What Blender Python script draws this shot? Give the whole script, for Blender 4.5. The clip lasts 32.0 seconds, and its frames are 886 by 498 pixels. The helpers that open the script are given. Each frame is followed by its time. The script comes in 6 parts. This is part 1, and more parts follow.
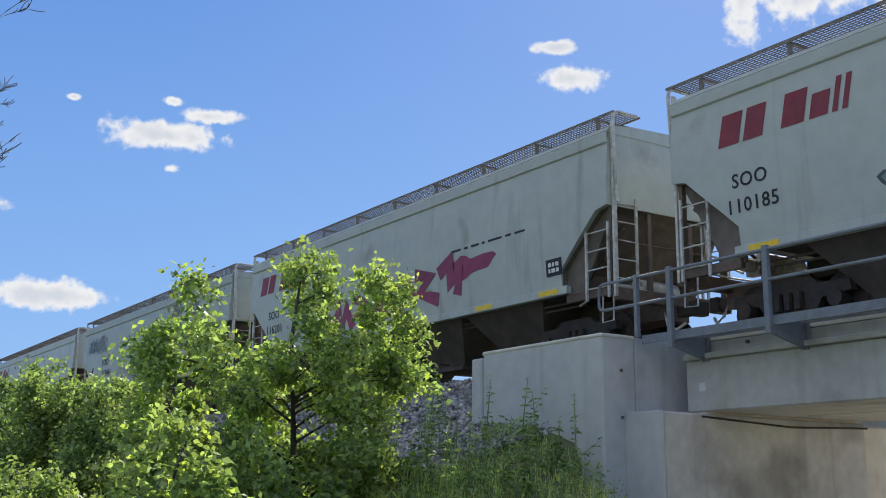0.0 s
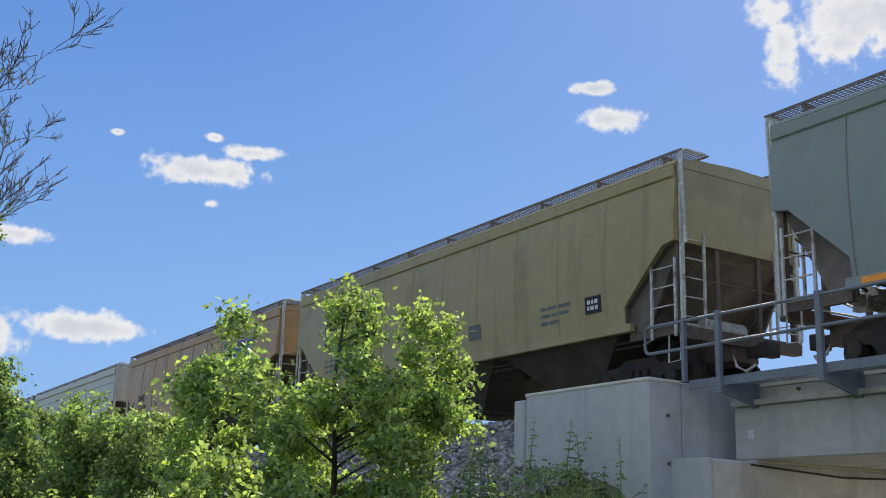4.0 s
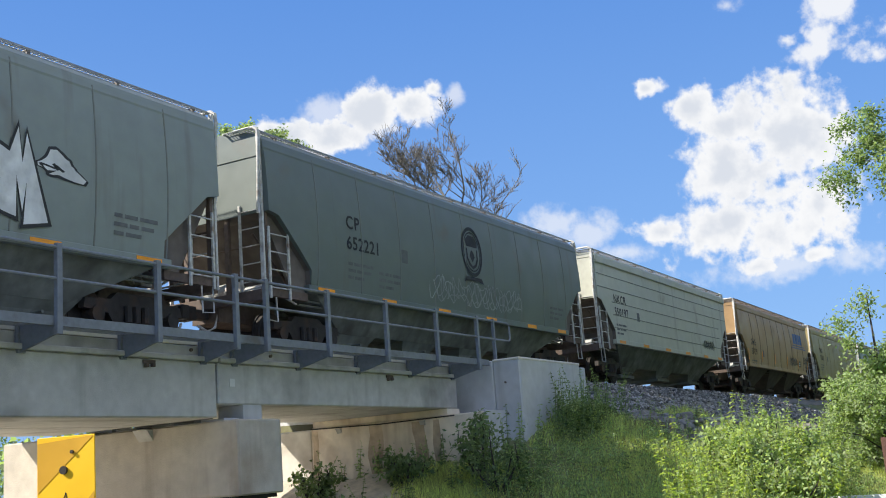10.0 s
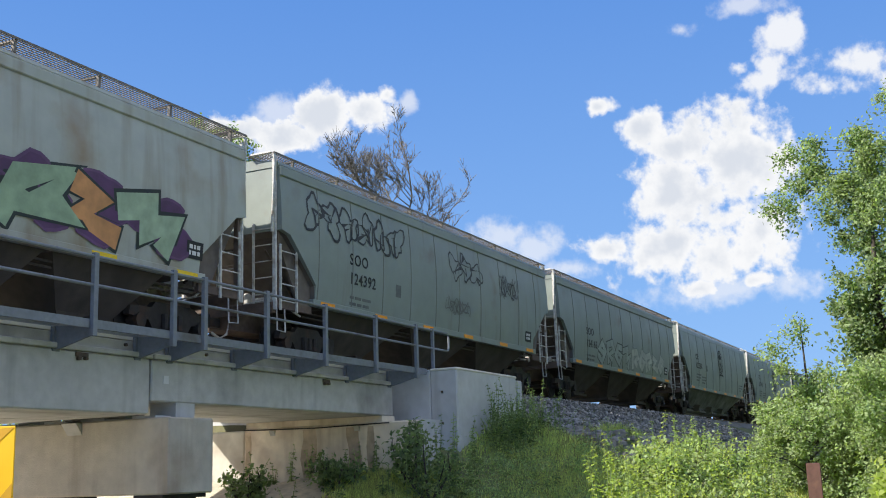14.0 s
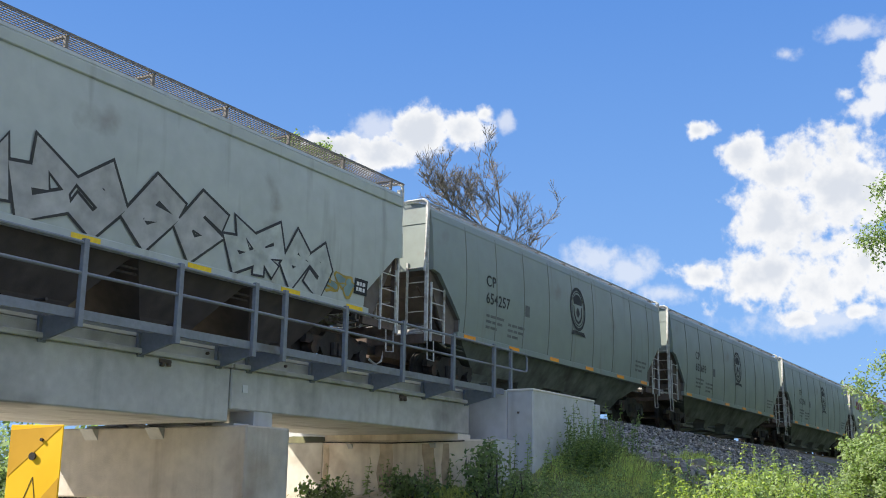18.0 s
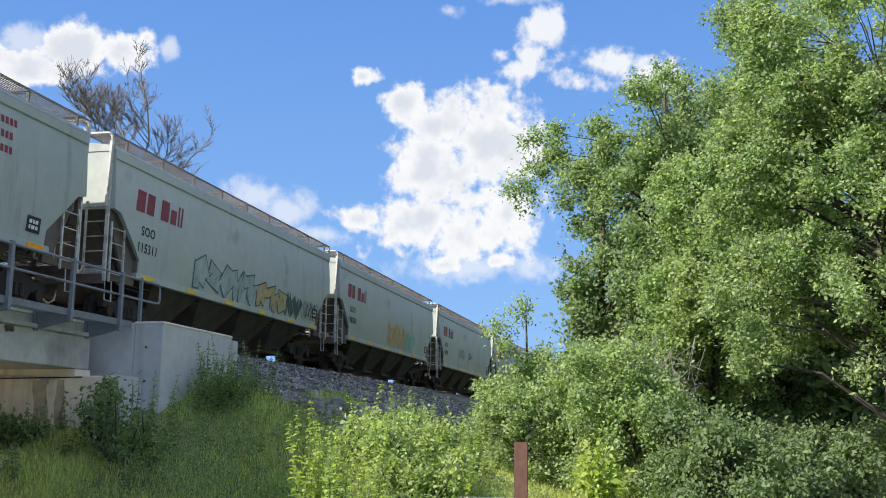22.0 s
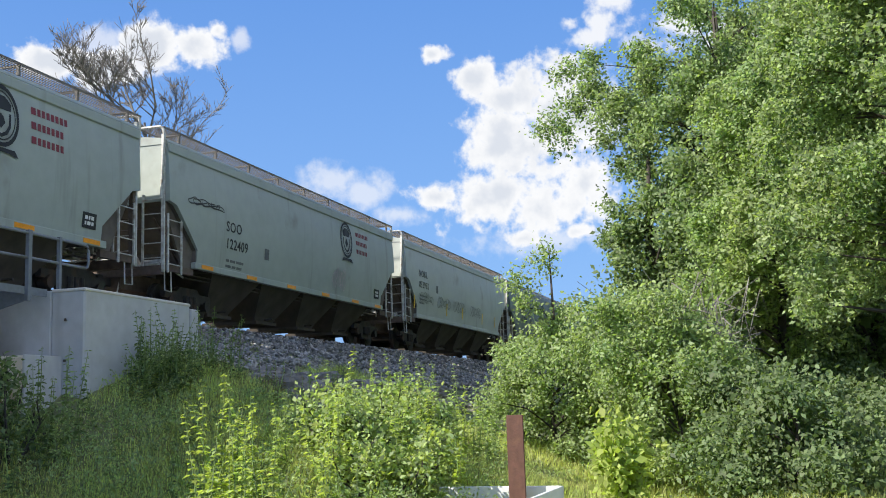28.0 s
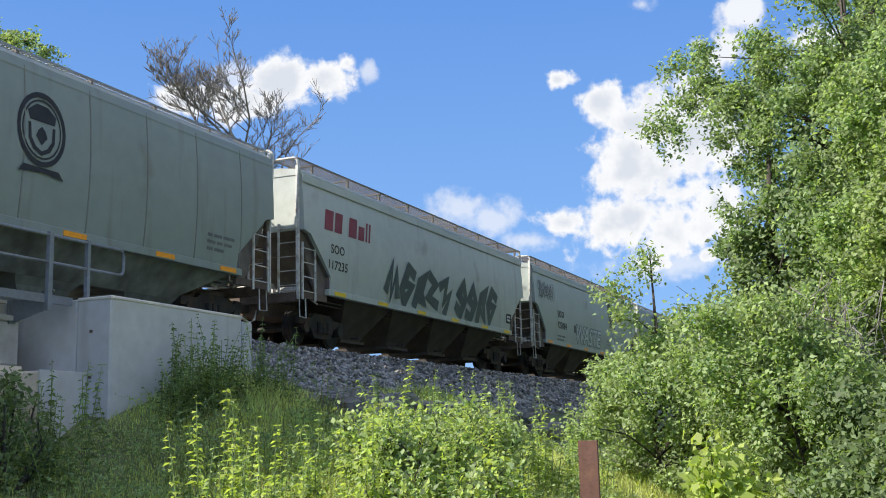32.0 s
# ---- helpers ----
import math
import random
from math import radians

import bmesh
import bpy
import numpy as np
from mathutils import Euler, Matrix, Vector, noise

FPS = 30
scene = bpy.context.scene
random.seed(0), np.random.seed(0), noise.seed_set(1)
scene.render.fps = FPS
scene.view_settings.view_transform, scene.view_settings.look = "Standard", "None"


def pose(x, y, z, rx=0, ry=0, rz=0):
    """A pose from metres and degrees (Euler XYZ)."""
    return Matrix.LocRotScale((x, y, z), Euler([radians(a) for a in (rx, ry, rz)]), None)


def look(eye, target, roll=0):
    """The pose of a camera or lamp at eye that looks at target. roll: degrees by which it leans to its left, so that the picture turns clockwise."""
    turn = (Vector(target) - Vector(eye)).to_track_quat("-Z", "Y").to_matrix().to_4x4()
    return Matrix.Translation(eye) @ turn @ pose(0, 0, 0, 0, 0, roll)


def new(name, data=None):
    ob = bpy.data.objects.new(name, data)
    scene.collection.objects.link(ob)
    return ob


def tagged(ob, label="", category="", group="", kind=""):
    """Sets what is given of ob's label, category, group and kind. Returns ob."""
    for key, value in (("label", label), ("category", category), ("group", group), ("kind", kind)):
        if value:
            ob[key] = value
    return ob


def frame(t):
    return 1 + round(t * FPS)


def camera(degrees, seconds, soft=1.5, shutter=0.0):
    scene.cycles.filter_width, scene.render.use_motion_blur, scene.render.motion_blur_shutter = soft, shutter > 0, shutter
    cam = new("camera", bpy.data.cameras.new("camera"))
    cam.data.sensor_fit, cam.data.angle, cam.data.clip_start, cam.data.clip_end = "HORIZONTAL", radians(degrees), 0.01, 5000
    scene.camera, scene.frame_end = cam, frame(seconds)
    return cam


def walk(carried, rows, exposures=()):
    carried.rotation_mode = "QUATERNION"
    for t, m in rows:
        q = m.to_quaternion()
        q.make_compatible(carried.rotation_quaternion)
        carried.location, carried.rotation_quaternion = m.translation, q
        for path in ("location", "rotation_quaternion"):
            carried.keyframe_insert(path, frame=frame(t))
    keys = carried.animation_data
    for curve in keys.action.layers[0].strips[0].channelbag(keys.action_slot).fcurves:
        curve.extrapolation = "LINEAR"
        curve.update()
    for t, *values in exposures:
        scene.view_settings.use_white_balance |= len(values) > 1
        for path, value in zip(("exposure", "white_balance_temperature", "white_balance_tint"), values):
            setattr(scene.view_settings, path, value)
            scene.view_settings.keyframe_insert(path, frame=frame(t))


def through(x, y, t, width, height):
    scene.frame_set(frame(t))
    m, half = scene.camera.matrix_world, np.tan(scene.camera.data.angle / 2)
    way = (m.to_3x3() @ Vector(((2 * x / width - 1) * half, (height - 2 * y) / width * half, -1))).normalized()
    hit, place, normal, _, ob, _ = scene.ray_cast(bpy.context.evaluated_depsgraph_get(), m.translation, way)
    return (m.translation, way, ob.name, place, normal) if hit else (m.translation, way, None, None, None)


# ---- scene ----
cam = camera(44.06, 32.0, soft=1.0)
walk(cam, [
    (0.0, pose(-0.00, -12.50, 1.57, 102.42, -0.49, 56.22)),
    (0.5, pose(-0.04, -12.54, 1.56, 102.34, -0.52, 58.78)),
    (1.0, pose(-0.08, -12.53, 1.57, 101.94, -0.83, 60.65)),
    (1.5, pose(-0.13, -12.54, 1.56, 101.35, -1.16, 62.04)),
    (2.0, pose(-0.15, -12.55, 1.56, 101.12, -1.43, 62.60)),
    (2.5, pose(-0.19, -12.51, 1.57, 101.53, -1.67, 62.31)),
    (3.0, pose(-0.19, -12.50, 1.59, 102.52, -1.71, 61.27)),
    (3.5, pose(-0.21, -12.51, 1.60, 103.64, -1.77, 59.75)),
    (4.0, pose(-0.17, -12.53, 1.61, 104.40, -1.79, 57.87)),
    (4.5, pose(-0.21, -12.49, 1.60, 104.90, -1.84, 53.79)),
    (6.5, pose(2.79, -12.03, 1.58, 108.47, -2.40, -7.26)),
    (7.0, pose(2.88, -12.05, 1.59, 107.72, -0.03, -29.67)),
    (7.5, pose(3.05, -12.07, 1.57, 106.03, 1.81, -46.69)),
    (8.0, pose(3.20, -12.11, 1.59, 104.46, 3.45, -57.56)),
    (8.5, pose(3.22, -12.16, 1.60, 103.20, 4.57, -64.12)),
    (9.0, pose(3.22, -12.17, 1.60, 102.46, 4.99, -66.06)),
    (9.5, pose(3.15, -12.15, 1.59, 101.93, 4.91, -64.06)),
    (10.0, pose(3.07, -12.05, 1.59, 101.25, 4.28, -60.46)),
    (10.5, pose(3.06, -12.07, 1.59, 100.55, 3.48, -57.90)),
    (11.0, pose(3.08, -12.09, 1.60, 100.36, 2.93, -57.48)),
    (11.5, pose(3.08, -12.06, 1.60, 100.70, 2.54, -58.93)),
    (12.0, pose(3.04, -12.05, 1.59, 101.43, 2.34, -60.87)),
    (12.5, pose(3.04, -12.06, 1.58, 102.10, 2.43, -62.32)),
    (13.0, pose(3.03, -12.07, 1.58, 102.32, 2.26, -63.10)),
    (13.5, pose(3.06, -12.09, 1.58, 102.04, 2.16, -63.39)),
    (14.0, pose(3.05, -12.11, 1.59, 101.48, 1.91, -63.83)),
    (14.5, pose(3.07, -12.10, 1.59, 100.96, 1.44, -64.52)),
    (16.5, pose(2.97, -12.25, 1.58, 101.63, 0.42, -63.77)),
    (17.0, pose(2.99, -12.34, 1.57, 102.01, 0.22, -61.98)),
    (17.5, pose(3.00, -12.40, 1.57, 102.35, -0.23, -60.18)),
    (18.0, pose(3.00, -12.42, 1.57, 102.51, -0.87, -59.44)),
    (18.5, pose(2.97, -12.34, 1.57, 102.64, -1.48, -60.03)),
    (19.0, pose(2.99, -12.22, 1.57, 102.58, -2.00, -62.92)),
    (19.5, pose(3.14, -12.24, 1.57, 102.00, -1.89, -67.86)),
    (20.0, pose(3.42, -12.26, 1.60, 101.20, -1.54, -73.47)),
    (20.5, pose(3.64, -12.21, 1.60, 100.17, -1.15, -77.80)),
    (21.0, pose(3.86, -12.22, 1.60, 99.84, -1.08, -79.25)),
    (21.5, pose(4.19, -12.17, 1.63, 99.73, -1.05, -79.07)),
    (22.0, pose(4.36, -12.16, 1.66, 99.54, -0.70, -77.49)),
    (22.5, pose(4.71, -12.29, 1.63, 99.04, -0.29, -75.87)),
    (23.0, pose(5.12, -12.30, 1.65, 98.44, 0.10, -74.16)),
    (23.5, pose(5.55, -12.30, 1.66, 98.31, 0.53, -72.16)),
    (24.0, pose(5.98, -12.33, 1.68, 99.25, 1.38, -69.81)),
    (24.5, pose(6.35, -12.39, 1.70, 100.90, 2.28, -67.72)),
    (26.5, pose(7.47, -12.88, 1.63, 101.41, 3.36, -69.60)),
    (27.0, pose(8.00, -12.88, 1.62, 99.94, 2.70, -71.65)),
    (27.5, pose(8.41, -12.81, 1.63, 98.98, 2.21, -72.69)),
    (28.0, pose(8.87, -12.79, 1.63, 98.31, 1.78, -72.90)),
    (28.5, pose(9.29, -12.80, 1.64, 98.07, 1.70, -72.28)),
    (29.0, pose(9.66, -12.73, 1.63, 98.36, 1.88, -71.43)),
    (29.5, pose(10.05, -12.71, 1.62, 99.35, 2.11, -70.27)),
    (30.0, pose(10.40, -12.63, 1.62, 100.34, 2.41, -69.05)),
    (30.5, pose(10.79, -12.58, 1.61, 100.65, 2.63, -68.44)),
    (31.0, pose(11.14, -12.52, 1.59, 100.29, 2.73, -68.35)),
    (31.5, pose(11.50, -12.46, 1.58, 99.64, 2.49, -68.07)),
    (32.0, pose(11.49, -12.84, 1.57, 99.88, 1.46, -66.16)),
], exposures=[(0.0, 0.5), (1.0, 0.64), (3.0, 0.68), (3.6, 0.58), (4.0, 0.44), (4.6, 0.46), (6.3, 0.92), (7.2, 0.9), (8.0, 0.5), (8.8, 0.6), (10.0, 0.62), (32.0, 0.66)])
# ---- world, sun ----
SUN_YAW, SUN_UP = 41.0, 38.0      # degrees: sun stands left of +y by SUN_YAW
sun_way = Vector((-math.sin(radians(SUN_YAW)) * math.cos(radians(SUN_UP)),
                  math.cos(radians(SUN_YAW)) * math.cos(radians(SUN_UP)), math.sin(radians(SUN_UP))))
sun = new("sun", bpy.data.lights.new("sun", "SUN"))
sun.data.energy, sun.data.angle, sun.data.color = 5.0, radians(0.53), (1.0, 0.93, 0.82)
sun.matrix_world = look((0, 0, 60), Vector((0, 0, 60)) - sun_way)

# clouds: (yaw, height above the horizon, half width, half height), in degrees
CUMULUS = [(-75.4, 17.0, 1.2, 1.05), (-77.0, 16.2, 2.1, 1.35), (-76.5, 13.8, 2.1, 2.0), (-80.4, 14.9, 2.9, 2.6), (-75.8, 10.7, 2.6, 1.5),
           (-72.9, 11.0, 1.4, 0.75), (-78.4, 10.2, 2.6, 1.4), (-80.8, 11.4, 2.3, 2.2), (-80.4, 8.9, 1.0, 0.55), (-77.4, 8.7, 1.1, 0.5)]
BEHIND_TREE = [(-58.2, 18.7, 1.8, 1.35), (-60.2, 18.9, 1.5, 1.0), (-61.4, 19.6, 0.5, 0.6), (-55.7, 17.2, 1.7, 1.0), (-53.0, 17.6, 1.9, 0.8)]
SCRAPS = [(-73.0, 18.4, 0.9, 0.55), (-19.2, 27.1, 2.2, 1.2)]
HIGH_RIGHT = [(-82.6, 21.0, 1.2, 0.9), (-81.9, 19.6, 0.8, 0.9), (-80.3, 19.6, 0.7, 0.45), (-81.7, 18.9, 1.3, 0.7), (-86.8, 19.1, 2.4, 0.9), (-84.5, 18.2, 1.6, 0.7), (-88.6, 18.2, 1.9, 1.2)]
# thin cloud through which the blue shows
THIN = [(-67.4, 11.9, 1.5, 0.85), (-68.9, 11.3, 1.2, 0.8), (-62.6, 19.2, 0.4, 0.5), (-77.6, 21.8, 0.7, 0.4), (-81.0, 22.6, 1.3, 0.45), (-55.6, 18.6, 1.2, 0.9), (-79.2, 8.6, 3.6, 0.7), (-71.0, 10.2, 1.4, 0.5)]
LEFT_SMALL = [(71.0, 17.6, 2.8, 0.83), (68.9, 18.8, 1.72, 0.45), (70.9, 19.4, 0.6, 0.3), (70.9, 16.0, 0.65, 0.33), (49.4, 21.2, 1.84, 0.65),
              (50.1, 22.8, 1.12, 0.38), (76.3, 9.3, 3.3, 0.77), (76.0, 19.1, 0.36, 0.2), (82.2, 8.5, 2.5, 1.24), (80.1, 13.5, 1.5, 0.53)]
LEFT_LARGE = [(34.9, 25.3, 5.3, 2.2), (40.1, 24.5, 0.95, 1.8), (31.0, 24.3, 2.7, 1.8), (37.3, 24.1, 1.5, 1.0), (40.5, 26.0, 1.4, 1.0)]

world = bpy.data.worlds.new("sky")
scene.world = world
world.use_nodes = True
WN = world.node_tree.nodes
WL = world.node_tree.links
WN.clear()


def wmath(op, a, b=None, clamp=False):
    n = WN.new("ShaderNodeMath")
    n.operation, n.use_clamp = op, clamp
    for i, q in enumerate((a, b)):
        if q is None:
            continue
        if isinstance(q, (int, float)):
            n.inputs[i].default_value = q
        else:
            WL.new(q, n.inputs[i])
    return n.outputs[0]


def make_sky():
    sky = WN.new("ShaderNodeTexSky")
    sky.sky_type, sky.sun_disc = "NISHITA", False
    sky.sun_elevation, sky.sun_rotation = radians(SUN_UP), radians(-SUN_YAW)
    sky.air_density, sky.dust_density, sky.ozone_density = 1.0, 0.6, 2.2
    co = WN.new("ShaderNodeTexCoord")
    sep = WN.new("ShaderNodeSeparateXYZ")
    WL.new(co.outputs["Generated"], sep.inputs[0])
    yaw = wmath("MULTIPLY", wmath("ARCTAN2", wmath("MULTIPLY", sep.outputs[0], -1.0), sep.outputs[1]), 180 / math.pi)
    up = wmath("MULTIPLY", wmath("ARCSINE", sep.outputs[2]), 180 / math.pi)

    def puffs(scale, detail, rough):
        n = WN.new("ShaderNodeTexNoise")
        n.inputs["Scale"].default_value, n.inputs["Detail"].default_value, n.inputs["Roughness"].default_value = scale, detail, rough
        WL.new(co.outputs["Generated"], n.inputs["Vector"])
        return wmath("SUBTRACT", n.outputs["Fac"], 0.5)

    big, fine, wisp = puffs(14.0, 3.0, 0.5), puffs(34.0, 7.0, 0.55), puffs(110.0, 5.0, 0.55)
    warp = wmath("ADD", wmath("MULTIPLY", big, 1.3), wmath("ADD", wmath("MULTIPLY", fine, 1.55), wmath("MULTIPLY", wisp, 0.9)))

    def heap(clouds, grow_by):
        best = None
        for yw, el, hw, hh in clouds:
            dx = wmath("DIVIDE", wmath("SUBTRACT", yaw, yw), hw * grow_by / math.cos(radians(el)))
            dy = wmath("DIVIDE", wmath("SUBTRACT", up, el), hh * grow_by)
            one = wmath("SUBTRACT", 1.0, wmath("SQRT", wmath("ADD", wmath("MULTIPLY", dx, dx), wmath("MULTIPLY", dy, dy))))
            best = one if best is None else wmath("MAXIMUM", best, one)
        return best

    dense = wmath("MAXIMUM", heap(CUMULUS + BEHIND_TREE + LEFT_LARGE, 1.2), heap(SCRAPS + LEFT_SMALL, 1.08))
    thin, high = heap(THIN, 1.35), heap(HIGH_RIGHT, 1.12)

    def smooth(v, lo, hi):
        n = WN.new("ShaderNodeMapRange")
        n.interpolation_type = "SMOOTHSTEP"
        n.inputs["From Min"].default_value, n.inputs["From Max"].default_value = lo, hi
        WL.new(v, n.inputs["Value"])
        return n.outputs[0]

    # broken cumulus added over the unseen sky, to whiten and lift the fill light
    field = puffs(3.2, 8.0, 0.55)
    away = wmath("MAXIMUM", smooth(up, 33.0, 44.0), smooth(sep.outputs[1], -0.22, -0.45))
    rest = wmath("MULTIPLY", smooth(field, -0.06, 0.08), away)
    veil = wmath("MULTIPLY", smooth(wmath("ADD", thin, wmath("MULTIPLY", warp, 1.15)), -0.1, 0.85), 0.62)
    torn = wmath("MULTIPLY", smooth(wmath("ADD", high, wmath("MULTIPLY", warp, 1.25)), -0.05, 0.7), 0.9)
    solid = wmath("MAXIMUM", smooth(wmath("ADD", dense, warp), -0.02, 0.5), wmath("MAXIMUM", veil, torn))
    cover = wmath("MAXIMUM", solid, wmath("MULTIPLY", rest, smooth(up, 0.0, 6.0)))
    # grey hollows in the thick parts
    thick = smooth(wmath("ADD", wmath("MULTIPLY", dense, 0.9), wmath("ADD", wmath("MULTIPLY", big, 2.0), wmath("MULTIPLY", fine, 1.9))), 0.3, 1.0)

    def blend(fac, ca, cb):
        n = WN.new("ShaderNodeMix")
        n.data_type = "RGBA"
        for key, q in (("Factor", fac), ("A", ca), ("B", cb)):
            if isinstance(q, tuple):
                n.inputs[key].default_value = q
            elif isinstance(q, float):
                n.inputs[key].default_value = q
            else:
                WL.new(q, n.inputs[key])
        return n.outputs["Result"]

    tone = blend(thick, (5.6, 5.65, 5.75, 1), (4.2, 4.45, 4.9, 1))
    clear = blend(smooth(up, -4.0, 38.0), (1.5, 2.95, 5.6, 1), (0.42, 1.46, 4.4, 1))
    air = blend(0.87, sky.outputs[0], clear)
    mixed = blend(cover, air, tone)
    bg = WN.new("ShaderNodeBackground")
    bg.inputs["Strength"].default_value = 0.11
    WL.new(mixed, bg.inputs["Color"])
    out = WN.new("ShaderNodeOutputWorld")
    WL.new(bg.outputs[0], out.inputs["Surface"])


make_sky()


# ---- materials ----
def material(name, color, rough=0.7, metal=0.0, var=0.12, grain=8.0, bump=0.15, bump_scale=40.0, stain=None, stain_scale=1.2,
             stain_amount=0.0, streak=0.0, island=0.0, per_object=0.0, spec=0.5):
    """A surface with two scales of variation, streaks or stains and a fine relief."""
    m = bpy.data.materials.new(name)
    m.use_nodes = True
    n, l = m.node_tree.nodes, m.node_tree.links
    b = n["Principled BSDF"]
    b.inputs["Roughness"].default_value, b.inputs["Metallic"].default_value = rough, metal
    b.inputs["Specular IOR Level"].default_value = spec
    co = n.new("ShaderNodeTexCoord")

    def noisy(scale, detail=5.0, stretch=None):
        t = n.new("ShaderNodeTexNoise")
        t.inputs["Scale"].default_value, t.inputs["Detail"].default_value = scale, detail
        if stretch:
            mp = n.new("ShaderNodeMapping")
            mp.inputs["Scale"].default_value = stretch
            l.new(co.outputs["Object"], mp.inputs[0])
            l.new(mp.outputs[0], t.inputs["Vector"])
        else:
            l.new(co.outputs["Object"], t.inputs["Vector"])
        return t.outputs["Fac"]

    def remap(v, a, c, lo, hi):
        r = n.new("ShaderNodeMapRange")
        for k, q in (("From Min", a), ("From Max", c), ("To Min", lo), ("To Max", hi)):
            r.inputs[k].default_value = q
        l.new(v, r.inputs["Value"])
        return r.outputs[0]

    def times(a, v):
        r = n.new("ShaderNodeMix")
        r.data_type, r.blend_type = "RGBA", "MULTIPLY"
        r.inputs["Factor"].default_value = 1.0
        if isinstance(a, tuple):
            r.inputs["A"].default_value = a
        else:
            l.new(a, r.inputs["A"])
        l.new(v, r.inputs["B"])
        return r.outputs["Result"]

    c = times((*color, 1), remap(noisy(grain), 0.3, 0.7, 1 - var, 1 + var))
    c = times(c, remap(noisy(grain * 0.13, 3.0), 0.3, 0.7, 1 - var * 0.8, 1 + var * 0.8))
    if island:
        g = n.new("ShaderNodeNewGeometry")
        c = times(c, remap(g.outputs["Random Per Island"], 0, 1, 1 - island, 1 + island))
    if per_object:
        g = n.new("ShaderNodeObjectInfo")
        c = times(c, remap(g.outputs["Random"], 0, 1, 1 - per_object, 1 + per_object))
    if stain:
        f = remap(noisy(stain_scale, 6.0), 0.62 - 0.22 * stain_amount, 0.74 - 0.1 * stain_amount, 0, 0.75)
        r = n.new("ShaderNodeMix")
        r.data_type = "RGBA"
        l.new(f, r.inputs["Factor"])
        l.new(c, r.inputs["A"])
        r.inputs["B"].default_value = (*stain, 1)
        c = r.outputs["Result"]
        if streak:
            f2 = remap(noisy(3.0, 4.0, (0.8, 0.8, 0.07)), 0.6 - 0.15 * streak, 0.85 - 0.1 * streak, 0, 0.62)
            r2 = n.new("ShaderNodeMix")
            r2.data_type = "RGBA"
            l.new(f2, r2.inputs["Factor"])
            l.new(c, r2.inputs["A"])
            r2.inputs["B"].default_value = (*[q * 0.75 for q in stain], 1)
            c = r2.outputs["Result"]
    l.new(c, b.inputs["Base Color"])
    l.new(remap(noisy(grain * 0.5), 0.3, 0.7, max(rough - 0.1, 0.05), min(rough + 0.1, 1)), b.inputs["Roughness"])
    if bump:
        bp = n.new("ShaderNodeBump")
        bp.inputs["Strength"].default_value, bp.inputs["Distance"].default_value = bump, 0.02
        l.new(noisy(bump_scale, 6.0), bp.inputs["Height"])
        l.new(bp.outputs[0], b.inputs["Normal"])
    return m


def leaf_material(name, color, spread=0.35, through=0.45):
    m = bpy.data.materials.new(name)
    m.use_nodes = True
    n, l = m.node_tree.nodes, m.node_tree.links
    b = n["Principled BSDF"]
    b.inputs["Roughness"].default_value = 0.55
    b.inputs["Specular IOR Level"].default_value = 0.32
    g = n.new("ShaderNodeNewGeometry")
    hsv = n.new("ShaderNodeHueSaturation")
    hsv.inputs["Color"].default_value = (*color, 1)
    r = n.new("ShaderNodeMapRange")
    r.inputs["To Min"].default_value, r.inputs["To Max"].default_value = 1 - spread, 1 + spread
    l.new(g.outputs["Random Per Island"], r.inputs["Value"])
    l.new(r.outputs[0], hsv.inputs["Value"])
    co = n.new("ShaderNodeTexCoord")
    t = n.new("ShaderNodeTexNoise")
    t.inputs["Scale"].default_value = 0.8
    l.new(co.outputs["Object"], t.inputs["Vector"])
    h = n.new("ShaderNodeMapRange")
    h.inputs["To Min"].default_value, h.inputs["To Max"].default_value = 0.47, 0.53
    l.new(t.outputs["Fac"], h.inputs["Value"])
    l.new(h.outputs[0], hsv.inputs["Hue"])
    l.new(hsv.outputs[0], b.inputs["Base Color"])
    tr = n.new("ShaderNodeBsdfTranslucent")
    warm = n.new("ShaderNodeMix")
    warm.data_type, warm.blend_type = "RGBA", "MULTIPLY"
    warm.inputs["Factor"].default_value = 1.0
    warm.inputs["B"].default_value = (1.32, 1.42, 0.6, 1)
    l.new(hsv.outputs[0], warm.inputs["A"])
    l.new(warm.outputs["Result"], tr.inputs["Color"])
    mix = n.new("ShaderNodeMixShader")
    mix.inputs[0].default_value = through
    l.new(b.outputs[0], mix.inputs[1])
    l.new(tr.outputs[0], mix.inputs[2])
    l.new(mix.outputs[0], n["Material Output"].inputs["Surface"])
    return m


concrete = material("pale_concrete", (0.5, 0.5, 0.485), 0.85, var=0.1, grain=6, bump=0.25, bump_scale=60, stain=(0.2, 0.19, 0.17), stain_scale=0.7, stain_amount=0.3, streak=0.2)
concrete_new = material("white_concrete", (0.52, 0.53, 0.54), 0.85, var=0.07, grain=5, bump=0.2, bump_scale=70, stain=(0.3, 0.29, 0.27), stain_scale=0.7, stain_amount=0.15, streak=0.2)
concrete_pier = material("weathered_pier_concrete", (0.52, 0.475, 0.405), 0.85, var=0.12, grain=4, bump=0.3, bump_scale=50, stain=(0.3, 0.21, 0.14), stain_scale=0.6, stain_amount=0.3, streak=0.45)
concrete_cream = material("cream_concrete", (0.62, 0.59, 0.52), 0.85, var=0.08, grain=5, bump=0.25, bump_scale=60, stain=(0.36, 0.32, 0.26), stain_scale=0.8, stain_amount=0.2)
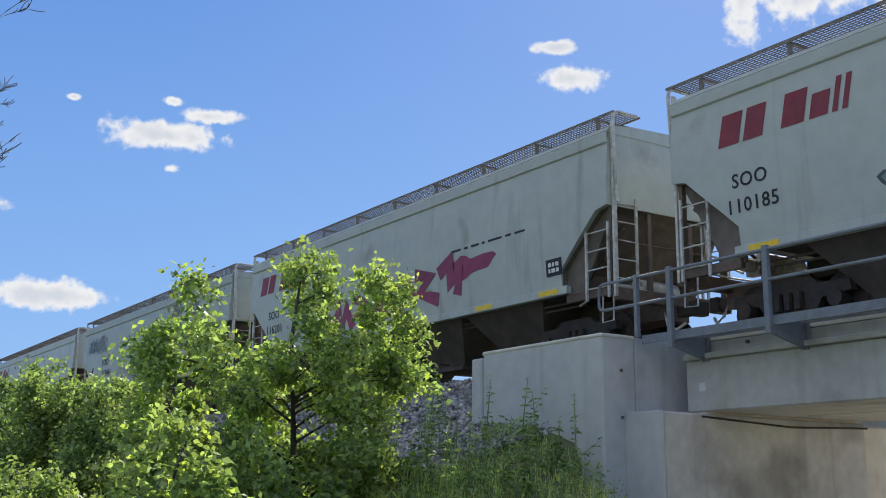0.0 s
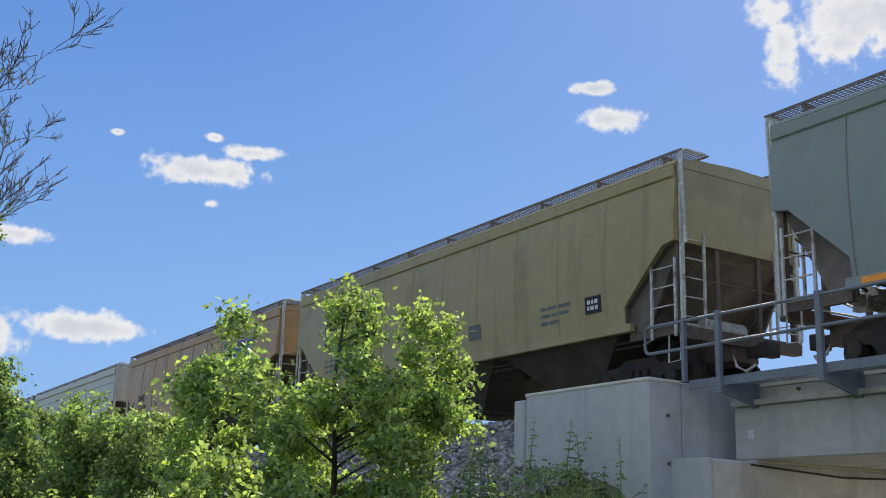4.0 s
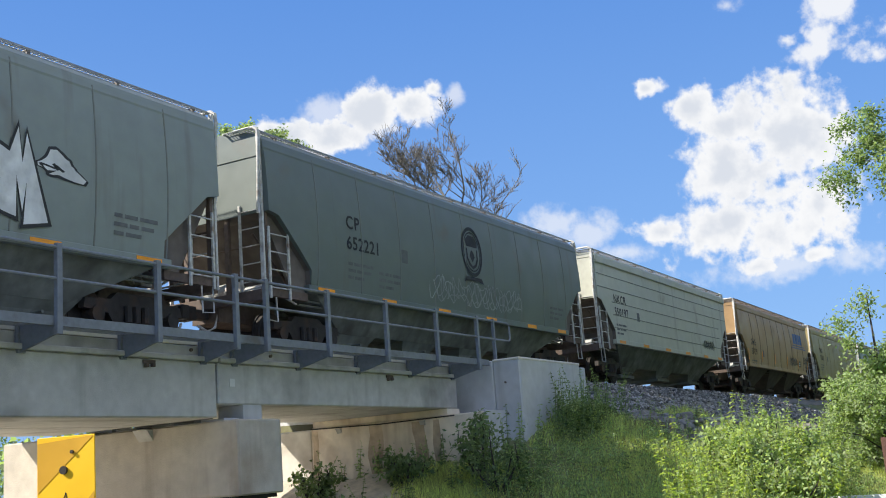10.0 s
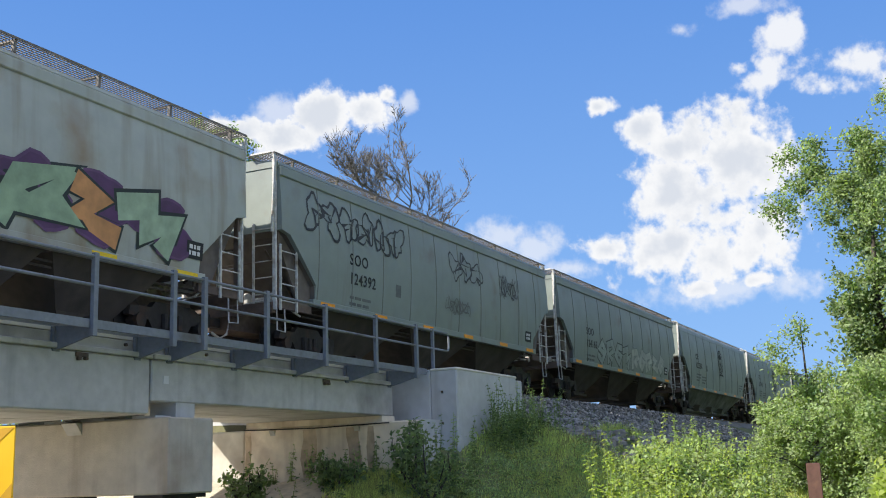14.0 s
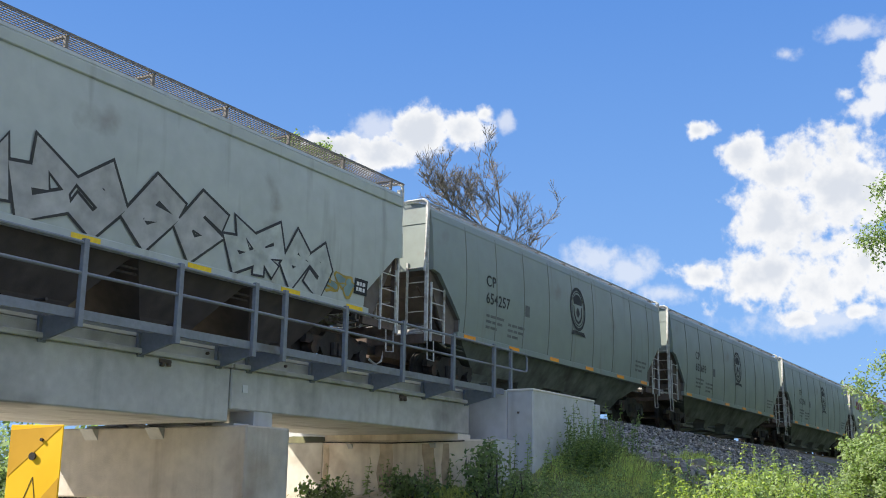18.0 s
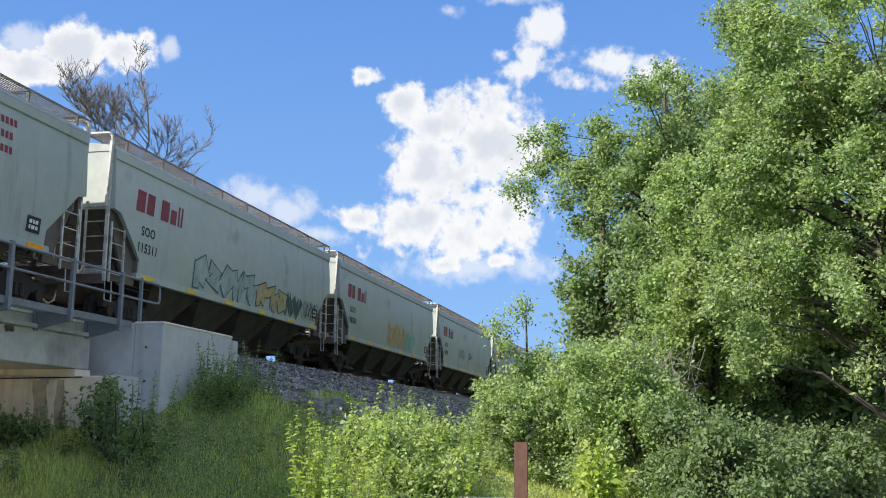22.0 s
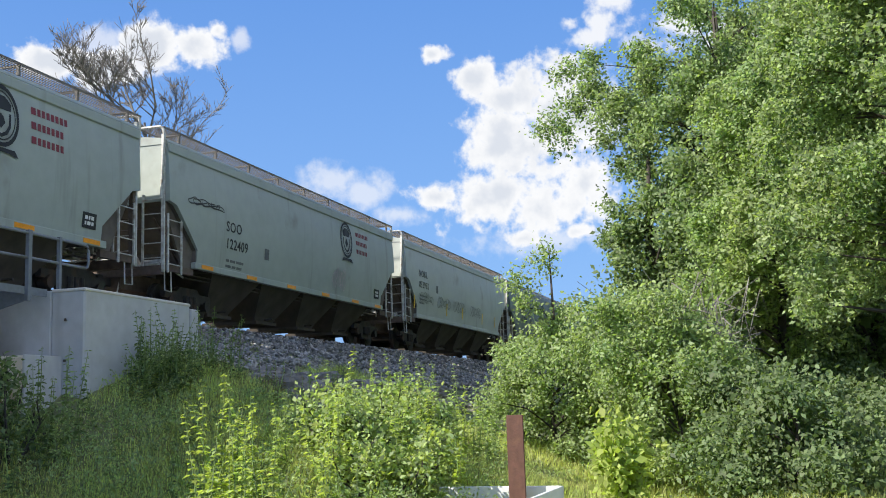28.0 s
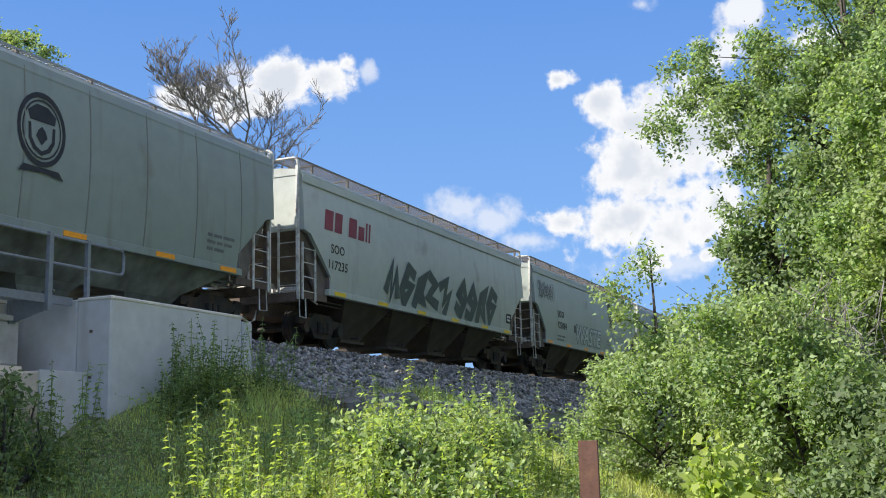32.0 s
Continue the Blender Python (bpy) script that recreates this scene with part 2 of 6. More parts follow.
concrete_stained = material("stained_concrete", (0.78, 0.7, 0.57), 0.85, var=0.1, grain=4, bump=0.3, bump_scale=50, stain=(0.34, 0.22, 0.13), stain_scale=0.6, stain_amount=0.3, streak=0.5)
water_stain = material("brown_water_stain", (0.52, 0.42, 0.3), 0.9, var=0.25, grain=5, bump=0.1, stain=(0.26, 0.17, 0.1), stain_scale=1.5, stain_amount=0.5)
grey_steel = material("grey_painted_steel", (0.2, 0.22, 0.255), 0.55, 0.1, var=0.12, grain=14, bump=0.08, stain=(0.1, 0.09, 0.08), stain_scale=2, stain_amount=0.2)
black_steel = material("black_steel", (0.02, 0.02, 0.022), 0.55, 0.3, var=0.2, grain=10)
dark_iron = material("grimy_dark_iron", (0.035, 0.031, 0.028), 0.7, 0.25, var=0.3, grain=9, bump=0.3, stain=(0.09, 0.05, 0.03), stain_scale=3, stain_amount=0.4)
rust_brown = material("dull_brown_rust", (0.12, 0.09, 0.07), 0.85, var=0.3, grain=12, bump=0.2)
rail_steel = material("rail_steel", (0.2, 0.13, 0.09), 0.55, 0.6, var=0.2, grain=10)
tie_wood = material("weathered_tie_wood", (0.09, 0.07, 0.055), 0.9, var=0.25, grain=10)
grating = material("galvanised_grating", (0.3, 0.31, 0.32), 0.5, 0.5, var=0.15, grain=10)
soil = material("grassy_soil", (0.14, 0.16, 0.065), 0.95, var=0.35, grain=3, bump=0.6, bump_scale=14, stain=(0.12, 0.095, 0.06), stain_scale=0.5, stain_amount=0.4)
ballast_stone = material("grey_ballast_stone", (0.3, 0.285, 0.27), 0.9, var=0.2, grain=8, bump=0.4, island=0.65)
boulder_stone = material("weathered_boulder", (0.27, 0.25, 0.23), 0.9, var=0.25, grain=5, bump=0.6, bump_scale=14, stain=(0.14, 0.13, 0.11), stain_scale=2, stain_amount=0.4)
# earth whitened beyond its own colour to throw light up under the bridge
bare_earth = material("pale_bare_earth", (0.6, 0.53, 0.42), 0.95, var=0.2, grain=6, bump=0.5, bump_scale=20)
trail_dust = material("pale_gravel_path", (0.36, 0.32, 0.26), 0.95, var=0.15, grain=9, bump=0.4)
bark = material("grey_brown_bark", (0.062, 0.052, 0.044), 0.92, var=0.3, grain=7, bump=0.7, bump_scale=18)
dead_bark = material("bare_grey_bark", (0.19, 0.178, 0.165), 0.92, var=0.25, grain=7, bump=0.6, bump_scale=18)
sign_yellow = material("sign_yellow", (0.9, 0.52, 0.015), 0.45, var=0.06, grain=5, bump=0.03)
sign_amber = material("sign_amber_stripe", (0.62, 0.33, 0.02), 0.5, var=0.1, grain=5, bump=0.03)
brown_paint = material("brown_painted_steel", (0.095, 0.042, 0.032), 0.6, 0.1, var=0.2, grain=10, stain=(0.16, 0.08, 0.05), stain_scale=3, stain_amount=0.3)
white_paint = material("white_painted_board", (0.7, 0.71, 0.72), 0.6, var=0.06, grain=5)
orange_mark = material("orange_reflector", (0.95, 0.36, 0.02), 0.35, var=0.1, grain=12, bump=0.02)
yellow_mark = material("yellow_reflector", (0.85, 0.58, 0.02), 0.35, var=0.1, grain=12, bump=0.02)
ink = material("black_lettering", (0.015, 0.016, 0.02), 0.6, var=0.1, bump=0)
red_ink = material("dark_red_lettering", (0.22, 0.025, 0.04), 0.55, var=0.15, bump=0)
blue_ink = material("blue_lettering", (0.02, 0.1, 0.32), 0.5, var=0.12, bump=0)
grey_ink = material("faded_grey_lettering", (0.14, 0.15, 0.15), 0.7, var=0.2, bump=0)
pale_ink = material("white_lettering", (0.7, 0.7, 0.7), 0.6, var=0.1, bump=0)

# leaf_dark also paints shade into plants that stand in shadow
leaf_dark = leaf_material("deep_green_and_shaded_leaves", (0.17, 0.235, 0.115), 0.4)
leaf_mid = leaf_material("mid_green_leaves", (0.295, 0.375, 0.2), 0.5, 0.5)
leaf_bright = leaf_material("bright_green_leaves", (0.315, 0.405, 0.175), 0.5, 0.47)
leaf_lime = leaf_material("lime_green_leaves", (0.4, 0.48, 0.14), 0.35, 0.5)
leaf_grass = leaf_material("grass_blades", (0.53, 0.57, 0.25), 0.5, 0.5)
leaf_straw = leaf_material("dry_straw_stems", (0.22, 0.19, 0.1), 0.3, 0.3)


# ---- mesh helpers ----
def finish(name, bm, mat, smooth=False):
    me = bpy.data.meshes.new(name)
    bm.to_mesh(me)
    bm.free()
    for m in mat if isinstance(mat, (list, tuple)) else [mat]:
        me.materials.append(m)
    if smooth:
        me.polygons.foreach_set("use_smooth", [True] * len(me.polygons))
    return me


def part(name, bm, mat, parent=None, label="", smooth=False, at=None):
    """One mesh object from a bmesh (or a ready mesh), under a thing or a part."""
    me = bm if isinstance(bm, bpy.types.Mesh) else finish(name, bm, mat, smooth)
    ob = new(name, me)
    if parent is not None:
        ob.parent = parent
    if at is not None:
        ob.matrix_basis = at
    if label:
        ob["label"] = label
    return ob


def thing(name, label, category, at=None, group="", kind=""):
    ob = new(name)
    ob.empty_display_size = 0.2
    if at is not None:
        ob.matrix_basis = at
    return tagged(ob, label, category, group, kind)


def box(bm, x0, x1, y0, y1, z0, z1, bevel=0.0):
    vs = [bm.verts.new((x, y, z)) for x in (x0, x1) for y in (y0, y1) for z in (z0, z1)]
    fs = [bm.faces.new([vs[i] for i in q]) for q in ((0, 1, 3, 2), (4, 6, 7, 5), (0, 4, 5, 1), (2, 3, 7, 6), (0, 2, 6, 4), (1, 5, 7, 3))]
    if bevel:
        bmesh.ops.bevel(bm, geom=list({e for f in fs for e in f.edges}), offset=bevel, segments=1, affect="EDGES")
    return bm


def boxes(*rows, bevel=0.0):
    bm = bmesh.new()
    for r in rows:
        box(bm, *r, bevel=bevel)
    return bm


def prism(bm, outline, y0, y1):
    """A plate whose outline lies in x, z, from y0 to y1."""
    a = [bm.verts.new((x, y0, z)) for x, z in outline]
    b = [bm.verts.new((x, y1, z)) for x, z in outline]
    bm.faces.new(a)
    bm.faces.new(b[::-1])
    for i in range(len(a)):
        j = (i + 1) % len(a)
        bm.faces.new((a[j], a[i], b[i], b[j]))
    return bm


def tube(bm, points, radii, sides=6):
    """A tapered tube along points."""
    rings = []
    for i, p in enumerate(points):
        p = Vector(p)
        d = Vector(points[min(i + 1, len(points) - 1)]) - Vector(points[max(i - 1, 0)])
        if d.length < 1e-6:
            d = Vector((0, 0, 1))
        d.normalize()
        u = d.orthogonal().normalized()
        w = d.cross(u)
        r = float(radii[i] if isinstance(radii, (list, tuple)) else radii)
        rings.append([bm.verts.new(p + r * (math.cos(2 * math.pi * k / sides) * u + math.sin(2 * math.pi * k / sides) * w)) for k in range(sides)])
    for a, b in zip(rings, rings[1:]):
        best = min(range(sides), key=lambda s: (a[0].co - b[s].co).length)
        for k in range(sides):
            bm.faces.new((a[k], a[(k + 1) % sides], b[(k + 1 + best) % sides], b[(k + best) % sides]))
    bm.faces.new(rings[0][::-1])
    bm.faces.new(rings[-1])
    return bm


def disc(bm, cx, cy, cz, r, half, sides=16, axis="y"):
    """A short cylinder."""
    ends = []
    for s in (-half, half):
        ring = []
        for k in range(sides):
            a = 2 * math.pi * k / sides
            p, q = r * math.cos(a), r * math.sin(a)
            ring.append(bm.verts.new((cx + p, cy + s, cz + q) if axis == "y" else (cx + s, cy + p, cz + q) if axis == "x" else (cx + p, cy + q, cz + s)))
        ends.append(ring)
    bm.faces.new(ends[0])
    bm.faces.new(ends[1][::-1])
    for k in range(sides):
        j = (k + 1) % sides
        bm.faces.new((ends[0][j], ends[0][k], ends[1][k], ends[1][j]))
    return bm


def mesh_from(name, verts, faces, mat):
    me = bpy.data.meshes.new(name)
    nv, nf, k = len(verts), len(faces), faces.shape[1]
    me.vertices.add(nv)
    me.vertices.foreach_set("co", np.ascontiguousarray(verts, dtype=np.float32).ravel())
    me.loops.add(nf * k)
    me.loops.foreach_set("vertex_index", np.ascontiguousarray(faces, dtype=np.int32).ravel())
    me.polygons.add(nf)
    me.polygons.foreach_set("loop_start", np.arange(0, nf * k, k, dtype=np.int32))
    me.update()
    me.validate()
    me.materials.append(mat)
    return me


# ---- ground ----
TRACK_Y, RAIL_Z = 2.77, 4.05


def ease(a, b, x):
    q = np.clip((np.asarray(x, dtype=float) - a) / (b - a), 0, 1)
    return q * q * (3 - 2 * q)


def ground_z(x, y):
    x, y = np.asarray(x, dtype=float), np.asarray(y, dtype=float)
    d = np.abs(y - TRACK_Y)
    bank = np.clip(3.55 - 0.36 * np.maximum(d - 2.3, 0), 0, None)
    front = ease(-1.0, -3.2, y)
    left = np.where(x > -11.6, ease(-6.5, -13, x) * front, ease(-6.5, -13, x))
    right = np.where(x < 23.5, ease(18, 26, x) * front, ease(18, 26, x))
    f = np.maximum(left, right)
    lumps = 0.06 * np.sin(x * 1.3 + 0.7 * y) * np.cos(y * 1.1 - 0.4 * x) + 0.04 * np.sin(x * 3.1) * np.sin(y * 2.7)
    near = np.clip(1.5 - np.hypot(x - 5, y + 4) / 60, 0, 1)
    under = 1.5 * ease(17.6, 22.6, x) * (x < 23.5) * (1 - front) * ease(9, 5, y)
    dip = -0.45 * (1 - ease(17.6, 20, x)) * (1 - f) * ease(-8, -4, y) * ease(14, 9, y)
    return bank * f + lumps * near + dip + under - 0.05


def grid_mesh(name, xs, ys, height, mat):
    gx, gy = np.meshgrid(xs, ys, indexing="ij")
    v = np.stack([gx, gy, height(gx, gy)], -1).reshape(-1, 3)
    i, j = np.meshgrid(np.arange(len(xs) - 1), np.arange(len(ys) - 1), indexing="ij")
    a = (i * len(ys) + j).ravel()
    me = mesh_from(name, v, np.stack([a, a + len(ys), a + len(ys) + 1, a + 1], -1), mat)
    me.polygons.foreach_set("use_smooth", [True] * len(me.polygons))
    return me


xs = np.concatenate([np.linspace(-2500, -80, 14), np.arange(-70, 95, 0.7), np.linspace(100, 2500, 14)])
ys = np.concatenate([np.linspace(-2500, -45, 12), np.arange(-40, 40, 0.5), np.linspace(45, 2500, 12)])
tagged(part("ground", grid_mesh("ground", xs, ys, ground_z, soil), soil), "uneven grassy ground rising to the rail embankment", "ground", kind="structure")
path_x = np.arange(-60, 120, 1.5)
tagged(part("path", grid_mesh("path", path_x, np.linspace(-16.6, -14.4, 6), lambda x, y: ground_z(x, y) * 0 + 0.06 + 0.02 * np.sin(x), trail_dust), trail_dust),
       "pale gravel path through the trees", "path", kind="structure")

# dirt spread wide under the bridge as a reflector for wall and pier
tagged(part("bare_dirt", grid_mesh("bare_dirt", np.arange(-10.4, 22.7, 0.6), np.arange(-1.0, 16, 0.6), lambda x, y: ground_z(x, y) + 0.05, bare_earth), bare_earth),
       "dry dirt and sand under the bridge, paled to bounce light", "dirt", kind="structure")
rng = np.random.default_rng(4)


def rocks(name, pts, size, mat):
    """Loose angular stones, one joined heap."""
    base = np.array([(1, 0, 0), (-1, 0, 0), (0, 1, 0), (0, -1, 0), (0, 0, 0.8), (0, 0, -0.8)], dtype=float)
    tri = np.array([(0, 2, 4), (2, 1, 4), (1, 3, 4), (3, 0, 4), (2, 0, 5), (1, 2, 5), (3, 1, 5), (0, 3, 5)])
    n = len(pts)
    s = size * rng.uniform(0.55, 1.35, (n, 1, 1)) * rng.uniform(0.6, 1.25, (n, 6, 1))
    a = rng.uniform(0, 2 * np.pi, n)
    b = rng.uniform(-1, 1, n)
    ca, sa, cb, sb = np.cos(a), np.sin(a), np.cos(b), np.sin(b)
    zero = np.zeros(n)
    r = np.stack([np.stack([ca, -sa * cb, sa * sb], -1), np.stack([sa, ca * cb, -ca * sb], -1), np.stack([zero, sb, cb], -1)], -2)
    v = np.einsum("nij,nkj->nki", r, base[None] * s) + pts[:, None, :]
    f = tri[None] + 6 * np.arange(n)[:, None, None]
    return mesh_from(name, v.reshape(-1, 3), f.reshape(-1, 3), mat)


def ballast_z(y):
    d = np.abs(y - TRACK_Y)
    return RAIL_Z - 0.2 - 0.62 * np.maximum(d - 1.75, 0)


def ballast_run(x0, x1):
    me = grid_mesh("ballast", np.arange(x0, x1 + 0.1, 1.0), np.linspace(TRACK_Y - 5.2, TRACK_Y + 5.2, 27), lambda x, y: np.maximum(ballast_z(y), 0.6) + 0.03 * np.sin(9 * x + 5 * y), ballast_stone)
    return me


def stones_on(x0, x1, y0, y1, n, size):
    x, y = rng.uniform(x0, x1, n), rng.uniform(y0, y1, n)
    return rocks("ballast_stones", np.stack([x, y, np.maximum(ballast_z(y), ground_z(x, y)) + rng.uniform(-0.01, 0.04, n)], -1), size, ballast_stone)


for x0, x1, y0 in ((-780, -13.6, -2.6), (27.2, 780, -2.6)):
    bed = tagged(part("ballast_bed", ballast_run(x0, x1), ballast_stone), "grey crushed stone ballast shoulder under the track", "ballast", kind="structure")
    near = (x1 - 26, x1) if x1 < 0 else (x0, x0 + 34)
    tagged(part("ballast_stones", stones_on(*near, y0 - 0.6, 2.0, 16000, 0.068), ballast_stone), "loose grey ballast stones on the track shoulder", "stones", kind="stuff")

# a few weathered boulders below the ballast
rb = random.Random(12)
BOULDERS = [(rb.uniform(27.6, 43), rb.uniform(-5.0, -2.9), rb.uniform(0.22, 0.5)) for k in range(34)]
for x, y, size in BOULDERS + [(28.4, -3.4, 0.5), (29.4, -3.8, 0.42), (30.4, -3.3, 0.55), (31.4, -4.0, 0.5), (32.6, -3.5, 0.6), (27.6, -4.0, 0.34), (33.8, -4.2, 0.5), (35.0, -3.6, 0.55), (29.8, -4.6, 0.36), (32.0, -4.8, 0.45)]:
    bm = bmesh.new()
    bmesh.ops.create_icosphere(bm, subdivisions=3, radius=size)
    for q in bm.verts:
        d = q.co.normalized()
        k = 1 + 0.18 * math.sin(5 * d.x + 7 * x) * math.cos(4 * d.y + 3 * y) + 0.1 * math.sin(11 * d.z + 9 * d.x + x) + 0.05 * math.sin(19 * d.y + 13 * d.z)
        q.co = Vector((d.x * size * k * 1.2, d.y * size * k, min(d.z * size * k * 0.75, size * 0.42 + 0.06 * d.x)))
    tagged(part("boulder", bm, boulder_stone, at=pose(x, y, float(max(ground_z(x, y), ballast_z(y))) + 0.05, 0, 0, 57 * x)), "weathered grey boulder on the ballast slope", "rock", "boulders on the slope")

# the gravel spill beside the far abutment
gx = rng.uniform(-18.5, -12.4, 12000)
gy = rng.uniform(-5.0, -2.4, 12000)
tagged(part("gravel_spill", rocks("gravel_spill", np.stack([gx, gy, ground_z(gx, gy) + rng.uniform(0, 0.06, 12000)], -1), 0.06, ballast_stone), ballast_stone),
       "loose grey gravel spilled down the embankment", "gravel", kind="stuff")

# ---- track ----
for side in (-1, 1):
    y = TRACK_Y + side * 0.755
    bm = boxes((-780, 780, y - 0.035, y + 0.035, RAIL_Z - 0.04, RAIL_Z), (-780, 780, y - 0.01, y + 0.01, RAIL_Z - 0.15, RAIL_Z - 0.04), (-780, 780, y - 0.07, y + 0.07, RAIL_Z - 0.17, RAIL_Z - 0.15))
    tagged(part("rail", bm, rail_steel), "long rusty steel rail with a worn head", "rail", "track rails", "structure")
tie_bm = boxes((-0.115, 0.115, -1.3, 1.3, -0.18, 0.0), bevel=0.012)
tie_mesh = finish("railway_tie", tie_bm, tie_wood)
for i in range(200):
    tagged(part("railway_tie", tie_mesh, tie_wood, at=pose(-40.5 + 0.52 * i, TRACK_Y, RAIL_Z - 0.17)),
           "weathered dark wooden railway tie in ballast", "railway tie", "railway ties")

# ---- bridge ----
BEAM_Y0, BEAM_Y1, DECK_Y1 = -1.02, 2.45, 4.2
SPANS = ((-11.0, 5.28, 2.66), (5.32, 15.83, 2.56), (15.87, 23.35, 2.76))
for i, (x0, x1, zb) in enumerate(SPANS):
    span = thing("bridge_span", "pale concrete box-beam bridge span with weathered faces", "bridge", group="bridge spans")
    for y0, y1 in ((BEAM_Y0, 0.69), (0.73, BEAM_Y1)):
        part("beam", boxes((x0, x1, y0, y1, zb, 3.38), bevel=0.02), concrete, span)
    part("deck_slab", boxes((x0, x1, BEAM_Y0 - 0.06, DECK_Y1 + 0.06, 3.384, 3.46), bevel=0.012), concrete, span)
    for y in (BEAM_Y0 + 0.06, DECK_Y1 - 0.12):
        part("ballast_curb", boxes((x0, x1, y, y + 0.18, 3.464, 3.62), bevel=0.008), concrete, span)
        part("ballast_curb", boxes((x0, x1, y + 0.012, y + 0.17, 3.632, 3.8), bevel=0.008), concrete_cream, span)
    part("deck_ballast", grid_mesh("deck_ballast", np.linspace(x0, x1, 12), np.linspace(BEAM_Y0 + 0.25, DECK_Y1 - 0.13, 14), lambda x, y: 3.7 + 0.13 * (np.abs(y - TRACK_Y) < 1.8) + 0.02 * np.sin(9 * x + 7 * y), ballast_stone), ballast_stone, span)
    k = 0
    while x0 + 1.2 + k * 2.9 < x1 - 0.5:
        part("drain_pipe", disc(bmesh.new(), x0 + 1.2 + k * 2.9, BEAM_Y0 - 0.07, 3.535, 0.025, 0.02, 8), rust_brown, span)
        k += 1
for x, z in ((-10.75, 3.0), (5.5, 2.82), (16.12, 3.09)):
    tagged(part("survey_tag", boxes((x, x + 0.12, BEAM_Y0 - 0.012, BEAM_Y0 - 0.003, z - 0.06, z + 0.06)), white_paint), "small white square tag on the beam", "tag", "survey tags")
tagged(part("survey_tag", boxes((-10.95, -10.82, -1.617, -1.605, 2.45, 2.57)), white_paint), "small white square tag on the concrete seat", "tag", "survey tags")
for x in (14.3, 8.8, -4.0, 1.5, 20.6):
    bm = boxes((x, x + 0.24, BEAM_Y0 - 0.03, BEAM_Y0 - 0.003, 3.3, 3.36), (x + 0.02, x + 0.08, BEAM_Y0 - 0.06, BEAM_Y0 - 0.003, 3.25, 3.31), (x + 0.15, x + 0.21, BEAM_Y0 - 0.06, BEAM_Y0 - 0.003, 3.26, 3.31), bevel=0.008)
    tagged(part("rust_bracket", bm, rust_brown), "rusty bolted bracket on the beam face", "bracket", "beam brackets")

def pile_bm(x, y):
    """A steel H pile."""
    out = [(-0.36, -0.2), (0.36, -0.2), (0.36, -0.16), (0.03, -0.16), (0.03, 0.16), (0.36, 0.16), (0.36, 0.2), (-0.36, 0.2), (-0.36, 0.16), (-0.03, 0.16), (-0.03, -0.16), (-0.36, -0.16)]
    bm = bmesh.new()
    a = [bm.verts.new((x + p, y + q, -0.8)) for p, q in out]
    b = [bm.verts.new((x + p, y + q, 1.33)) for p, q in out]
    bm.faces.new(a[::-1]), bm.faces.new(b)
    for i in range(12):
        bm.faces.new((a[i], a[(i + 1) % 12], b[(i + 1) % 12], b[i]))
    return bm


PIER_Y1 = 3.86
for x0 in (4.85, 15.95):
    pier = thing("bridge_pier", "concrete pier cap on black steel piles under the bridge", "pier", group="bridge piers")
    part("pier_cap", boxes((x0, x0 + 1.05, -1.3, PIER_Y1, 1.39, 2.52), bevel=0.025), concrete_pier, pier)
    for y in (-0.9, 1.3, PIER_Y1 - 0.4):
        column = part("steel_column", pile_bm(x0 + 0.52, y), black_steel, pier)
        part("cap_plate", boxes((x0 + 0.03, x0 + 1.02, y - 0.28, y + 0.28, 1.33, 1.39)), black_steel, column)
    for y in (-0.7, 0.3, 1.1, 2.1):
        part("bearing_block", boxes((x0 + 0.1, x0 + 0.45, y - 0.25, y + 0.2, 2.52, 2.56)), concrete_new, pier)
        part("bearing_block", boxes((x0 + 0.5, x0 + 0.95, y - 0.3, y + 0.2, 2.52, 2.76)), concrete_new, pier)
    for y in (0.4, 1.9):
        part("shear_key", prism(bmesh.new(), [(x0 - 0.14, 2.5), (x0, 2.5), (x0, 2.32)], y, y + 0.3), concrete, pier)


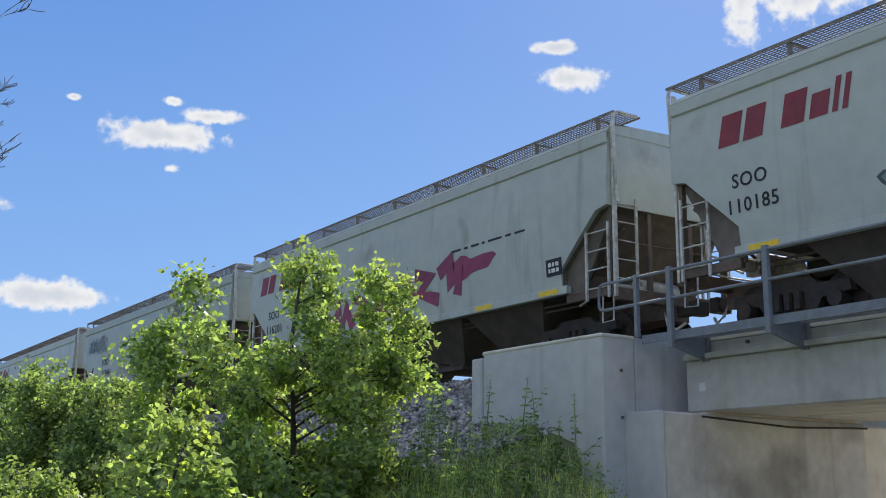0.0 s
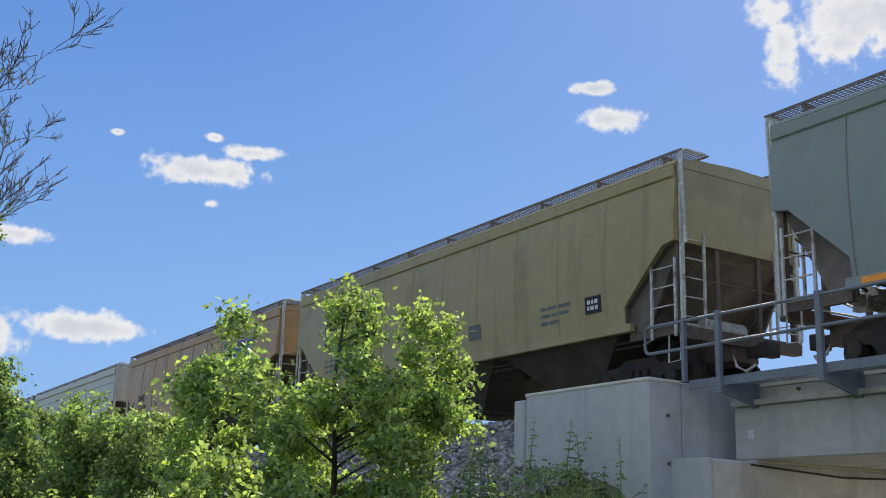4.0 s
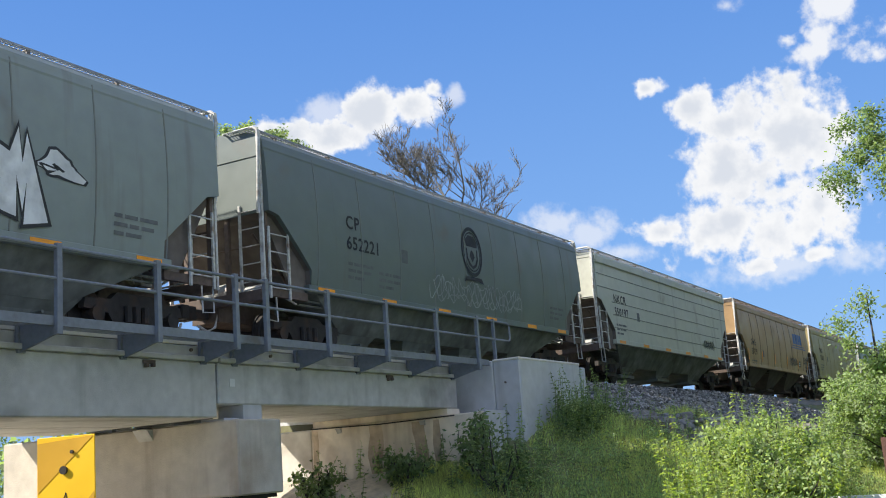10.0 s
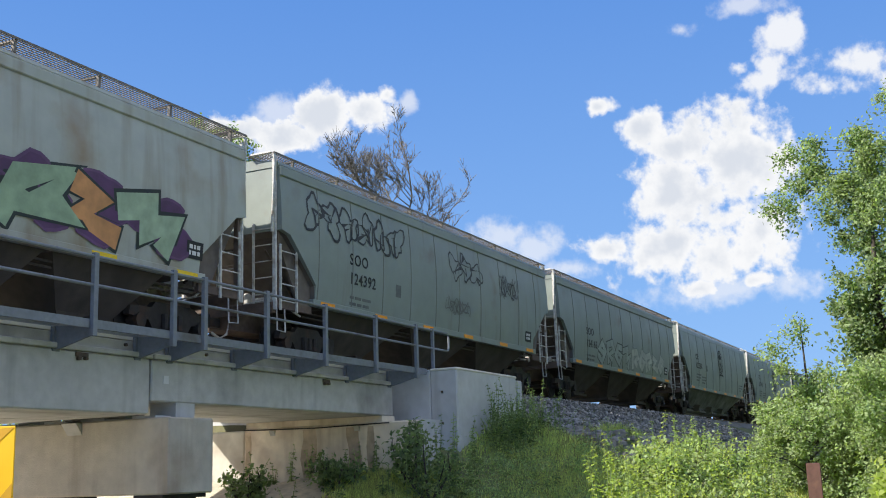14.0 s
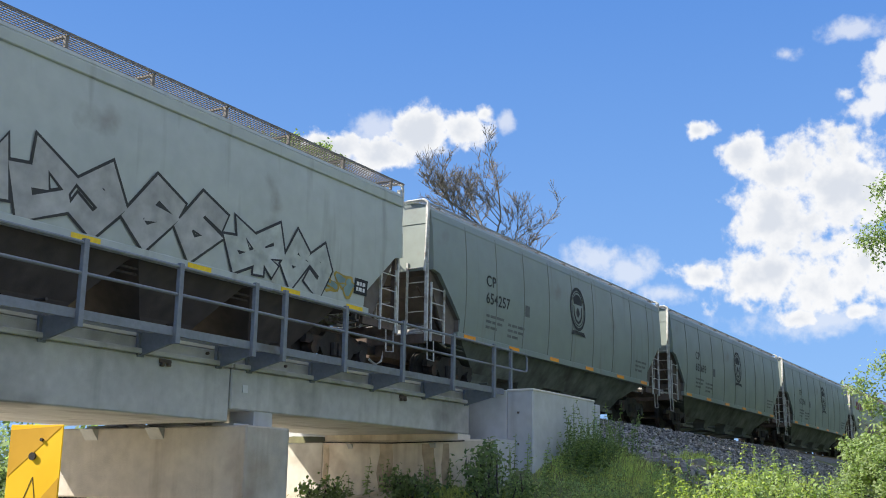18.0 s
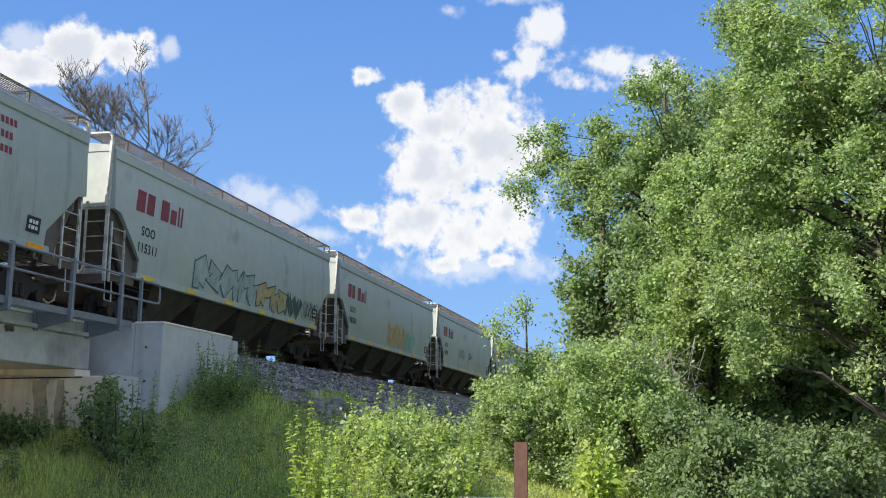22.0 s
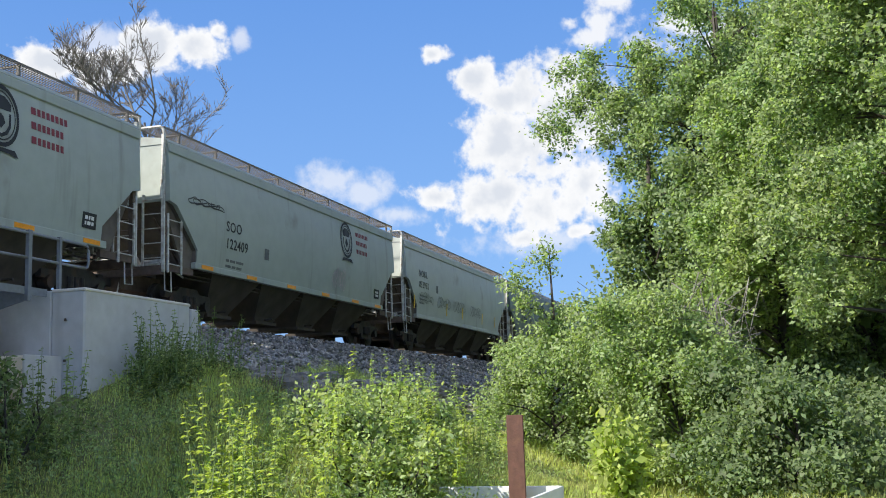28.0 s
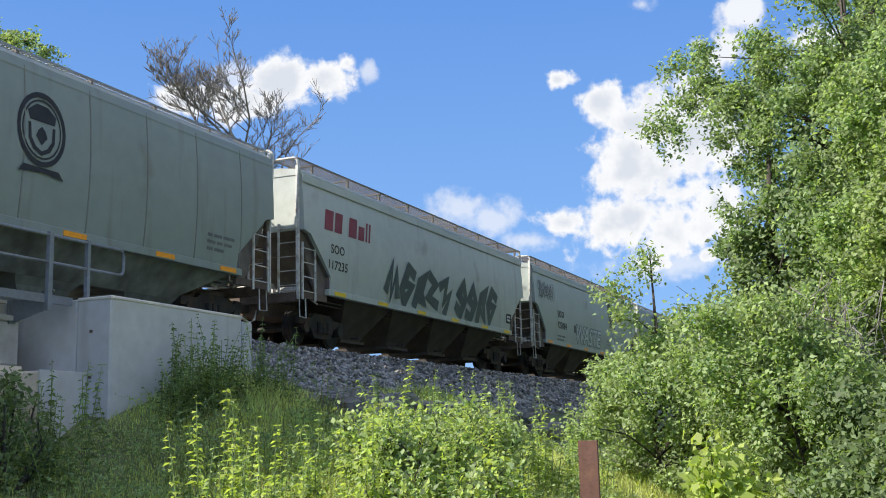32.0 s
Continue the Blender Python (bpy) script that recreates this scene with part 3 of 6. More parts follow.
def abutment(sign, corner, end, seat0, seat1, name):
    ab = thing(name, "pale concrete bridge abutment with a stepped wing wall", "abutment", group="bridge abutments")
    lo, hi = min(corner, end), max(corner, end)
    part("wing_wall", boxes((lo, hi, -2.33, -1.7, 0.2, 3.71), bevel=0.03), concrete_new, ab)
    part("wall_coping", boxes((lo - 0.012, hi + 0.012, -2.342, -1.7, 3.655, 3.72), bevel=0.02), concrete_cream, ab)
    part("wing_wall", boxes((lo, hi, 7.25, 7.9, 0.2, 3.71), bevel=0.03), concrete_new, ab)
    c0, c1 = sorted((corner, corner + sign * 0.55))
    part("back_wall", boxes((c0, c1, -1.7, 7.25, 0.2, 3.70), bevel=0.02), concrete_new, ab)
    part("wing_end", boxes((end - 0.02 if sign > 0 else end - 0.25, end + 0.25 if sign > 0 else end + 0.02, -2.37, -1.68, 0.2, 3.62), bevel=0.02), concrete_new, ab)
    s0, s1 = sorted((seat0, seat1))
    part("bearing_seat", boxes((s0, s1, -1.89, 2.42, -0.4, 2.63), bevel=0.03), concrete_stained if sign > 0 else concrete, ab)
    # far seat in paler concrete: its full-sun whiteness is put into the colour
    part("bearing_seat", boxes((s0 + 0.08 * (sign > 0), s1 - 0.08 * (sign < 0), 2.46, 7.2, -0.4, 2.6), bevel=0.03), concrete_cream, ab)
    part("seat_wall", boxes((s0 + 0.06 * (sign > 0) + 0.3 * (sign < 0), s1 - 0.3 * (sign > 0) - 0.06 * (sign < 0), -1.0, 2.4, 2.632, 2.755 if sign > 0 else 2.655)), concrete_stained, ab)
    part("seat_end", boxes((s0 - 0.01, s1 + 0.004, -1.93, -1.886, -0.4, 2.64), bevel=0.01), concrete_new, ab)
    for y in (-0.7, 0.3, 1.1, 2.0):
        part("bearing_block", boxes((s0 + 0.02, s1 - 0.32, y - 0.2, y + 0.05, 2.5, 2.625) if sign > 0 else (s0 + 0.32, s1 - 0.02, y - 0.2, y + 0.05, 2.5, 2.625)), concrete_new, ab)
    for z in (3.2, 2.55):
        part("form_tie", boxes((corner - sign * 0.012 - 0.01, corner - sign * 0.012 + 0.01, -2.0, -1.96, z, z + 0.04)), rust_brown, ab)
    return ab


right_abutment = abutment(1, 23.75, 27.0, 22.85, 23.74, "bridge_abutment")
for y, w in ((0.75, 0.34), (-0.35, 0.3), (-0.75, 0.16), (2.3, 0.14)):
    bm = bmesh.new()
    edge = [(y + w * 0.5 * (1 + 0.25 * math.sin(7 * z + 9 * y)), z) for z in np.linspace(0.9, 2.55, 9)] + [(y - w * 0.5 * (1 + 0.25 * math.sin(5 * z + 4 * y)), z) for z in np.linspace(2.55, 0.9, 9)]
    bm.faces.new([bm.verts.new((22.845, a, b)) for a, b in edge])
    part("rust_stain", bm, water_stain, right_abutment, "brown water stain on the concrete")
for y in (1.6, -0.5):
    part("cable_bracket", prism(bmesh.new(), [(22.78, 2.56), (22.848, 2.56), (22.848, 2.46)], y, y + 0.12), concrete, right_abutment)
abutment(-1, -11.3, -14.1, -11.29, -10.6, "bridge_abutment")
tagged(part("pipe", tube(bmesh.new(), [(22.83, -1.2, 2.6), (22.83, 0.6, 2.57), (22.83, 2.4, 2.6)], 0.013), dark_iron), "thin dark cable along the abutment wall", "cable")
tagged(part("pipe", tube(bmesh.new(), [(-10.55, -1.2, 2.58), (-10.53, 0.6, 2.5), (-10.55, 2.4, 2.55)], 0.016), dark_iron), "thin dark cable along the abutment wall", "cable")

# walkway with its rail
POST_X = [-10.6, -8.93, -7.15, -5.35, -3.6, -1.75, 0.17, 1.97, 3.71, 5.02, 5.74, 7.29, 8.94, 10.59, 12.25, 13.94, 15.54, 16.25, 17.87, 19.67, 21.49, 23.19]
walkway = thing("walkway", "narrow steel grating walkway on brackets along the bridge", "walkway")
part("edge_channel", boxes((-11.2, 23.7, -1.66, -1.62, 3.6, 3.72)), grey_steel, walkway)
bm = bmesh.new()
for y in np.arange(-1.6, -0.98, 0.07):
    box(bm, -11.2, 23.7, y, y + 0.012, 3.67, 3.71)
part("grating", bm, grating, walkway)
post_mesh = finish("railing_post", boxes((-0.042, 0.042, -0.035, 0.035, -1.12, 0.0), bevel=0.006), grey_steel)
bm = bmesh.new()
a = [bm.verts.new(q) for q in ((-0.02, 0.0, -0.06), (-0.02, 0.0, -0.2), (-0.02, 0.66, -0.36), (-0.02, 0.66, -0.02))]
b = [bm.verts.new(q) for q in ((0.02, 0.0, -0.06), (0.02, 0.0, -0.2), (0.02, 0.66, -0.36), (0.02, 0.66, -0.02))]
bm.faces.new(a), bm.faces.new(b[::-1])
for i in range(4):
    bm.faces.new((a[(i + 1) % 4], a[i], b[i], b[(i + 1) % 4]))
box(bm, -0.06, 0.06, 0.6, 0.655, -0.36, -0.02)
bracket_mesh = finish("bracket", bm, grey_steel)
railing = thing("railing", "grey steel pipe railing along the bridge walkway", "railing")
for x in POST_X:
    part("post", post_mesh, grey_steel, railing, at=pose(x, -1.69, 4.61))
    part("bracket", bracket_mesh, grey_steel, walkway, at=pose(x, -1.645, 3.7))
for x in (-11.25, 23.95):
    part("end_post", boxes((x - 0.03, x + 0.03, -1.72, -1.66, 3.7, 4.6)), grey_steel, railing)
for z in (4.56, 4.17):
    part("handrail", tube(bmesh.new(), [(-11.95, -1.69, z), (6.0, -1.69, z), (24.65, -1.69, z)], 0.024, 8), grey_steel, railing)
for s, x in ((-1, -11.95), (1, 24.65)):
    pts = [(x, -1.69, 4.56), (x + s * 0.06, -1.69, 4.54), (x + s * 0.09, -1.69, 4.48), (x + s * 0.09, -1.69, 4.25), (x + s * 0.06, -1.69, 4.19), (x, -1.69, 4.17)]
    part("end_loop", tube(bmesh.new(), pts, 0.024, 8), grey_steel, railing)

# earth on the bank under the bridge end, paled to bounce sunlight
dirt = grid_mesh("dirt_bank", np.linspace(18.6, 22.84, 18), np.linspace(0.9, 11, 26), lambda x, y: ground_z(x, y) + 0.012 + 0.02 * np.sin(5 * x + 3 * y) * np.sin(4 * y), bare_earth)
tagged(part("dirt_bank", dirt, bare_earth), "bare pale earth bank under the bridge end", "earth", kind="structure")

# ---- signs and barrier ----
board = thing("hazard_marker", "worn yellow hazard marker with faded diagonal stripes on a post", "sign", at=pose(5.762, -9.045, 0, 0, 0, -75))
part("panel", boxes((-0.112, 0.112, -0.003, 0.003, 0.93, 1.79), bevel=0.002), sign_yellow, board)
for z0 in (0.78, 1.19, 1.6):
    bm = bmesh.new()
    f = [(-0.109, z0), (0.109, z0 + 0.25), (0.109, z0 + 0.41), (-0.109, z0 + 0.17)]
    f = [(x, min(max(z, 0.934), 1.786)) for x, z in f]
    bm.faces.new([bm.verts.new((x, -0.0045, z)) for x, z in f])
    part("stripe", bm, sign_amber, board)
for x, z, q in ((-0.005, 1.675, 0.014), (0.028, 1.735, 0.006), (0.0, 1.05, 0.014)):
    part("bolt", disc(bmesh.new(), x, -0.008, z, q, 0.005, 12), dark_iron, board)
bm = bmesh.new()
for a, b in (((-0.04, 1.5), (0.0, 1.6)), ((0.0, 1.6), (0.02, 1.5)), ((-0.04, 1.5), (-0.06, 1.46)), ((0.02, 1.5), (0.02, 1.42))):
    tube(bm, [(a[0], -0.0035, a[1]), (b[0], -0.0035, b[1])], 0.0016, 4)
part("scratch", bm, dark_iron, board, "dark scratched lines")
part("post", boxes((-0.035, 0.035, 0.012, 0.016, -0.5, 1.7), (-0.035, -0.03, 0.004, 0.012, -0.5, 1.7), (0.03, 0.035, 0.004, 0.012, -0.5, 1.7)), grey_steel, board)

far_post = thing("brown_sign", "rusty brown sign plate on a channel post across the path", "sign", at=pose(23.0, -15.85, 0, 0, 0, 95))
part("plate", boxes((-0.13, 0.13, -0.012, 0.012, -0.1, 1.5), bevel=0.004), brown_paint, far_post)
part("post", boxes((-0.04, 0.04, -0.05, -0.045, 0.0, 1.3), (-0.04, -0.035, -0.045, -0.012, 0.0, 1.3), (0.035, 0.04, -0.045, -0.012, 0.0, 1.3)), brown_paint, far_post)

sign_back = thing("brown_sign", "rusty brown sign plate on a channel post seen from its edge", "sign", at=pose(23.5, -9.3, 0, 0, 0, 72))
part("plate", boxes((-0.13, 0.13, -0.012, 0.012, -0.1, 1.52), bevel=0.004), brown_paint, sign_back)
part("post", boxes((-0.04, 0.04, -0.05, -0.045, 0.0, 1.5), (-0.04, -0.035, -0.045, -0.012, 0.0, 1.5), (0.035, 0.04, -0.045, -0.012, 0.0, 1.5)), brown_paint, sign_back)
for z in (0.9, 1.38):
    part("bolt", disc(bmesh.new(), 0, -0.055, z, 0.014, 0.008, 8), dark_iron, sign_back)

barrier = thing("white_barrier", "low white painted board barrier beside the path", "barrier")
part("rail_board", boxes((23.66, 23.71, -9.85, -8.15, 0.32, 0.56), bevel=0.006), white_paint, barrier)
part("rail_board", boxes((21.6, 23.655, -9.9, -9.85, 0.32, 0.56), bevel=0.006), white_paint, barrier)
for x, y in ((23.76, -8.3), (23.76, -9.0), (23.76, -9.7), (21.7, -9.79)):
    part("post", boxes((x - 0.05, x + 0.05, y - 0.06, y + 0.06, -0.1, 0.54), bevel=0.006), white_paint, barrier)


# ---- plants ----
def leaf_mesh(name, pts, size, mat, seed=0, droop=0.3, slim=0.3):
    """Many folded leaves, each four corners, most of them turned to the light."""
    r = np.random.default_rng(seed)
    n = len(pts)
    size = size * r.uniform(0.55, 1.4, (n, 1))
    face = r.normal(size=(n, 3)) + np.array((-0.55, 0.15, 0.85))
    face /= np.linalg.norm(face, axis=1, keepdims=True)
    a = r.normal(size=(n, 3))
    a[:, 2] -= droop
    a -= 0.8 * face * (a * face).sum(1, keepdims=True)
    a /= np.linalg.norm(a, axis=1, keepdims=True)
    s = np.cross(a, face)
    s /= np.linalg.norm(s, axis=1, keepdims=True) + 1e-9
    up = np.cross(s, a)
    v = np.stack([pts, pts + size * (0.45 * a + slim * s + 0.1 * up), pts + size * a, pts + size * (0.45 * a - slim * s + 0.1 * up)], 1)
    f = np.arange(4 * n).reshape(n, 4)
    return mesh_from(name, v.reshape(-1, 3), f, mat)


def grow(base, height, spread, seed, trunk_r, levels=3, kids=5, lean=(0, 0), start=0.25, wiggle=0.12, up=0.55, reach=1.0):
    """Limbs as (points, radii) and the ends of the twigs."""
    r = np.random.default_rng(seed)
    limbs, tips = [], []

    def limb(p, d, length, rad, level):
        pts, q = [p.copy()], p.copy()
        steps = 5 if level < 2 else 3
        for i in range(steps):
            d = d + r.normal(size=3) * wiggle
            d[2] += 0.04 * (level > 0)
            d /= np.linalg.norm(d)
            q = q + d * length / steps
            pts.append(q.copy())
        end = rad * (0.3 if level < levels else 0.15)
        limbs.append((pts, [rad + (end - rad) * i / steps for i in range(steps + 1)], level))
        if level >= levels:
            tips.append(pts[-1])
            tips.append(pts[-2])
            return
        if level == levels - 1:
            tips.append(pts[-1])
        for k in range(kids + (2 if level == 0 else 0)):
            f = r.uniform(start if level == 0 else 0.25, 1.0)
            i = min(int(f * steps), steps - 1)
            o = pts[i] + (pts[i + 1] - pts[i]) * (f * steps - i)
            ang = r.uniform(0, 2 * np.pi)
            side = np.array((math.cos(ang), math.sin(ang), 0.0)) * spread
            nd = side + d * up + np.array((0, 0, 0.12))
            nd /= np.linalg.norm(nd)
            limb(o, nd, length * reach * r.uniform(0.36, 0.74) * (1.1 - 0.45 * f if level == 0 else 0.9), rad * 0.5 * (1.2 - 0.5 * f), level + 1)

    d0 = np.array((lean[0], lean[1], 1.0))
    limb(np.array(base, dtype=float), d0 / np.linalg.norm(d0), height, trunk_r, 0)
    return limbs, np.array(tips)


def tree(name, label, base, height, spread, seed, trunk_r, mats, leaves, leaf_size, clump=0.5, levels=3, kids=5, lean=(0, 0), start=0.25, wood=None, category="tree", up=0.55, group="", wiggle=0.12, reach=1.0):
    limbs, tips = grow((0, 0, 0), height, spread, seed, trunk_r, levels, kids, lean, start, wiggle, up, reach)
    z = float(ground_z(base[0], base[1])) - 0.1
    t = thing(name, label, category, pose(base[0], base[1], z), group=group)
    wood = wood or bark
    bm, bm2 = bmesh.new(), bmesh.new()
    for pts, radii, level in limbs:
        tube(bm if level == 0 else bm2, pts, [max(q, 0.01) for q in radii], 8 if level == 0 else 5 if level == 1 else 3)
    part("trunk", bm, wood, t, smooth=True)
    tagged(part("bough", bm2, wood, t, smooth=True), kind="stuff")
    if leaves:
        r = np.random.default_rng(seed + 99)
        for k, (m, share) in enumerate(mats):
            c = tips[r.integers(0, len(tips), int(leaves * share))]
            p = c + r.normal(size=c.shape) * clump * r.uniform(0.3, 1.0, (len(c), 1)) * np.array((1, 1, 0.75))
            p[:, 2] = np.maximum(p[:, 2], 0.05)
            part("crown", leaf_mesh("crown", p, leaf_size, m, seed + k), m, t)
    return t


def shrub(name, label, base, height, width, seed, mats, leaves, leaf_size, stems=9, category="bush", tuft=0.3, group=""):
    """Many leaning stems from one root with leaves all along them."""
    r = np.random.default_rng(seed)
    z = float(ground_z(base[0], base[1])) - 0.08
    t = thing(name, label, category, pose(base[0], base[1], z), group=group)
    bm = bmesh.new()
    along = []
    for s in range(stems):
        ang, out = r.uniform(0, 2 * np.pi), width * math.sqrt(r.uniform(0.02, 1))
        h = height * r.uniform(0.62, 1.0) * (1 - 0.25 * (out / width) ** 2)
        o = np.array((math.cos(ang), math.sin(ang), 0)) * out
        pts = [o * 0.15, o * 0.55 + np.array((0, 0, h * 0.4)), o * 0.9 + np.array((0, 0, h * 0.75)), o + r.normal(size=3) * 0.1 + np.array((0, 0, h))]
        tube(bm, pts, [0.03, 0.022, 0.014, 0.005], 4)
        for k in range(14):
            f = r.uniform(0.12, 1.0) ** 0.8 * 3
            i = min(int(f), 2)
            q = pts[i] + (pts[i + 1] - pts[i]) * (f - i)
            w = r.normal(size=3) * np.array((1, 1, 0.5)) * width * 0.2 * (1.15 - f / 3.4)
            e = q + w + np.array((0, 0, 0.12))
            if e[2] > 0.15 and k % 2 == 0:
                tube(bm, [q, e], [0.008, 0.003], 3)
            along += [e, q + w * 0.6, q + w * 0.3]
    tagged(part("stem", bm, bark, t), kind="stuff")
    along = np.array(along)
    for k, (m, share) in enumerate(mats):
        c = along[r.integers(0, len(along), int(leaves * share))]
        p = c + r.normal(size=c.shape) * tuft * np.array((1, 1, 0.8))
        p[:, 2] = np.maximum(p[:, 2], 0.05)
        part("foliage", leaf_mesh("foliage", p, leaf_size, m, seed + k), m, t)
    return t


def weeds(name, label, spots, height, seed, mats, leaf_size, per=26):
    """Upright stalks with tiers of drooping leaves, each a plant of its own."""
    r = np.random.default_rng(seed)
    for x, y in spots:
        z = float(ground_z(x, y)) - 0.05
        h = height * r.uniform(0.55, 1.15)
        t = thing(name, label, "weed", pose(x, y, z), group="tall weeds")
        m = mats[int(r.integers(0, len(mats)))]
        bm, v = bmesh.new(), []
        for k in range(int(r.integers(1, 4))):
            lean = r.normal(size=2) * (0.08 + 0.1 * k) * h
            hk = h * (1 - 0.18 * k)
            pts = [(0, 0, 0), (lean[0] * 0.4, lean[1] * 0.4, hk * 0.5), (lean[0], lean[1], hk)]
            tube(bm, pts, [0.011, 0.008, 0.003], 4)
            for f in np.arange(0.15, 1.01, 0.062 / max(hk, 0.4)):
                o = np.array((lean[0] * f, lean[1] * f, hk * f + r.normal() * 0.02))
                turn = r.uniform(0, 6.28)
                for q in range(4):
                    g = turn + q * 1.571 + r.normal() * 0.5
                    if r.random() < 0.28:
                        continue
                    size = leaf_size * (1.25 - 0.75 * f) * r.uniform(0.5, 1.5)
                    d = np.array((math.cos(g), math.sin(g), 0.2 + 0.25 * r.normal()))
                    w = np.array((-math.sin(g), math.cos(g), 0)) * size * 0.27
                    mid = o + d * size * 0.5
                    v.append((o, mid + w, o + d * size - np.array((0, 0, 0.45 * size)), mid - w))
        part("stalk", bm, leaf_mid, t)
        v = np.array(v)
        part("leaves", mesh_from("weed_leaves", v.reshape(-1, 3), np.arange(4 * len(v)).reshape(-1, 4), m), m, t)


def crowned(name, label, base, trunk_h, trunk_r, crowns, clumps, per, leaf_size, mats, seed, clump=0.75, category="tree", lean=(0, 0), limbs_every=3, group=""):
    """A trunk whose limbs reach leaf clumps that fill given rounded masses (x, y, z, rx, ry, rz) about the foot."""
    r = np.random.default_rng(seed)
    z = float(ground_z(base[0], base[1])) - 0.1
    t = thing(name, label, category, pose(base[0], base[1], z), group=group)
    top = np.array((lean[0] * trunk_h, lean[1] * trunk_h, trunk_h))
    spine = [np.array((0.0, 0, 0)), top * 0.35 + r.normal(size=3) * 0.08, top * 0.7 + r.normal(size=3) * 0.1, top]
    part("trunk", tube(bmesh.new(), spine, [trunk_r, trunk_r * 0.8, trunk_r * 0.55, trunk_r * 0.2], 9), bark, t, smooth=True)
    weight = np.array([c[3] * c[4] * c[5] for c in crowns])
    ids = r.choice(len(crowns), clumps, p=weight / weight.sum())
    d = r.normal(size=(clumps, 3))
    d *= (r.uniform(0.35, 1.0, (clumps, 1)) ** 0.6) / np.linalg.norm(d, axis=1, keepdims=True)
    cr = np.array(crowns, dtype=float)[ids]
    cen = cr[:, :3] + d * cr[:, 3:]
    cen[:, 2] = np.maximum(cen[:, 2], 0.3)
    for k in range(0, clumps, limbs_every):
        e = cen[k]
        f = min(max((e[2] - 0.45 * np.hypot(e[0], e[1])) / trunk_h, 0.12), 0.95)
        i = min(int(f * 3), 2)
        o = spine[i] + (spine[i + 1] - spine[i]) * (f * 3 - i)
        m = o + (e - o) * 0.5 + np.array((0, 0, 0.12 * np.linalg.norm(e - o)))
        w = 0.28 * trunk_r * (1.1 - f) + 0.012
        part("limb", tube(bmesh.new(), [o, m, e], [w, w * 0.6, 0.008], 5), bark, t)
    # each clump is a spray of short twigs with leaves along them
    twigs = 9
    big = r.uniform(0.55, 1.35, (clumps, 1)) * clump
    out = cen - np.array((lean[0] * 0.5 * trunk_h, lean[1] * 0.5 * trunk_h, cen[:, 2].mean() * 0.75))
    out /= np.linalg.norm(out, axis=1, keepdims=True) + 1e-9
    way = r.normal(size=(clumps, twigs, 3)) + 0.9 * out[:, None, :]
    way /= np.linalg.norm(way, axis=2, keepdims=True)
    way *= r.uniform(0.6, 1.3, (clumps, twigs, 1)) * np.array((1.05, 1.05, 0.95))
    for k, (m, share) in enumerate(mats):
        n = int(clumps * per * share)
        q, w = r.integers(0, clumps, n), r.integers(0, twigs, n)
        f = r.uniform(0.0, 1.0, (n, 1)) ** 0.65
        p = cen[q] + way[q, w] * f * big[q] - np.array((0, 0, 0.12)) * f * f * big[q] + r.normal(size=(n, 3)) * (0.16 * clump + 0.02)
        p[:, 2] = np.maximum(p[:, 2], 0.08)
        part("crown", leaf_mesh("crown", p, leaf_size, m, seed + k), m, t)
    return t


# beside the path, right of the bridge
crowned("maple_tree", "tall leafy tree with an airy mid-green crown beside the path", (43.0, -11.6), 14, 0.34,
        [(0, -1.4, 9.8, 4.8, 4.2, 3.4), (-0.6, 2.2, 10.2, 2.6, 2.3, 1.5), (0, -0.9, 12.4, 4.3, 3.2, 2.2), (-0.6, 1.0, 7.6, 1.8, 1.6, 0.9), (0, -4.6, 11.0, 3.8, 3.2, 4.2),
         (-0.5, 4.6, 11.2, 1.8, 1.2, 1.0), (-0.5, 4.2, 12.9, 1.8, 1.2, 1.0), (-0.4, 3.5, 11.8, 1.8, 1.6, 0.9), (0, 2.2, 13.0, 2.0, 1.8, 1.1), (-1.2, -1.6, 5.2, 2.2, 2.2, 1.3)],
        290, 480, 0.122, ((leaf_mid, 0.55), (leaf_dark, 0.25), (leaf_bright, 0.2)), 11, 0.76, limbs_every=2)
crowned("maple_tree", "young leafy tree with sunlit leaves between taller trees", (37.5, -12.9), 9, 0.14,
        [(0, 0, 5.6, 2.2, 1.9, 2.6), (0, 0.4, 8.6, 1.7, 1.5, 1.8), (-0.3, 1.4, 4.6, 1.5, 1.2, 1.4)], 150, 430, 0.115, ((leaf_bright, 0.6), (leaf_mid, 0.4)), 17, 0.6)
crowned("maple_tree", "tall slender tree with a dark narrow top behind others", (47.0, -15.6), 19, 0.3,
        [(0, 0, 18.6, 1.9, 1.7, 3.2), (0, 0, 13.5, 2.6, 2.4, 3.4)], 150, 480, 0.135, ((leaf_dark, 0.45), (leaf_mid, 0.55)), 16, 0.7)
crowned("maple_tree", "tall leafy tree overhanging the path with bright leaves", (31.5, -16.9), 11, 0.27,
        [(0, 0.6, 7.6, 3.0, 3.1, 3.4), (0, 0.8, 10.8, 2.8, 2.9, 2.4), (-0.8, 1.7, 4.8, 2.2, 2.6, 1.7), (-0.6, -1.6, 8.4, 2.4, 2.4, 3.4), (-0.4, -1.2, 5.0, 2.0, 1.6, 1.4), (0.2, 2.7, 7.6, 2.2, 1.5, 3.2), (0.2, 2.6, 10.6, 2.2, 1.5, 2.2)], 360, 470, 0.102, ((leaf_mid, 0.5), (leaf_bright, 0.35), (leaf_dark, 0.15)), 12, 0.58, limbs_every=2)
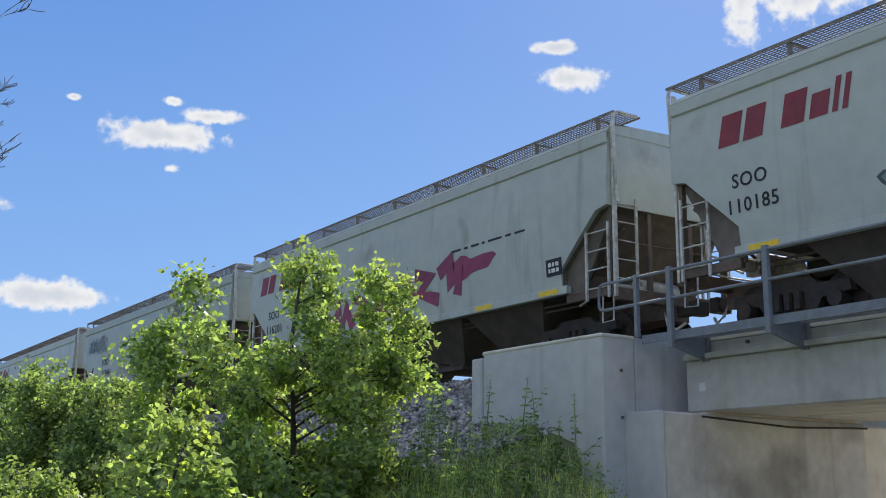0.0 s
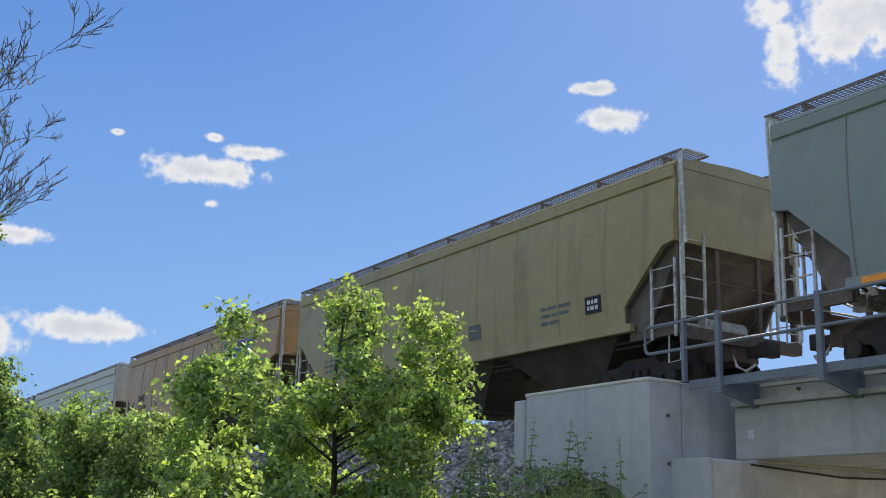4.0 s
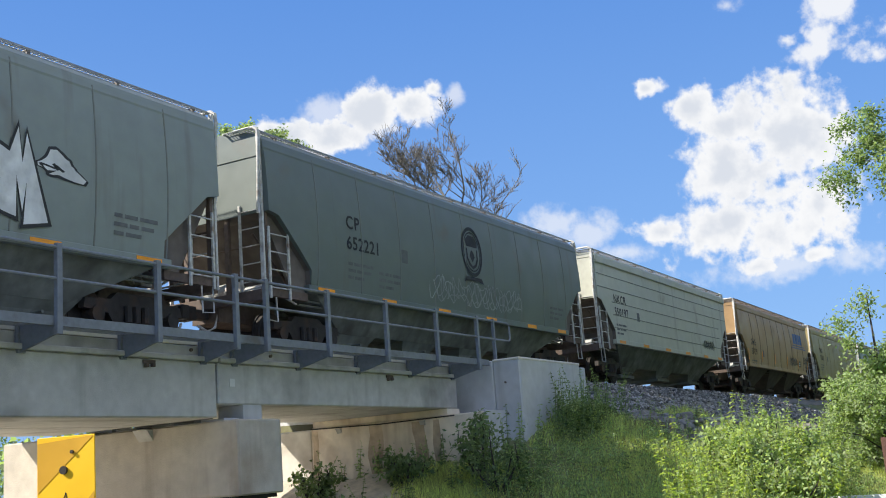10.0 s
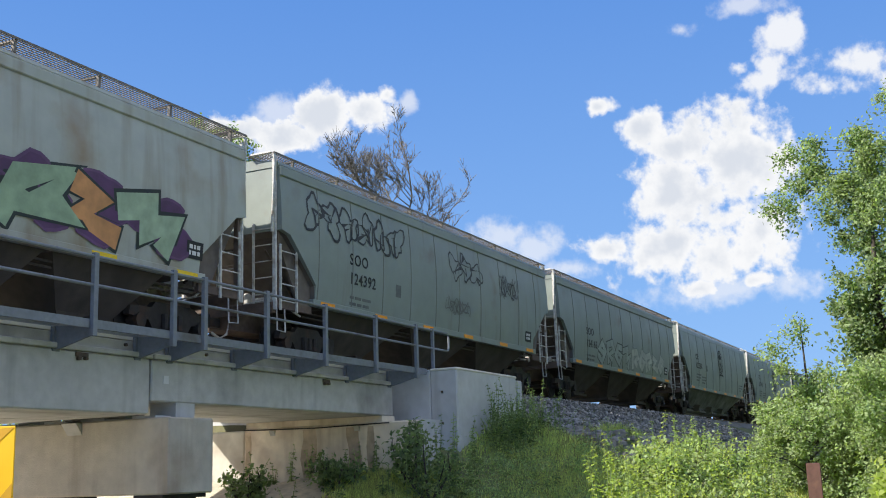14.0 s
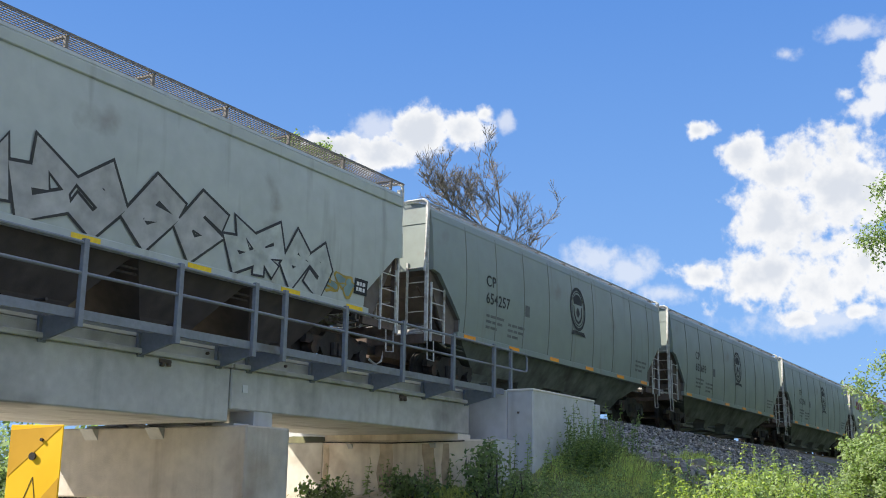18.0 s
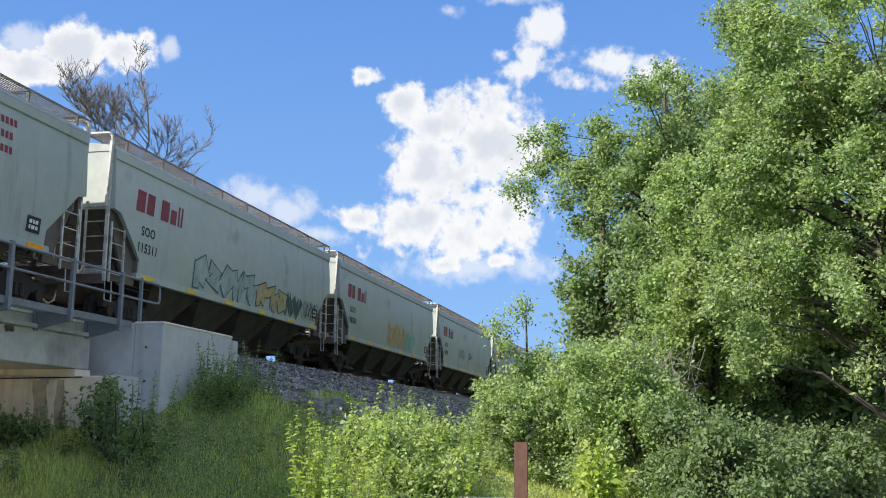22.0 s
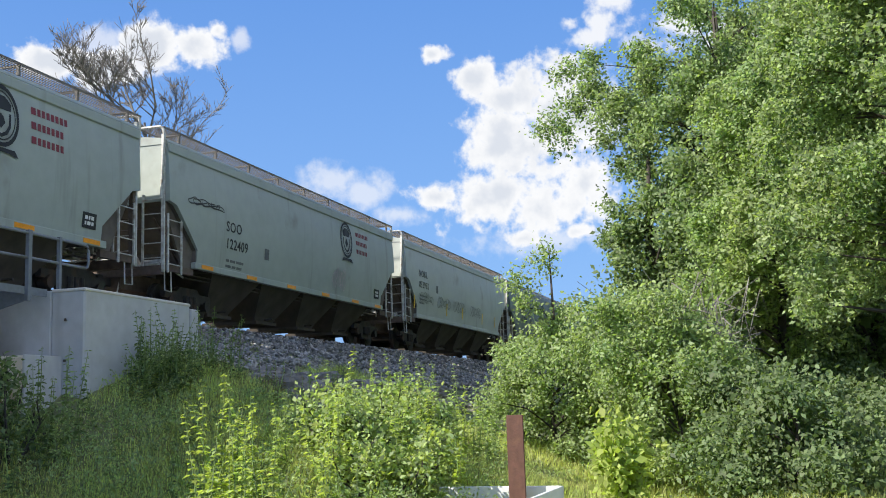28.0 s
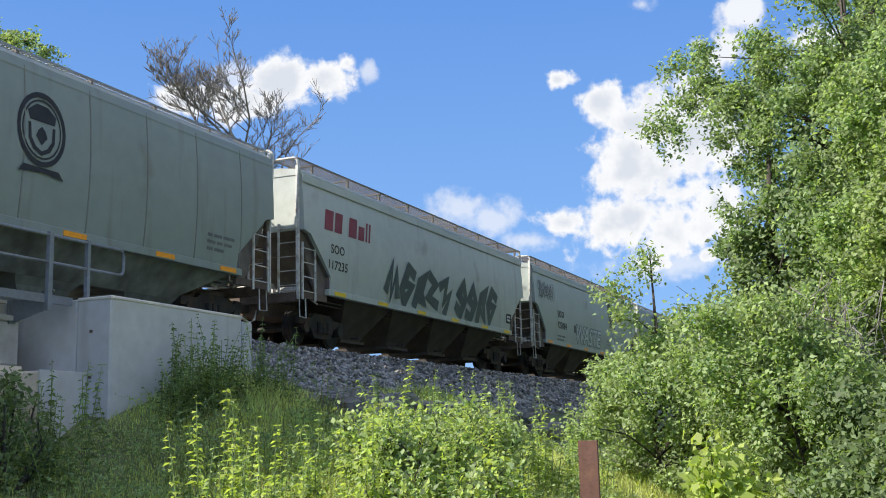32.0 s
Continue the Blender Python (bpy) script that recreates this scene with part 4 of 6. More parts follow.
crowned("maple_tree", "leafy tree with a deep green crown behind the bushes", (41, -9.5), 9, 0.26,
        [(0, -0.7, 6.2, 2.9, 2.1, 2.6), (0, -1.5, 3.6, 3, 2.4, 2.0)], 125, 420, 0.15, ((leaf_dark, 0.5), (leaf_mid, 0.5)), 13)
crowned("maple_tree", "leafy tree shading the path", (44, -15.5), 11, 0.26,
        [(0, 0, 7.5, 4.5, 4.0, 4.0), (0, 1.5, 3.6, 3.5, 3.0, 2.2)], 170, 420, 0.16, ((leaf_dark, 0.6), (leaf_mid, 0.4)), 14)
crowned("sapling_bush", "tall green sapling bush at the foot of the embankment", (32.4, -8.1), 4.7, 0.06,
        [(0, 0.1, 1.5, 1.4, 1.5, 1.4), (-0.1, 0.2, 3.5, 0.7, 0.75, 1.2), (0.2, -1.2, 1.8, 1.3, 1.3, 1.4)], 100, 400, 0.086, ((leaf_mid, 0.65), (leaf_bright, 0.35)), 21, 0.5, "bush")
crowned("sapling_bush", "rounded green bush among other shrubs", (28.8, -11.0), 3.2, 0.05,
        [(0, 0, 1.5, 1.4, 1.5, 1.5), (0, 0.6, 2.8, 1.1, 1.1, 1.0)], 110, 400, 0.08, ((leaf_mid, 0.5), (leaf_bright, 0.5)), 22, 0.5, "bush")
# the next three bushes carry understory shade in all-dark leaf colour
crowned("sapling_bush", "low spreading bush by the path with leaves darkened for shade", (27.4, -13.0), 1.8, 0.05,
        [(0, 0, 1.0, 1.6, 1.5, 1.0), (0, 0.7, 1.7, 0.9, 0.9, 0.6)], 80, 280, 0.1, ((leaf_dark, 1.0),), 23, 0.5, "bush")
crowned("sapling_bush", "low spreading bush by the path with leaves darkened for shade", (30.0, -14.6), 1.8, 0.05,
        [(0, 0, 1.0, 1.6, 1.5, 0.9)], 60, 280, 0.11, ((leaf_dark, 1.0),), 24, 0.5, "bush")
crowned("brush_pile_bush", "bush grown through with dry vines", (32.0, -11.2), 3.0, 0.06,
        [(0, 0, 1.5, 1.4, 1.6, 1.5)], 60, 280, 0.115, ((leaf_dark, 1.0),), 31, 0.52, "bush")
shrub("lime_sapling", "small sapling with lime green sunlit leaves", (25.0, -10.6), 1.75, 0.55, 25, ((leaf_lime, 1.0),), 1500, 0.14, 6, tuft=0.12)
shrub("weedy_bush", "sunlit yellow-green weedy bush on the slope", (24.0, -6.7), 1.35, 1.0, 26, ((leaf_bright, 0.45), (leaf_lime, 0.25), (leaf_mid, 0.3)), 5600, 0.085, 26, tuft=0.1)
shrub("weedy_bush", "sunlit yellow-green weedy bush on the slope", (25.8, -6.5), 1.3, 1.1, 27, ((leaf_bright, 0.5), (leaf_lime, 0.15), (leaf_mid, 0.35)), 5600, 0.085, 26, tuft=0.1)
shrub("weedy_bush", "sunlit yellow-green weedy bush on the slope", (23.0, -7.6), 1.2, 0.9, 28, ((leaf_bright, 0.45), (leaf_lime, 0.3), (leaf_mid, 0.25)), 4400, 0.08, 22, tuft=0.1)
# bushes under the bridge end: its shade is put into darker leaves
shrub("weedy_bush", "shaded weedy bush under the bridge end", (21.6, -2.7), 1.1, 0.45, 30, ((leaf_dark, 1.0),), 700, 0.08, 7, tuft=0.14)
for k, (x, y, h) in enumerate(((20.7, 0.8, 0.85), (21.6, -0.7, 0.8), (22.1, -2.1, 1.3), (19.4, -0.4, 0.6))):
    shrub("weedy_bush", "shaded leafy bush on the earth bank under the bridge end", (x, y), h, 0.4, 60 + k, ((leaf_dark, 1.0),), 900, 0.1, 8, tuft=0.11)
# understory, with the shade of the trees coloured into most leaves
for k, (x, y, h) in enumerate(((36.5, -18.6, 3.0), (39.0, -14.0, 2.6), (34.6, -19.6, 2.6), (46.0, -17.4, 3.4), (37.5, -10.2, 3.0), (50.0, -13.0, 4.0))):
    crowned("sapling_bush", "shaded understory bush below the tall trees", (x, y), h, 0.06, [(0, 0, h * 0.48, 1.9, 2.0, h * 0.46)], 90, 300, 0.12, ((leaf_dark, 0.8), (leaf_mid, 0.2)), 120 + k, 0.55, "bush")
# a tangle of dry vines
bm = bmesh.new()
rv = np.random.default_rng(77)
for k in range(110):
    q = rv.normal(size=3) * np.array((0.2, 0.42, 0.45))
    tube(bm, [q, q + rv.normal(size=3) * 0.3 + np.array((0, 0, 0.1)), q + rv.normal(size=3) * 0.55], [0.012, 0.01, 0.004], 3)
tagged(part("vine_tangle", bm, dead_bark, at=pose(29.6, -11.45, 2.7)), "hanging tangle of dry brown vines in a bush", "vines", kind="stuff")

# dead trees and a leafy one behind the train
tree("dead_tree", "bare leafless grey tree behind the train", (46.4, 11.3), 12.2, 0.66, 5, 0.16, (), 0, 0.1, 0.3, 4, 8, (-0.02, 0), 0.5, dead_bark, up=0.9, wiggle=0.13, reach=0.8)
tree("dead_tree", "smaller bare leafless grey tree behind the train", (44.4, 14.0), 13.0, 0.52, 6, 0.12, (), 0, 0.1, 0.3, 4, 8, (-0.02, 0), 0.5, dead_bark, up=1.0, wiggle=0.13, reach=0.66)
crowned("leafy_tree", "leafy tree top showing above the train", (40.0, 17.4), 15.5, 0.22, [(0, 0, 15.4, 2.0, 1.9, 1.7), (-1.5, 0.4, 15.9, 1.2, 1.2, 1.0), (1.8, 0, 14.2, 1.6, 1.6, 1.4)], 80, 320, 0.15, ((leaf_mid, 1.0),), 7, 0.55)

# left of the bridge
crowned("boxelder_bush", "large sunlit bush with yellow-green leaves before the train", (-12.6, -6.3), 3.4, 0.05,
        [(0, -1.4, 1.5, 1.1, 0.6, 1.4), (0, -1.2, 3.0, 0.4, 0.2, 0.7), (0, -1.75, 2.4, 0.4, 0.25, 0.35), (0, 0.1, 1.5, 1.2, 0.6, 1.4), (0, 0.2, 2.9, 0.6, 0.45, 0.8), (0, 1.1, 1.3, 0.9, 0.5, 1.1), (0, 1.25, 2.85, 0.6, 0.45, 0.8), (0.3, 0, 0.6, 1.0, 1.6, 0.6)], 125, 340, 0.086, ((leaf_bright, 0.36), (leaf_mid, 0.38), (leaf_lime, 0.12), (leaf_dark, 0.14)), 41, 0.34, "bush")
crowned("boxelder_bush", "green bush with backlit leaves beside the track", (-18.8, -7.1), 2.8, 0.06,
        [(0, -0.2, 1.2, 1.5, 1.2, 1.2), (-0.3, -0.4, 2.4, 0.8, 0.6, 0.8), (0, 0.6, 2.1, 0.7, 0.5, 0.6)], 85, 400, 0.086, ((leaf_mid, 0.4), (leaf_bright, 0.15), (leaf_dark, 0.45)), 42, 0.42, "bush")
crowned("boxelder_bush", "young yellow-green bush in the sun before a larger bush", (-9.9, -8.75), 2.0, 0.04,
        [(0, 0, 1.1, 0.6, 0.5, 1.0), (-0.1, 0.5, 0.7, 0.5, 0.45, 0.6)], 34, 320, 0.085, ((leaf_lime, 0.12), (leaf_bright, 0.33), (leaf_mid, 0.3), (leaf_dark, 0.25)), 47, 0.34, "bush")
crowned("boxelder_bush", "low green bush with backlit leaves beside the track", (-14.6, -9.2), 1.8, 0.05,
        [(0, 0, 0.9, 1.5, 1.2, 0.9)], 70, 380, 0.085, ((leaf_mid, 0.35), (leaf_bright, 0.1), (leaf_dark, 0.55)), 43, 0.36, "bush")
crowned("boxelder_bush", "green bush with backlit leaves beside the track", (-25.5, -8.0), 3.6, 0.06,
        [(0, 0, 1.8, 2.2, 1.8, 1.8), (-0.5, -0.6, 3.4, 1.4, 1.3, 1.0)], 120, 300, 0.115, ((leaf_dark, 0.75), (leaf_mid, 0.25)), 44, 0.48, "bush")
crowned("boxelder_bush", "green bush with backlit leaves beside the track", (-22.0, -10.8), 3.2, 0.06,
        [(0, 0, 1.6, 2.0, 1.5, 1.6)], 100, 300, 0.11, ((leaf_dark, 0.75), (leaf_mid, 0.25)), 46, 0.48, "bush")
crowned("willow_tree", "leaning leafy tree with a thin crown", (-27.5, -11.0), 9, 0.2,
        [(0, 0.6, 9.0, 1.8, 1.9, 2.0), (0, 1.5, 8.4, 1.4, 1.1, 1.2), (0, 0.3, 11.8, 1.8, 1.5, 2.0), (0, 0.4, 6.6, 1.6, 1.4, 1.3)], 88, 290, 0.11, ((leaf_dark, 0.9), (leaf_mid, 0.1)), 45, 0.62, limbs_every=2)
tree("dead_tree", "bare leafless grey sapling among leafy trees", (-27.2, -12.2), 10.2, 0.6, 46, 0.1, (), 0, 0.1, 0.3, 4, 6, (0.04, 0.2), 0.5, dead_bark, up=0.85, wiggle=0.18, reach=0.85)

# bushes in the sun beyond the bridge
for k, (x, y, h) in enumerate(((22.6, 15.0, 2.4), (19.0, 17.0, 2.0), (15.0, 18.0, 2.2), (9.0, 19.0, 2.2), (3.0, 18.0, 2.0), (-3.0, 17.5, 2.4), (28.5, 19.0, 1.6))):
    crowned("hedge_bush", "green bush in the sun beyond the bridge", (x, y), h, 0.06, [(0, 0, h * 0.45, 1.9, 1.5, h * 0.42), (0.6, 0, h * 0.75, 1.0, 1.0, h * 0.3)], 60, 187, 0.14, ((leaf_mid, 0.5), (leaf_dark, 0.5)), 80 + k, 0.5, "bush")


# ---- grass ----
def grass(name, label, x0, x1, y0, y1, n, h, seed, mat, keep=None):
    r = np.random.default_rng(seed)
    x, y = r.uniform(x0, x1, n), r.uniform(y0, y1, n)
    if keep is not None:
        ok = keep(x, y)
        x, y = x[ok], y[ok]
    n = len(x)
    p = np.stack([x, y, ground_z(x, y) - 0.02], -1)
    hh = h * r.uniform(0.4, 1.25, n) * (0.7 + 0.5 * np.sin(x * 0.9) * np.cos(y * 1.2 + 0.5))
    a = r.uniform(0, 2 * np.pi, n)
    w = np.stack([np.cos(a), np.sin(a), np.zeros(n)], -1) * (0.004 + 0.009 * hh[:, None])
    lean = np.stack([r.normal(size=n), r.normal(size=n), np.zeros(n)], -1) * 0.3 * hh[:, None]
    mid = p + lean * 0.35 + np.stack([0 * hh, 0 * hh, hh * 0.6], -1)
    tip = p + lean + np.stack([0 * hh, 0 * hh, hh], -1)
    v = np.stack([p - w, p + w, mid + w * 0.8, mid - w * 0.8, tip], 1)
    q = np.arange(n)[:, None] * 5
    f = np.concatenate([q + np.array((0, 1, 2)), q + np.array((0, 2, 3)), q + np.array((3, 2, 4))])
    tagged(part(name, mesh_from(name, v.reshape(-1, 3), f, mat), mat), label, "grass", kind="stuff")


grass("grass", "shaded green grass and weeds on the embankment slope", 11, 34, -9.5, -2.0, 120000, 0.34, 1, leaf_grass, lambda x, y: (x < 22.8) | (y < -2.4))
grass("grass", "sunlit rough grass beside the path", 10, 40, -14.2, -8.5, 70000, 0.34, 2, leaf_grass)
grass("grass", "rough grass under the bushes", -34, -7, -13, -2.6, 80000, 0.42, 3, leaf_grass, lambda x, y: (y < -5.0) | (x > -12.6) | (x < -18.0))
grass("grass", "grass under and behind the bridge", -10, 22, -4, 40, 50000, 0.35, 4, leaf_bright, lambda x, y: (y < -1) | (y > 6.5))
grass("grass", "weedy grass on the earth bank before the abutment", 14.5, 22.8, -2.6, -0.6, 24000, 0.26, 14, leaf_grass)
grass("dry_grass", "dry straw-coloured grass stems", 12, 30, -10, -2.6, 6000, 0.42, 5, leaf_straw)
r = np.random.default_rng(8)


def spots(n, x0, x1, y0, y1):
    return [(x0 + (x1 - x0) * r.random(), y0 + (y1 - y0) * r.random()) for q in range(n)]


weeds("tall_weed", "tall leafy weed stalk growing at the wing wall", spots(52, 23.9, 26.9, -3.5, -2.5), 1.25, 1, (leaf_dark, leaf_dark, leaf_mid), 0.082, 48)
weeds("tall_weed", "tall leafy weed stalk below the bearing seat", spots(16, 20.8, 23.2, -3.4, -2.2), 1.2, 11, (leaf_dark, leaf_mid), 0.09, 44)
weeds("tall_weed", "leafy weed stalk on the earth bank", spots(30, 18.6, 22.6, -2.2, 1.6), 0.75, 15, (leaf_dark, leaf_mid), 0.09)
weeds("tall_weed", "tall sunlit weed stalk with yellow-green leaves", spots(18, 19.6, 21.2, -7.5, -6.2), 1.7, 2, (leaf_lime, leaf_bright), 0.1)
weeds("tall_weed", "tall sunlit weed stalk with yellow-green leaves", spots(64, 22.0, 27.5, -8.3, -5.8), 1.4, 3, (leaf_lime, leaf_bright), 0.1)
weeds("tall_weed", "tall sunlit weed stalk with yellow-green leaves", spots(24, 27.0, 30.0, -8.4, -5.4), 1.5, 12, (leaf_bright, leaf_mid), 0.1)
weeds("tall_weed", "pale tall weed spike before the abutment", ((-10.6, -5.4), (-9.8, -5.2), (-9.2, -4.6), (-8.6, -4.4), (-10.1, -4.2)), 1.5, 21, (leaf_bright, leaf_mid), 0.08, 50)
weeds("tall_weed", "tall dusty weed stalk before the abutment", spots(34, -13.5, -9.3, -5.3, -2.8), 1.2, 4, (leaf_dark, leaf_mid), 0.09, 46)
weeds("tall_weed", "tall leafy weed stalk on the slope", spots(120, 13.5, 24, -8, -2.8), 0.7, 5, (leaf_mid, leaf_mid, leaf_bright, leaf_dark), 0.085, 40)
weeds("tall_weed", "pale dusty weed stalk on the ballast slope", spots(24, 25.5, 31, -5.2, -3.4), 0.8, 6, (leaf_straw, leaf_mid), 0.075, 36)
# low broad-leaved weeds between the grass
for k, (x0, x1, y0, y1, n, m) in enumerate(((13, 26, -8.6, -2.6, 620, leaf_mid), (13, 26, -8.6, -2.6, 160, leaf_bright), (19, 29, -9.0, -5.8, 260, leaf_bright), (-13, -7, -9, -2.6, 240, leaf_mid))):
    cx, cy = r.uniform(x0, x1, n), r.uniform(y0, y1, n)
    q = r.integers(0, n, n * 75)
    p = np.stack([cx[q] + r.normal(size=len(q)) * 0.14, cy[q] + r.normal(size=len(q)) * 0.14, ground_z(cx[q], cy[q])], -1)
    p[:, 2] += r.uniform(0.03, 1, len(q)) * (0.15 + 0.35 * np.abs(np.sin(q * 1.7)))
    tagged(part("low_weeds", leaf_mesh("low_weeds", p, 0.055, m, 90 + k, 0.3, 0.22), m), "low broad-leaved weeds growing among the grass", "weeds", kind="stuff")
# far woods
fx = np.linspace(-150, 260, 60)
for k, (yy, hh) in enumerate(((34.0, 6.0), (60.0, 8.0))):
    pts = []
    for x in fx:
        c = np.array((x + r.normal() * 3, yy + r.normal() * 4, hh * 0.5))
        g = r.normal(size=(1900, 3))
        q = g[np.linalg.norm(g, axis=1) < 2.0] * np.array((4.0, 3.0, hh * 0.22)) + c
        pts.append(q[q[:, 2] > 0.1])
    m = leaf_dark if k else leaf_mid
    tagged(part("far_woods", leaf_mesh("far_woods", np.concatenate(pts), 0.36, m, 70 + k), m), "distant line of green trees beside the railway", "woods", kind="stuff")
# tall woods closing the path, added mostly unseen to darken far car sides
pts = []
for x in np.linspace(50, 150, 25):
    for y in (-12.0, -19.5, -24) if x < 92 else (-12.0, -16.0, -20.0, -24):
        c = np.array((x + r.normal() * 2, y + r.normal() * 1.2, 8.0))
        g = r.normal(size=(2200, 3))
        q = g[np.linalg.norm(g, axis=1) < 1.9] * np.array((2.8, 1.9, 4.6)) + c
        pts.append(q[q[:, 2] > 0.4])
tagged(part("far_woods", leaf_mesh("far_woods", np.concatenate(pts), 0.36, m, 70 + k), m), "distant line of green trees beside the railway", "woods", kind="stuff")
pts = []
for x in np.linspace(46, 150, 26):
    for y in (-11.5, -19.5, -24):
        c = np.array((x + r.normal() * 2, y + r.normal() * 1.5, 4.5))
        g = r.normal(size=(1500, 3))
        q = g[np.linalg.norm(g, axis=1) < 1.9] * np.array((2.4, 1.9, 2.4)) + c
        pts.append(q[q[:, 2] > 0.4])
tagged(part("far_woods", leaf_mesh("far_woods", np.concatenate(pts), 0.42, leaf_dark, 75), leaf_dark), "green trees lining the path in the distance", "woods", kind="stuff")


# ---- the train ----
HALF, SIDE_Y, EAVE, SILL = 8.25, -1.6, 4.22, 1.42      # half body length, near side, eave and sill above the rail


def paint(name, color, stain=(0.16, 0.11, 0.075), amount=0.25, streak=0.35, rough=0.45):
    return material(name, color, rough, 0.0, var=0.06, grain=3, bump=0.04, bump_scale=30, stain=stain, stain_scale=0.55, stain_amount=amount, streak=streak)


PAINT = {
    "grey": paint("faded_grey_car_paint", (0.375, 0.42, 0.39), amount=0.1, streak=0.08),
    "pale": paint("pale_grey_car_paint", (0.445, 0.482, 0.45), amount=0.1, streak=0.08),
    "rusty": paint("rust_streaked_grey_car_paint", (0.42, 0.45, 0.41), (0.27, 0.17, 0.07), 0.55, 0.5),
    "green": paint("grey_green_car_paint", (0.25, 0.29, 0.268), amount=0.08, streak=0.05),
    "dark": paint("dark_grey_car_paint", (0.14, 0.17, 0.155), amount=0.08, streak=0.05),
    "cream": paint("cream_white_car_paint", (0.54, 0.545, 0.46), amount=0.1, streak=0.08),
    "orange": paint("dusty_orange_car_paint", (0.43, 0.28, 0.135), (0.24, 0.14, 0.065), 0.35, 0.25),
    "olive": paint("dusty_yellow_car_paint", (0.37, 0.31, 0.15), (0.22, 0.16, 0.08), 0.3, 0.2),
}
# undersides, darker than the body paint, with still darker blotches
under_paint = material("dark_brown_underframe", (0.075, 0.062, 0.05), 0.8, 0.0, var=0.3, grain=4, bump=0.2, stain=(0.05, 0.04, 0.035), stain_scale=1.0, stain_amount=0.5)
underside_green = material("dark_grey_green_underside", (0.17, 0.185, 0.165), 0.8, 0.0, var=0.25, grain=4, bump=0.1, stain=(0.06, 0.055, 0.045), stain_scale=0.9, stain_amount=0.55, streak=0.4)
rust_steel = material("rust_brown_steel", (0.13, 0.095, 0.075), 0.75, 0.1, var=0.25, grain=9)
ladder_steel = material("dull_white_ladder_paint", (0.56, 0.56, 0.53), 0.6, 0.0, var=0.2, grain=12, stain=(0.2, 0.12, 0.07), stain_scale=4, stain_amount=0.5)
slope_brown = material("dark_brown_slope_sheet", (0.17, 0.145, 0.125), 0.8, 0.0, var=0.2, grain=4, bump=0.1, stain=(0.1, 0.08, 0.065), stain_scale=1.2, stain_amount=0.4, streak=0.4)
board_steel = material("brown_grey_roof_walk", (0.2, 0.178, 0.16), 0.7, 0.1, var=0.2, grain=9)
gap_dark = material("seam_shadow_paint", (0.2, 0.21, 0.19), 0.7, var=0.1)


SHORT = 0.3      # the front end stands this much back
END = [(8.25, EAVE), (8.25, 2.8), (7.93, 2.74), (7.1, 2.0), (6.84, 1.76), (6.84, SILL)]


BULGE = 0.085     # how far the rounded sides stand out at half height
FLAT_SIDED = set()


def bulge(z):
    return BULGE * max(0.0, 1 - ((z - (SILL + EAVE) / 2) / ((EAVE - SILL) / 2)) ** 2)


def on_side(car, z):
    """The near side's y at height z of a car, and how it leans there."""
    if car.name in FLAT_SIDED:
        return SIDE_Y, 0.0
    half = (EAVE - SILL) / 2
    return SIDE_Y - bulge(z), 2 * BULGE * (z - SILL - half) / half ** 2


def body_mesh(curved):
    outline = [(x - SHORT, z) for x, z in END] + [(-x, z) for x, z in END[::-1]]
    bm = prism(bmesh.new(), outline[::-1], SIDE_Y, -SIDE_Y)
    if curved:
        for z in np.linspace(SILL, EAVE, 15)[1:-1]:
            bmesh.ops.bisect_plane(bm, geom=bm.verts[:] + bm.edges[:] + bm.faces[:], plane_co=(0, 0, z), plane_no=(0, 0, 1))
        for v in bm.verts:
            v.co.y += math.copysign(bulge(v.co.z), v.co.y)
    me = finish("body", bm, PAINT["grey"], smooth=curved)
    if curved:
        me.set_sharp_from_angle(angle=radians(30))
    return me


def seam_mesh(curved):
    """An upright weld seam that follows the side."""
    bm = bmesh.new()
    rings = []
    for z in np.linspace(SILL + 0.02, EAVE - 0.03, 12):
        y = -bulge(z) if curved else 0.0
        rings.append([bm.verts.new((x, y + d, z)) for x, d in ((-0.016, 0.0), (-0.011, -0.011), (0.011, -0.011), (0.016, 0.0))])
    for a, b in zip(rings, rings[1:]):
        for i in range(3):
            bm.faces.new((a[i], a[i + 1], b[i + 1], b[i]))
    return finish("seam", bm, gap_dark)


def roof_mesh(round_eave):
    bm = bmesh.new()
    prof = [(-1.6, EAVE), (-1.63, EAVE + 0.05), (-1.58, EAVE + 0.13), (-1.0, EAVE + 0.22), (0, EAVE + 0.26), (1.0, EAVE + 0.22), (1.58, EAVE + 0.13), (1.63, EAVE + 0.05), (1.6, EAVE)]
    if round_eave:
        prof = [(-1.6, EAVE - 0.25), (-1.622, EAVE - 0.1), (-1.58, EAVE + 0.08), (-1.42, EAVE + 0.22), (-0.9, EAVE + 0.36), (0.9, EAVE + 0.36), (1.42, EAVE + 0.22), (1.58, EAVE + 0.08), (1.622, EAVE - 0.1), (1.6, EAVE - 0.25)]
    a = [bm.verts.new((-HALF - 0.02, y, z)) for y, z in prof]
    b = [bm.verts.new((HALF - SHORT + 0.02, y, z)) for y, z in prof]
    bm.faces.new(a), bm.faces.new(b[::-1])
    for i in range(len(a)):
        j = (i + 1) % len(a)
        bm.faces.new((a[j], a[i], b[i], b[j]))
    return finish("roof", bm, PAINT["grey"])


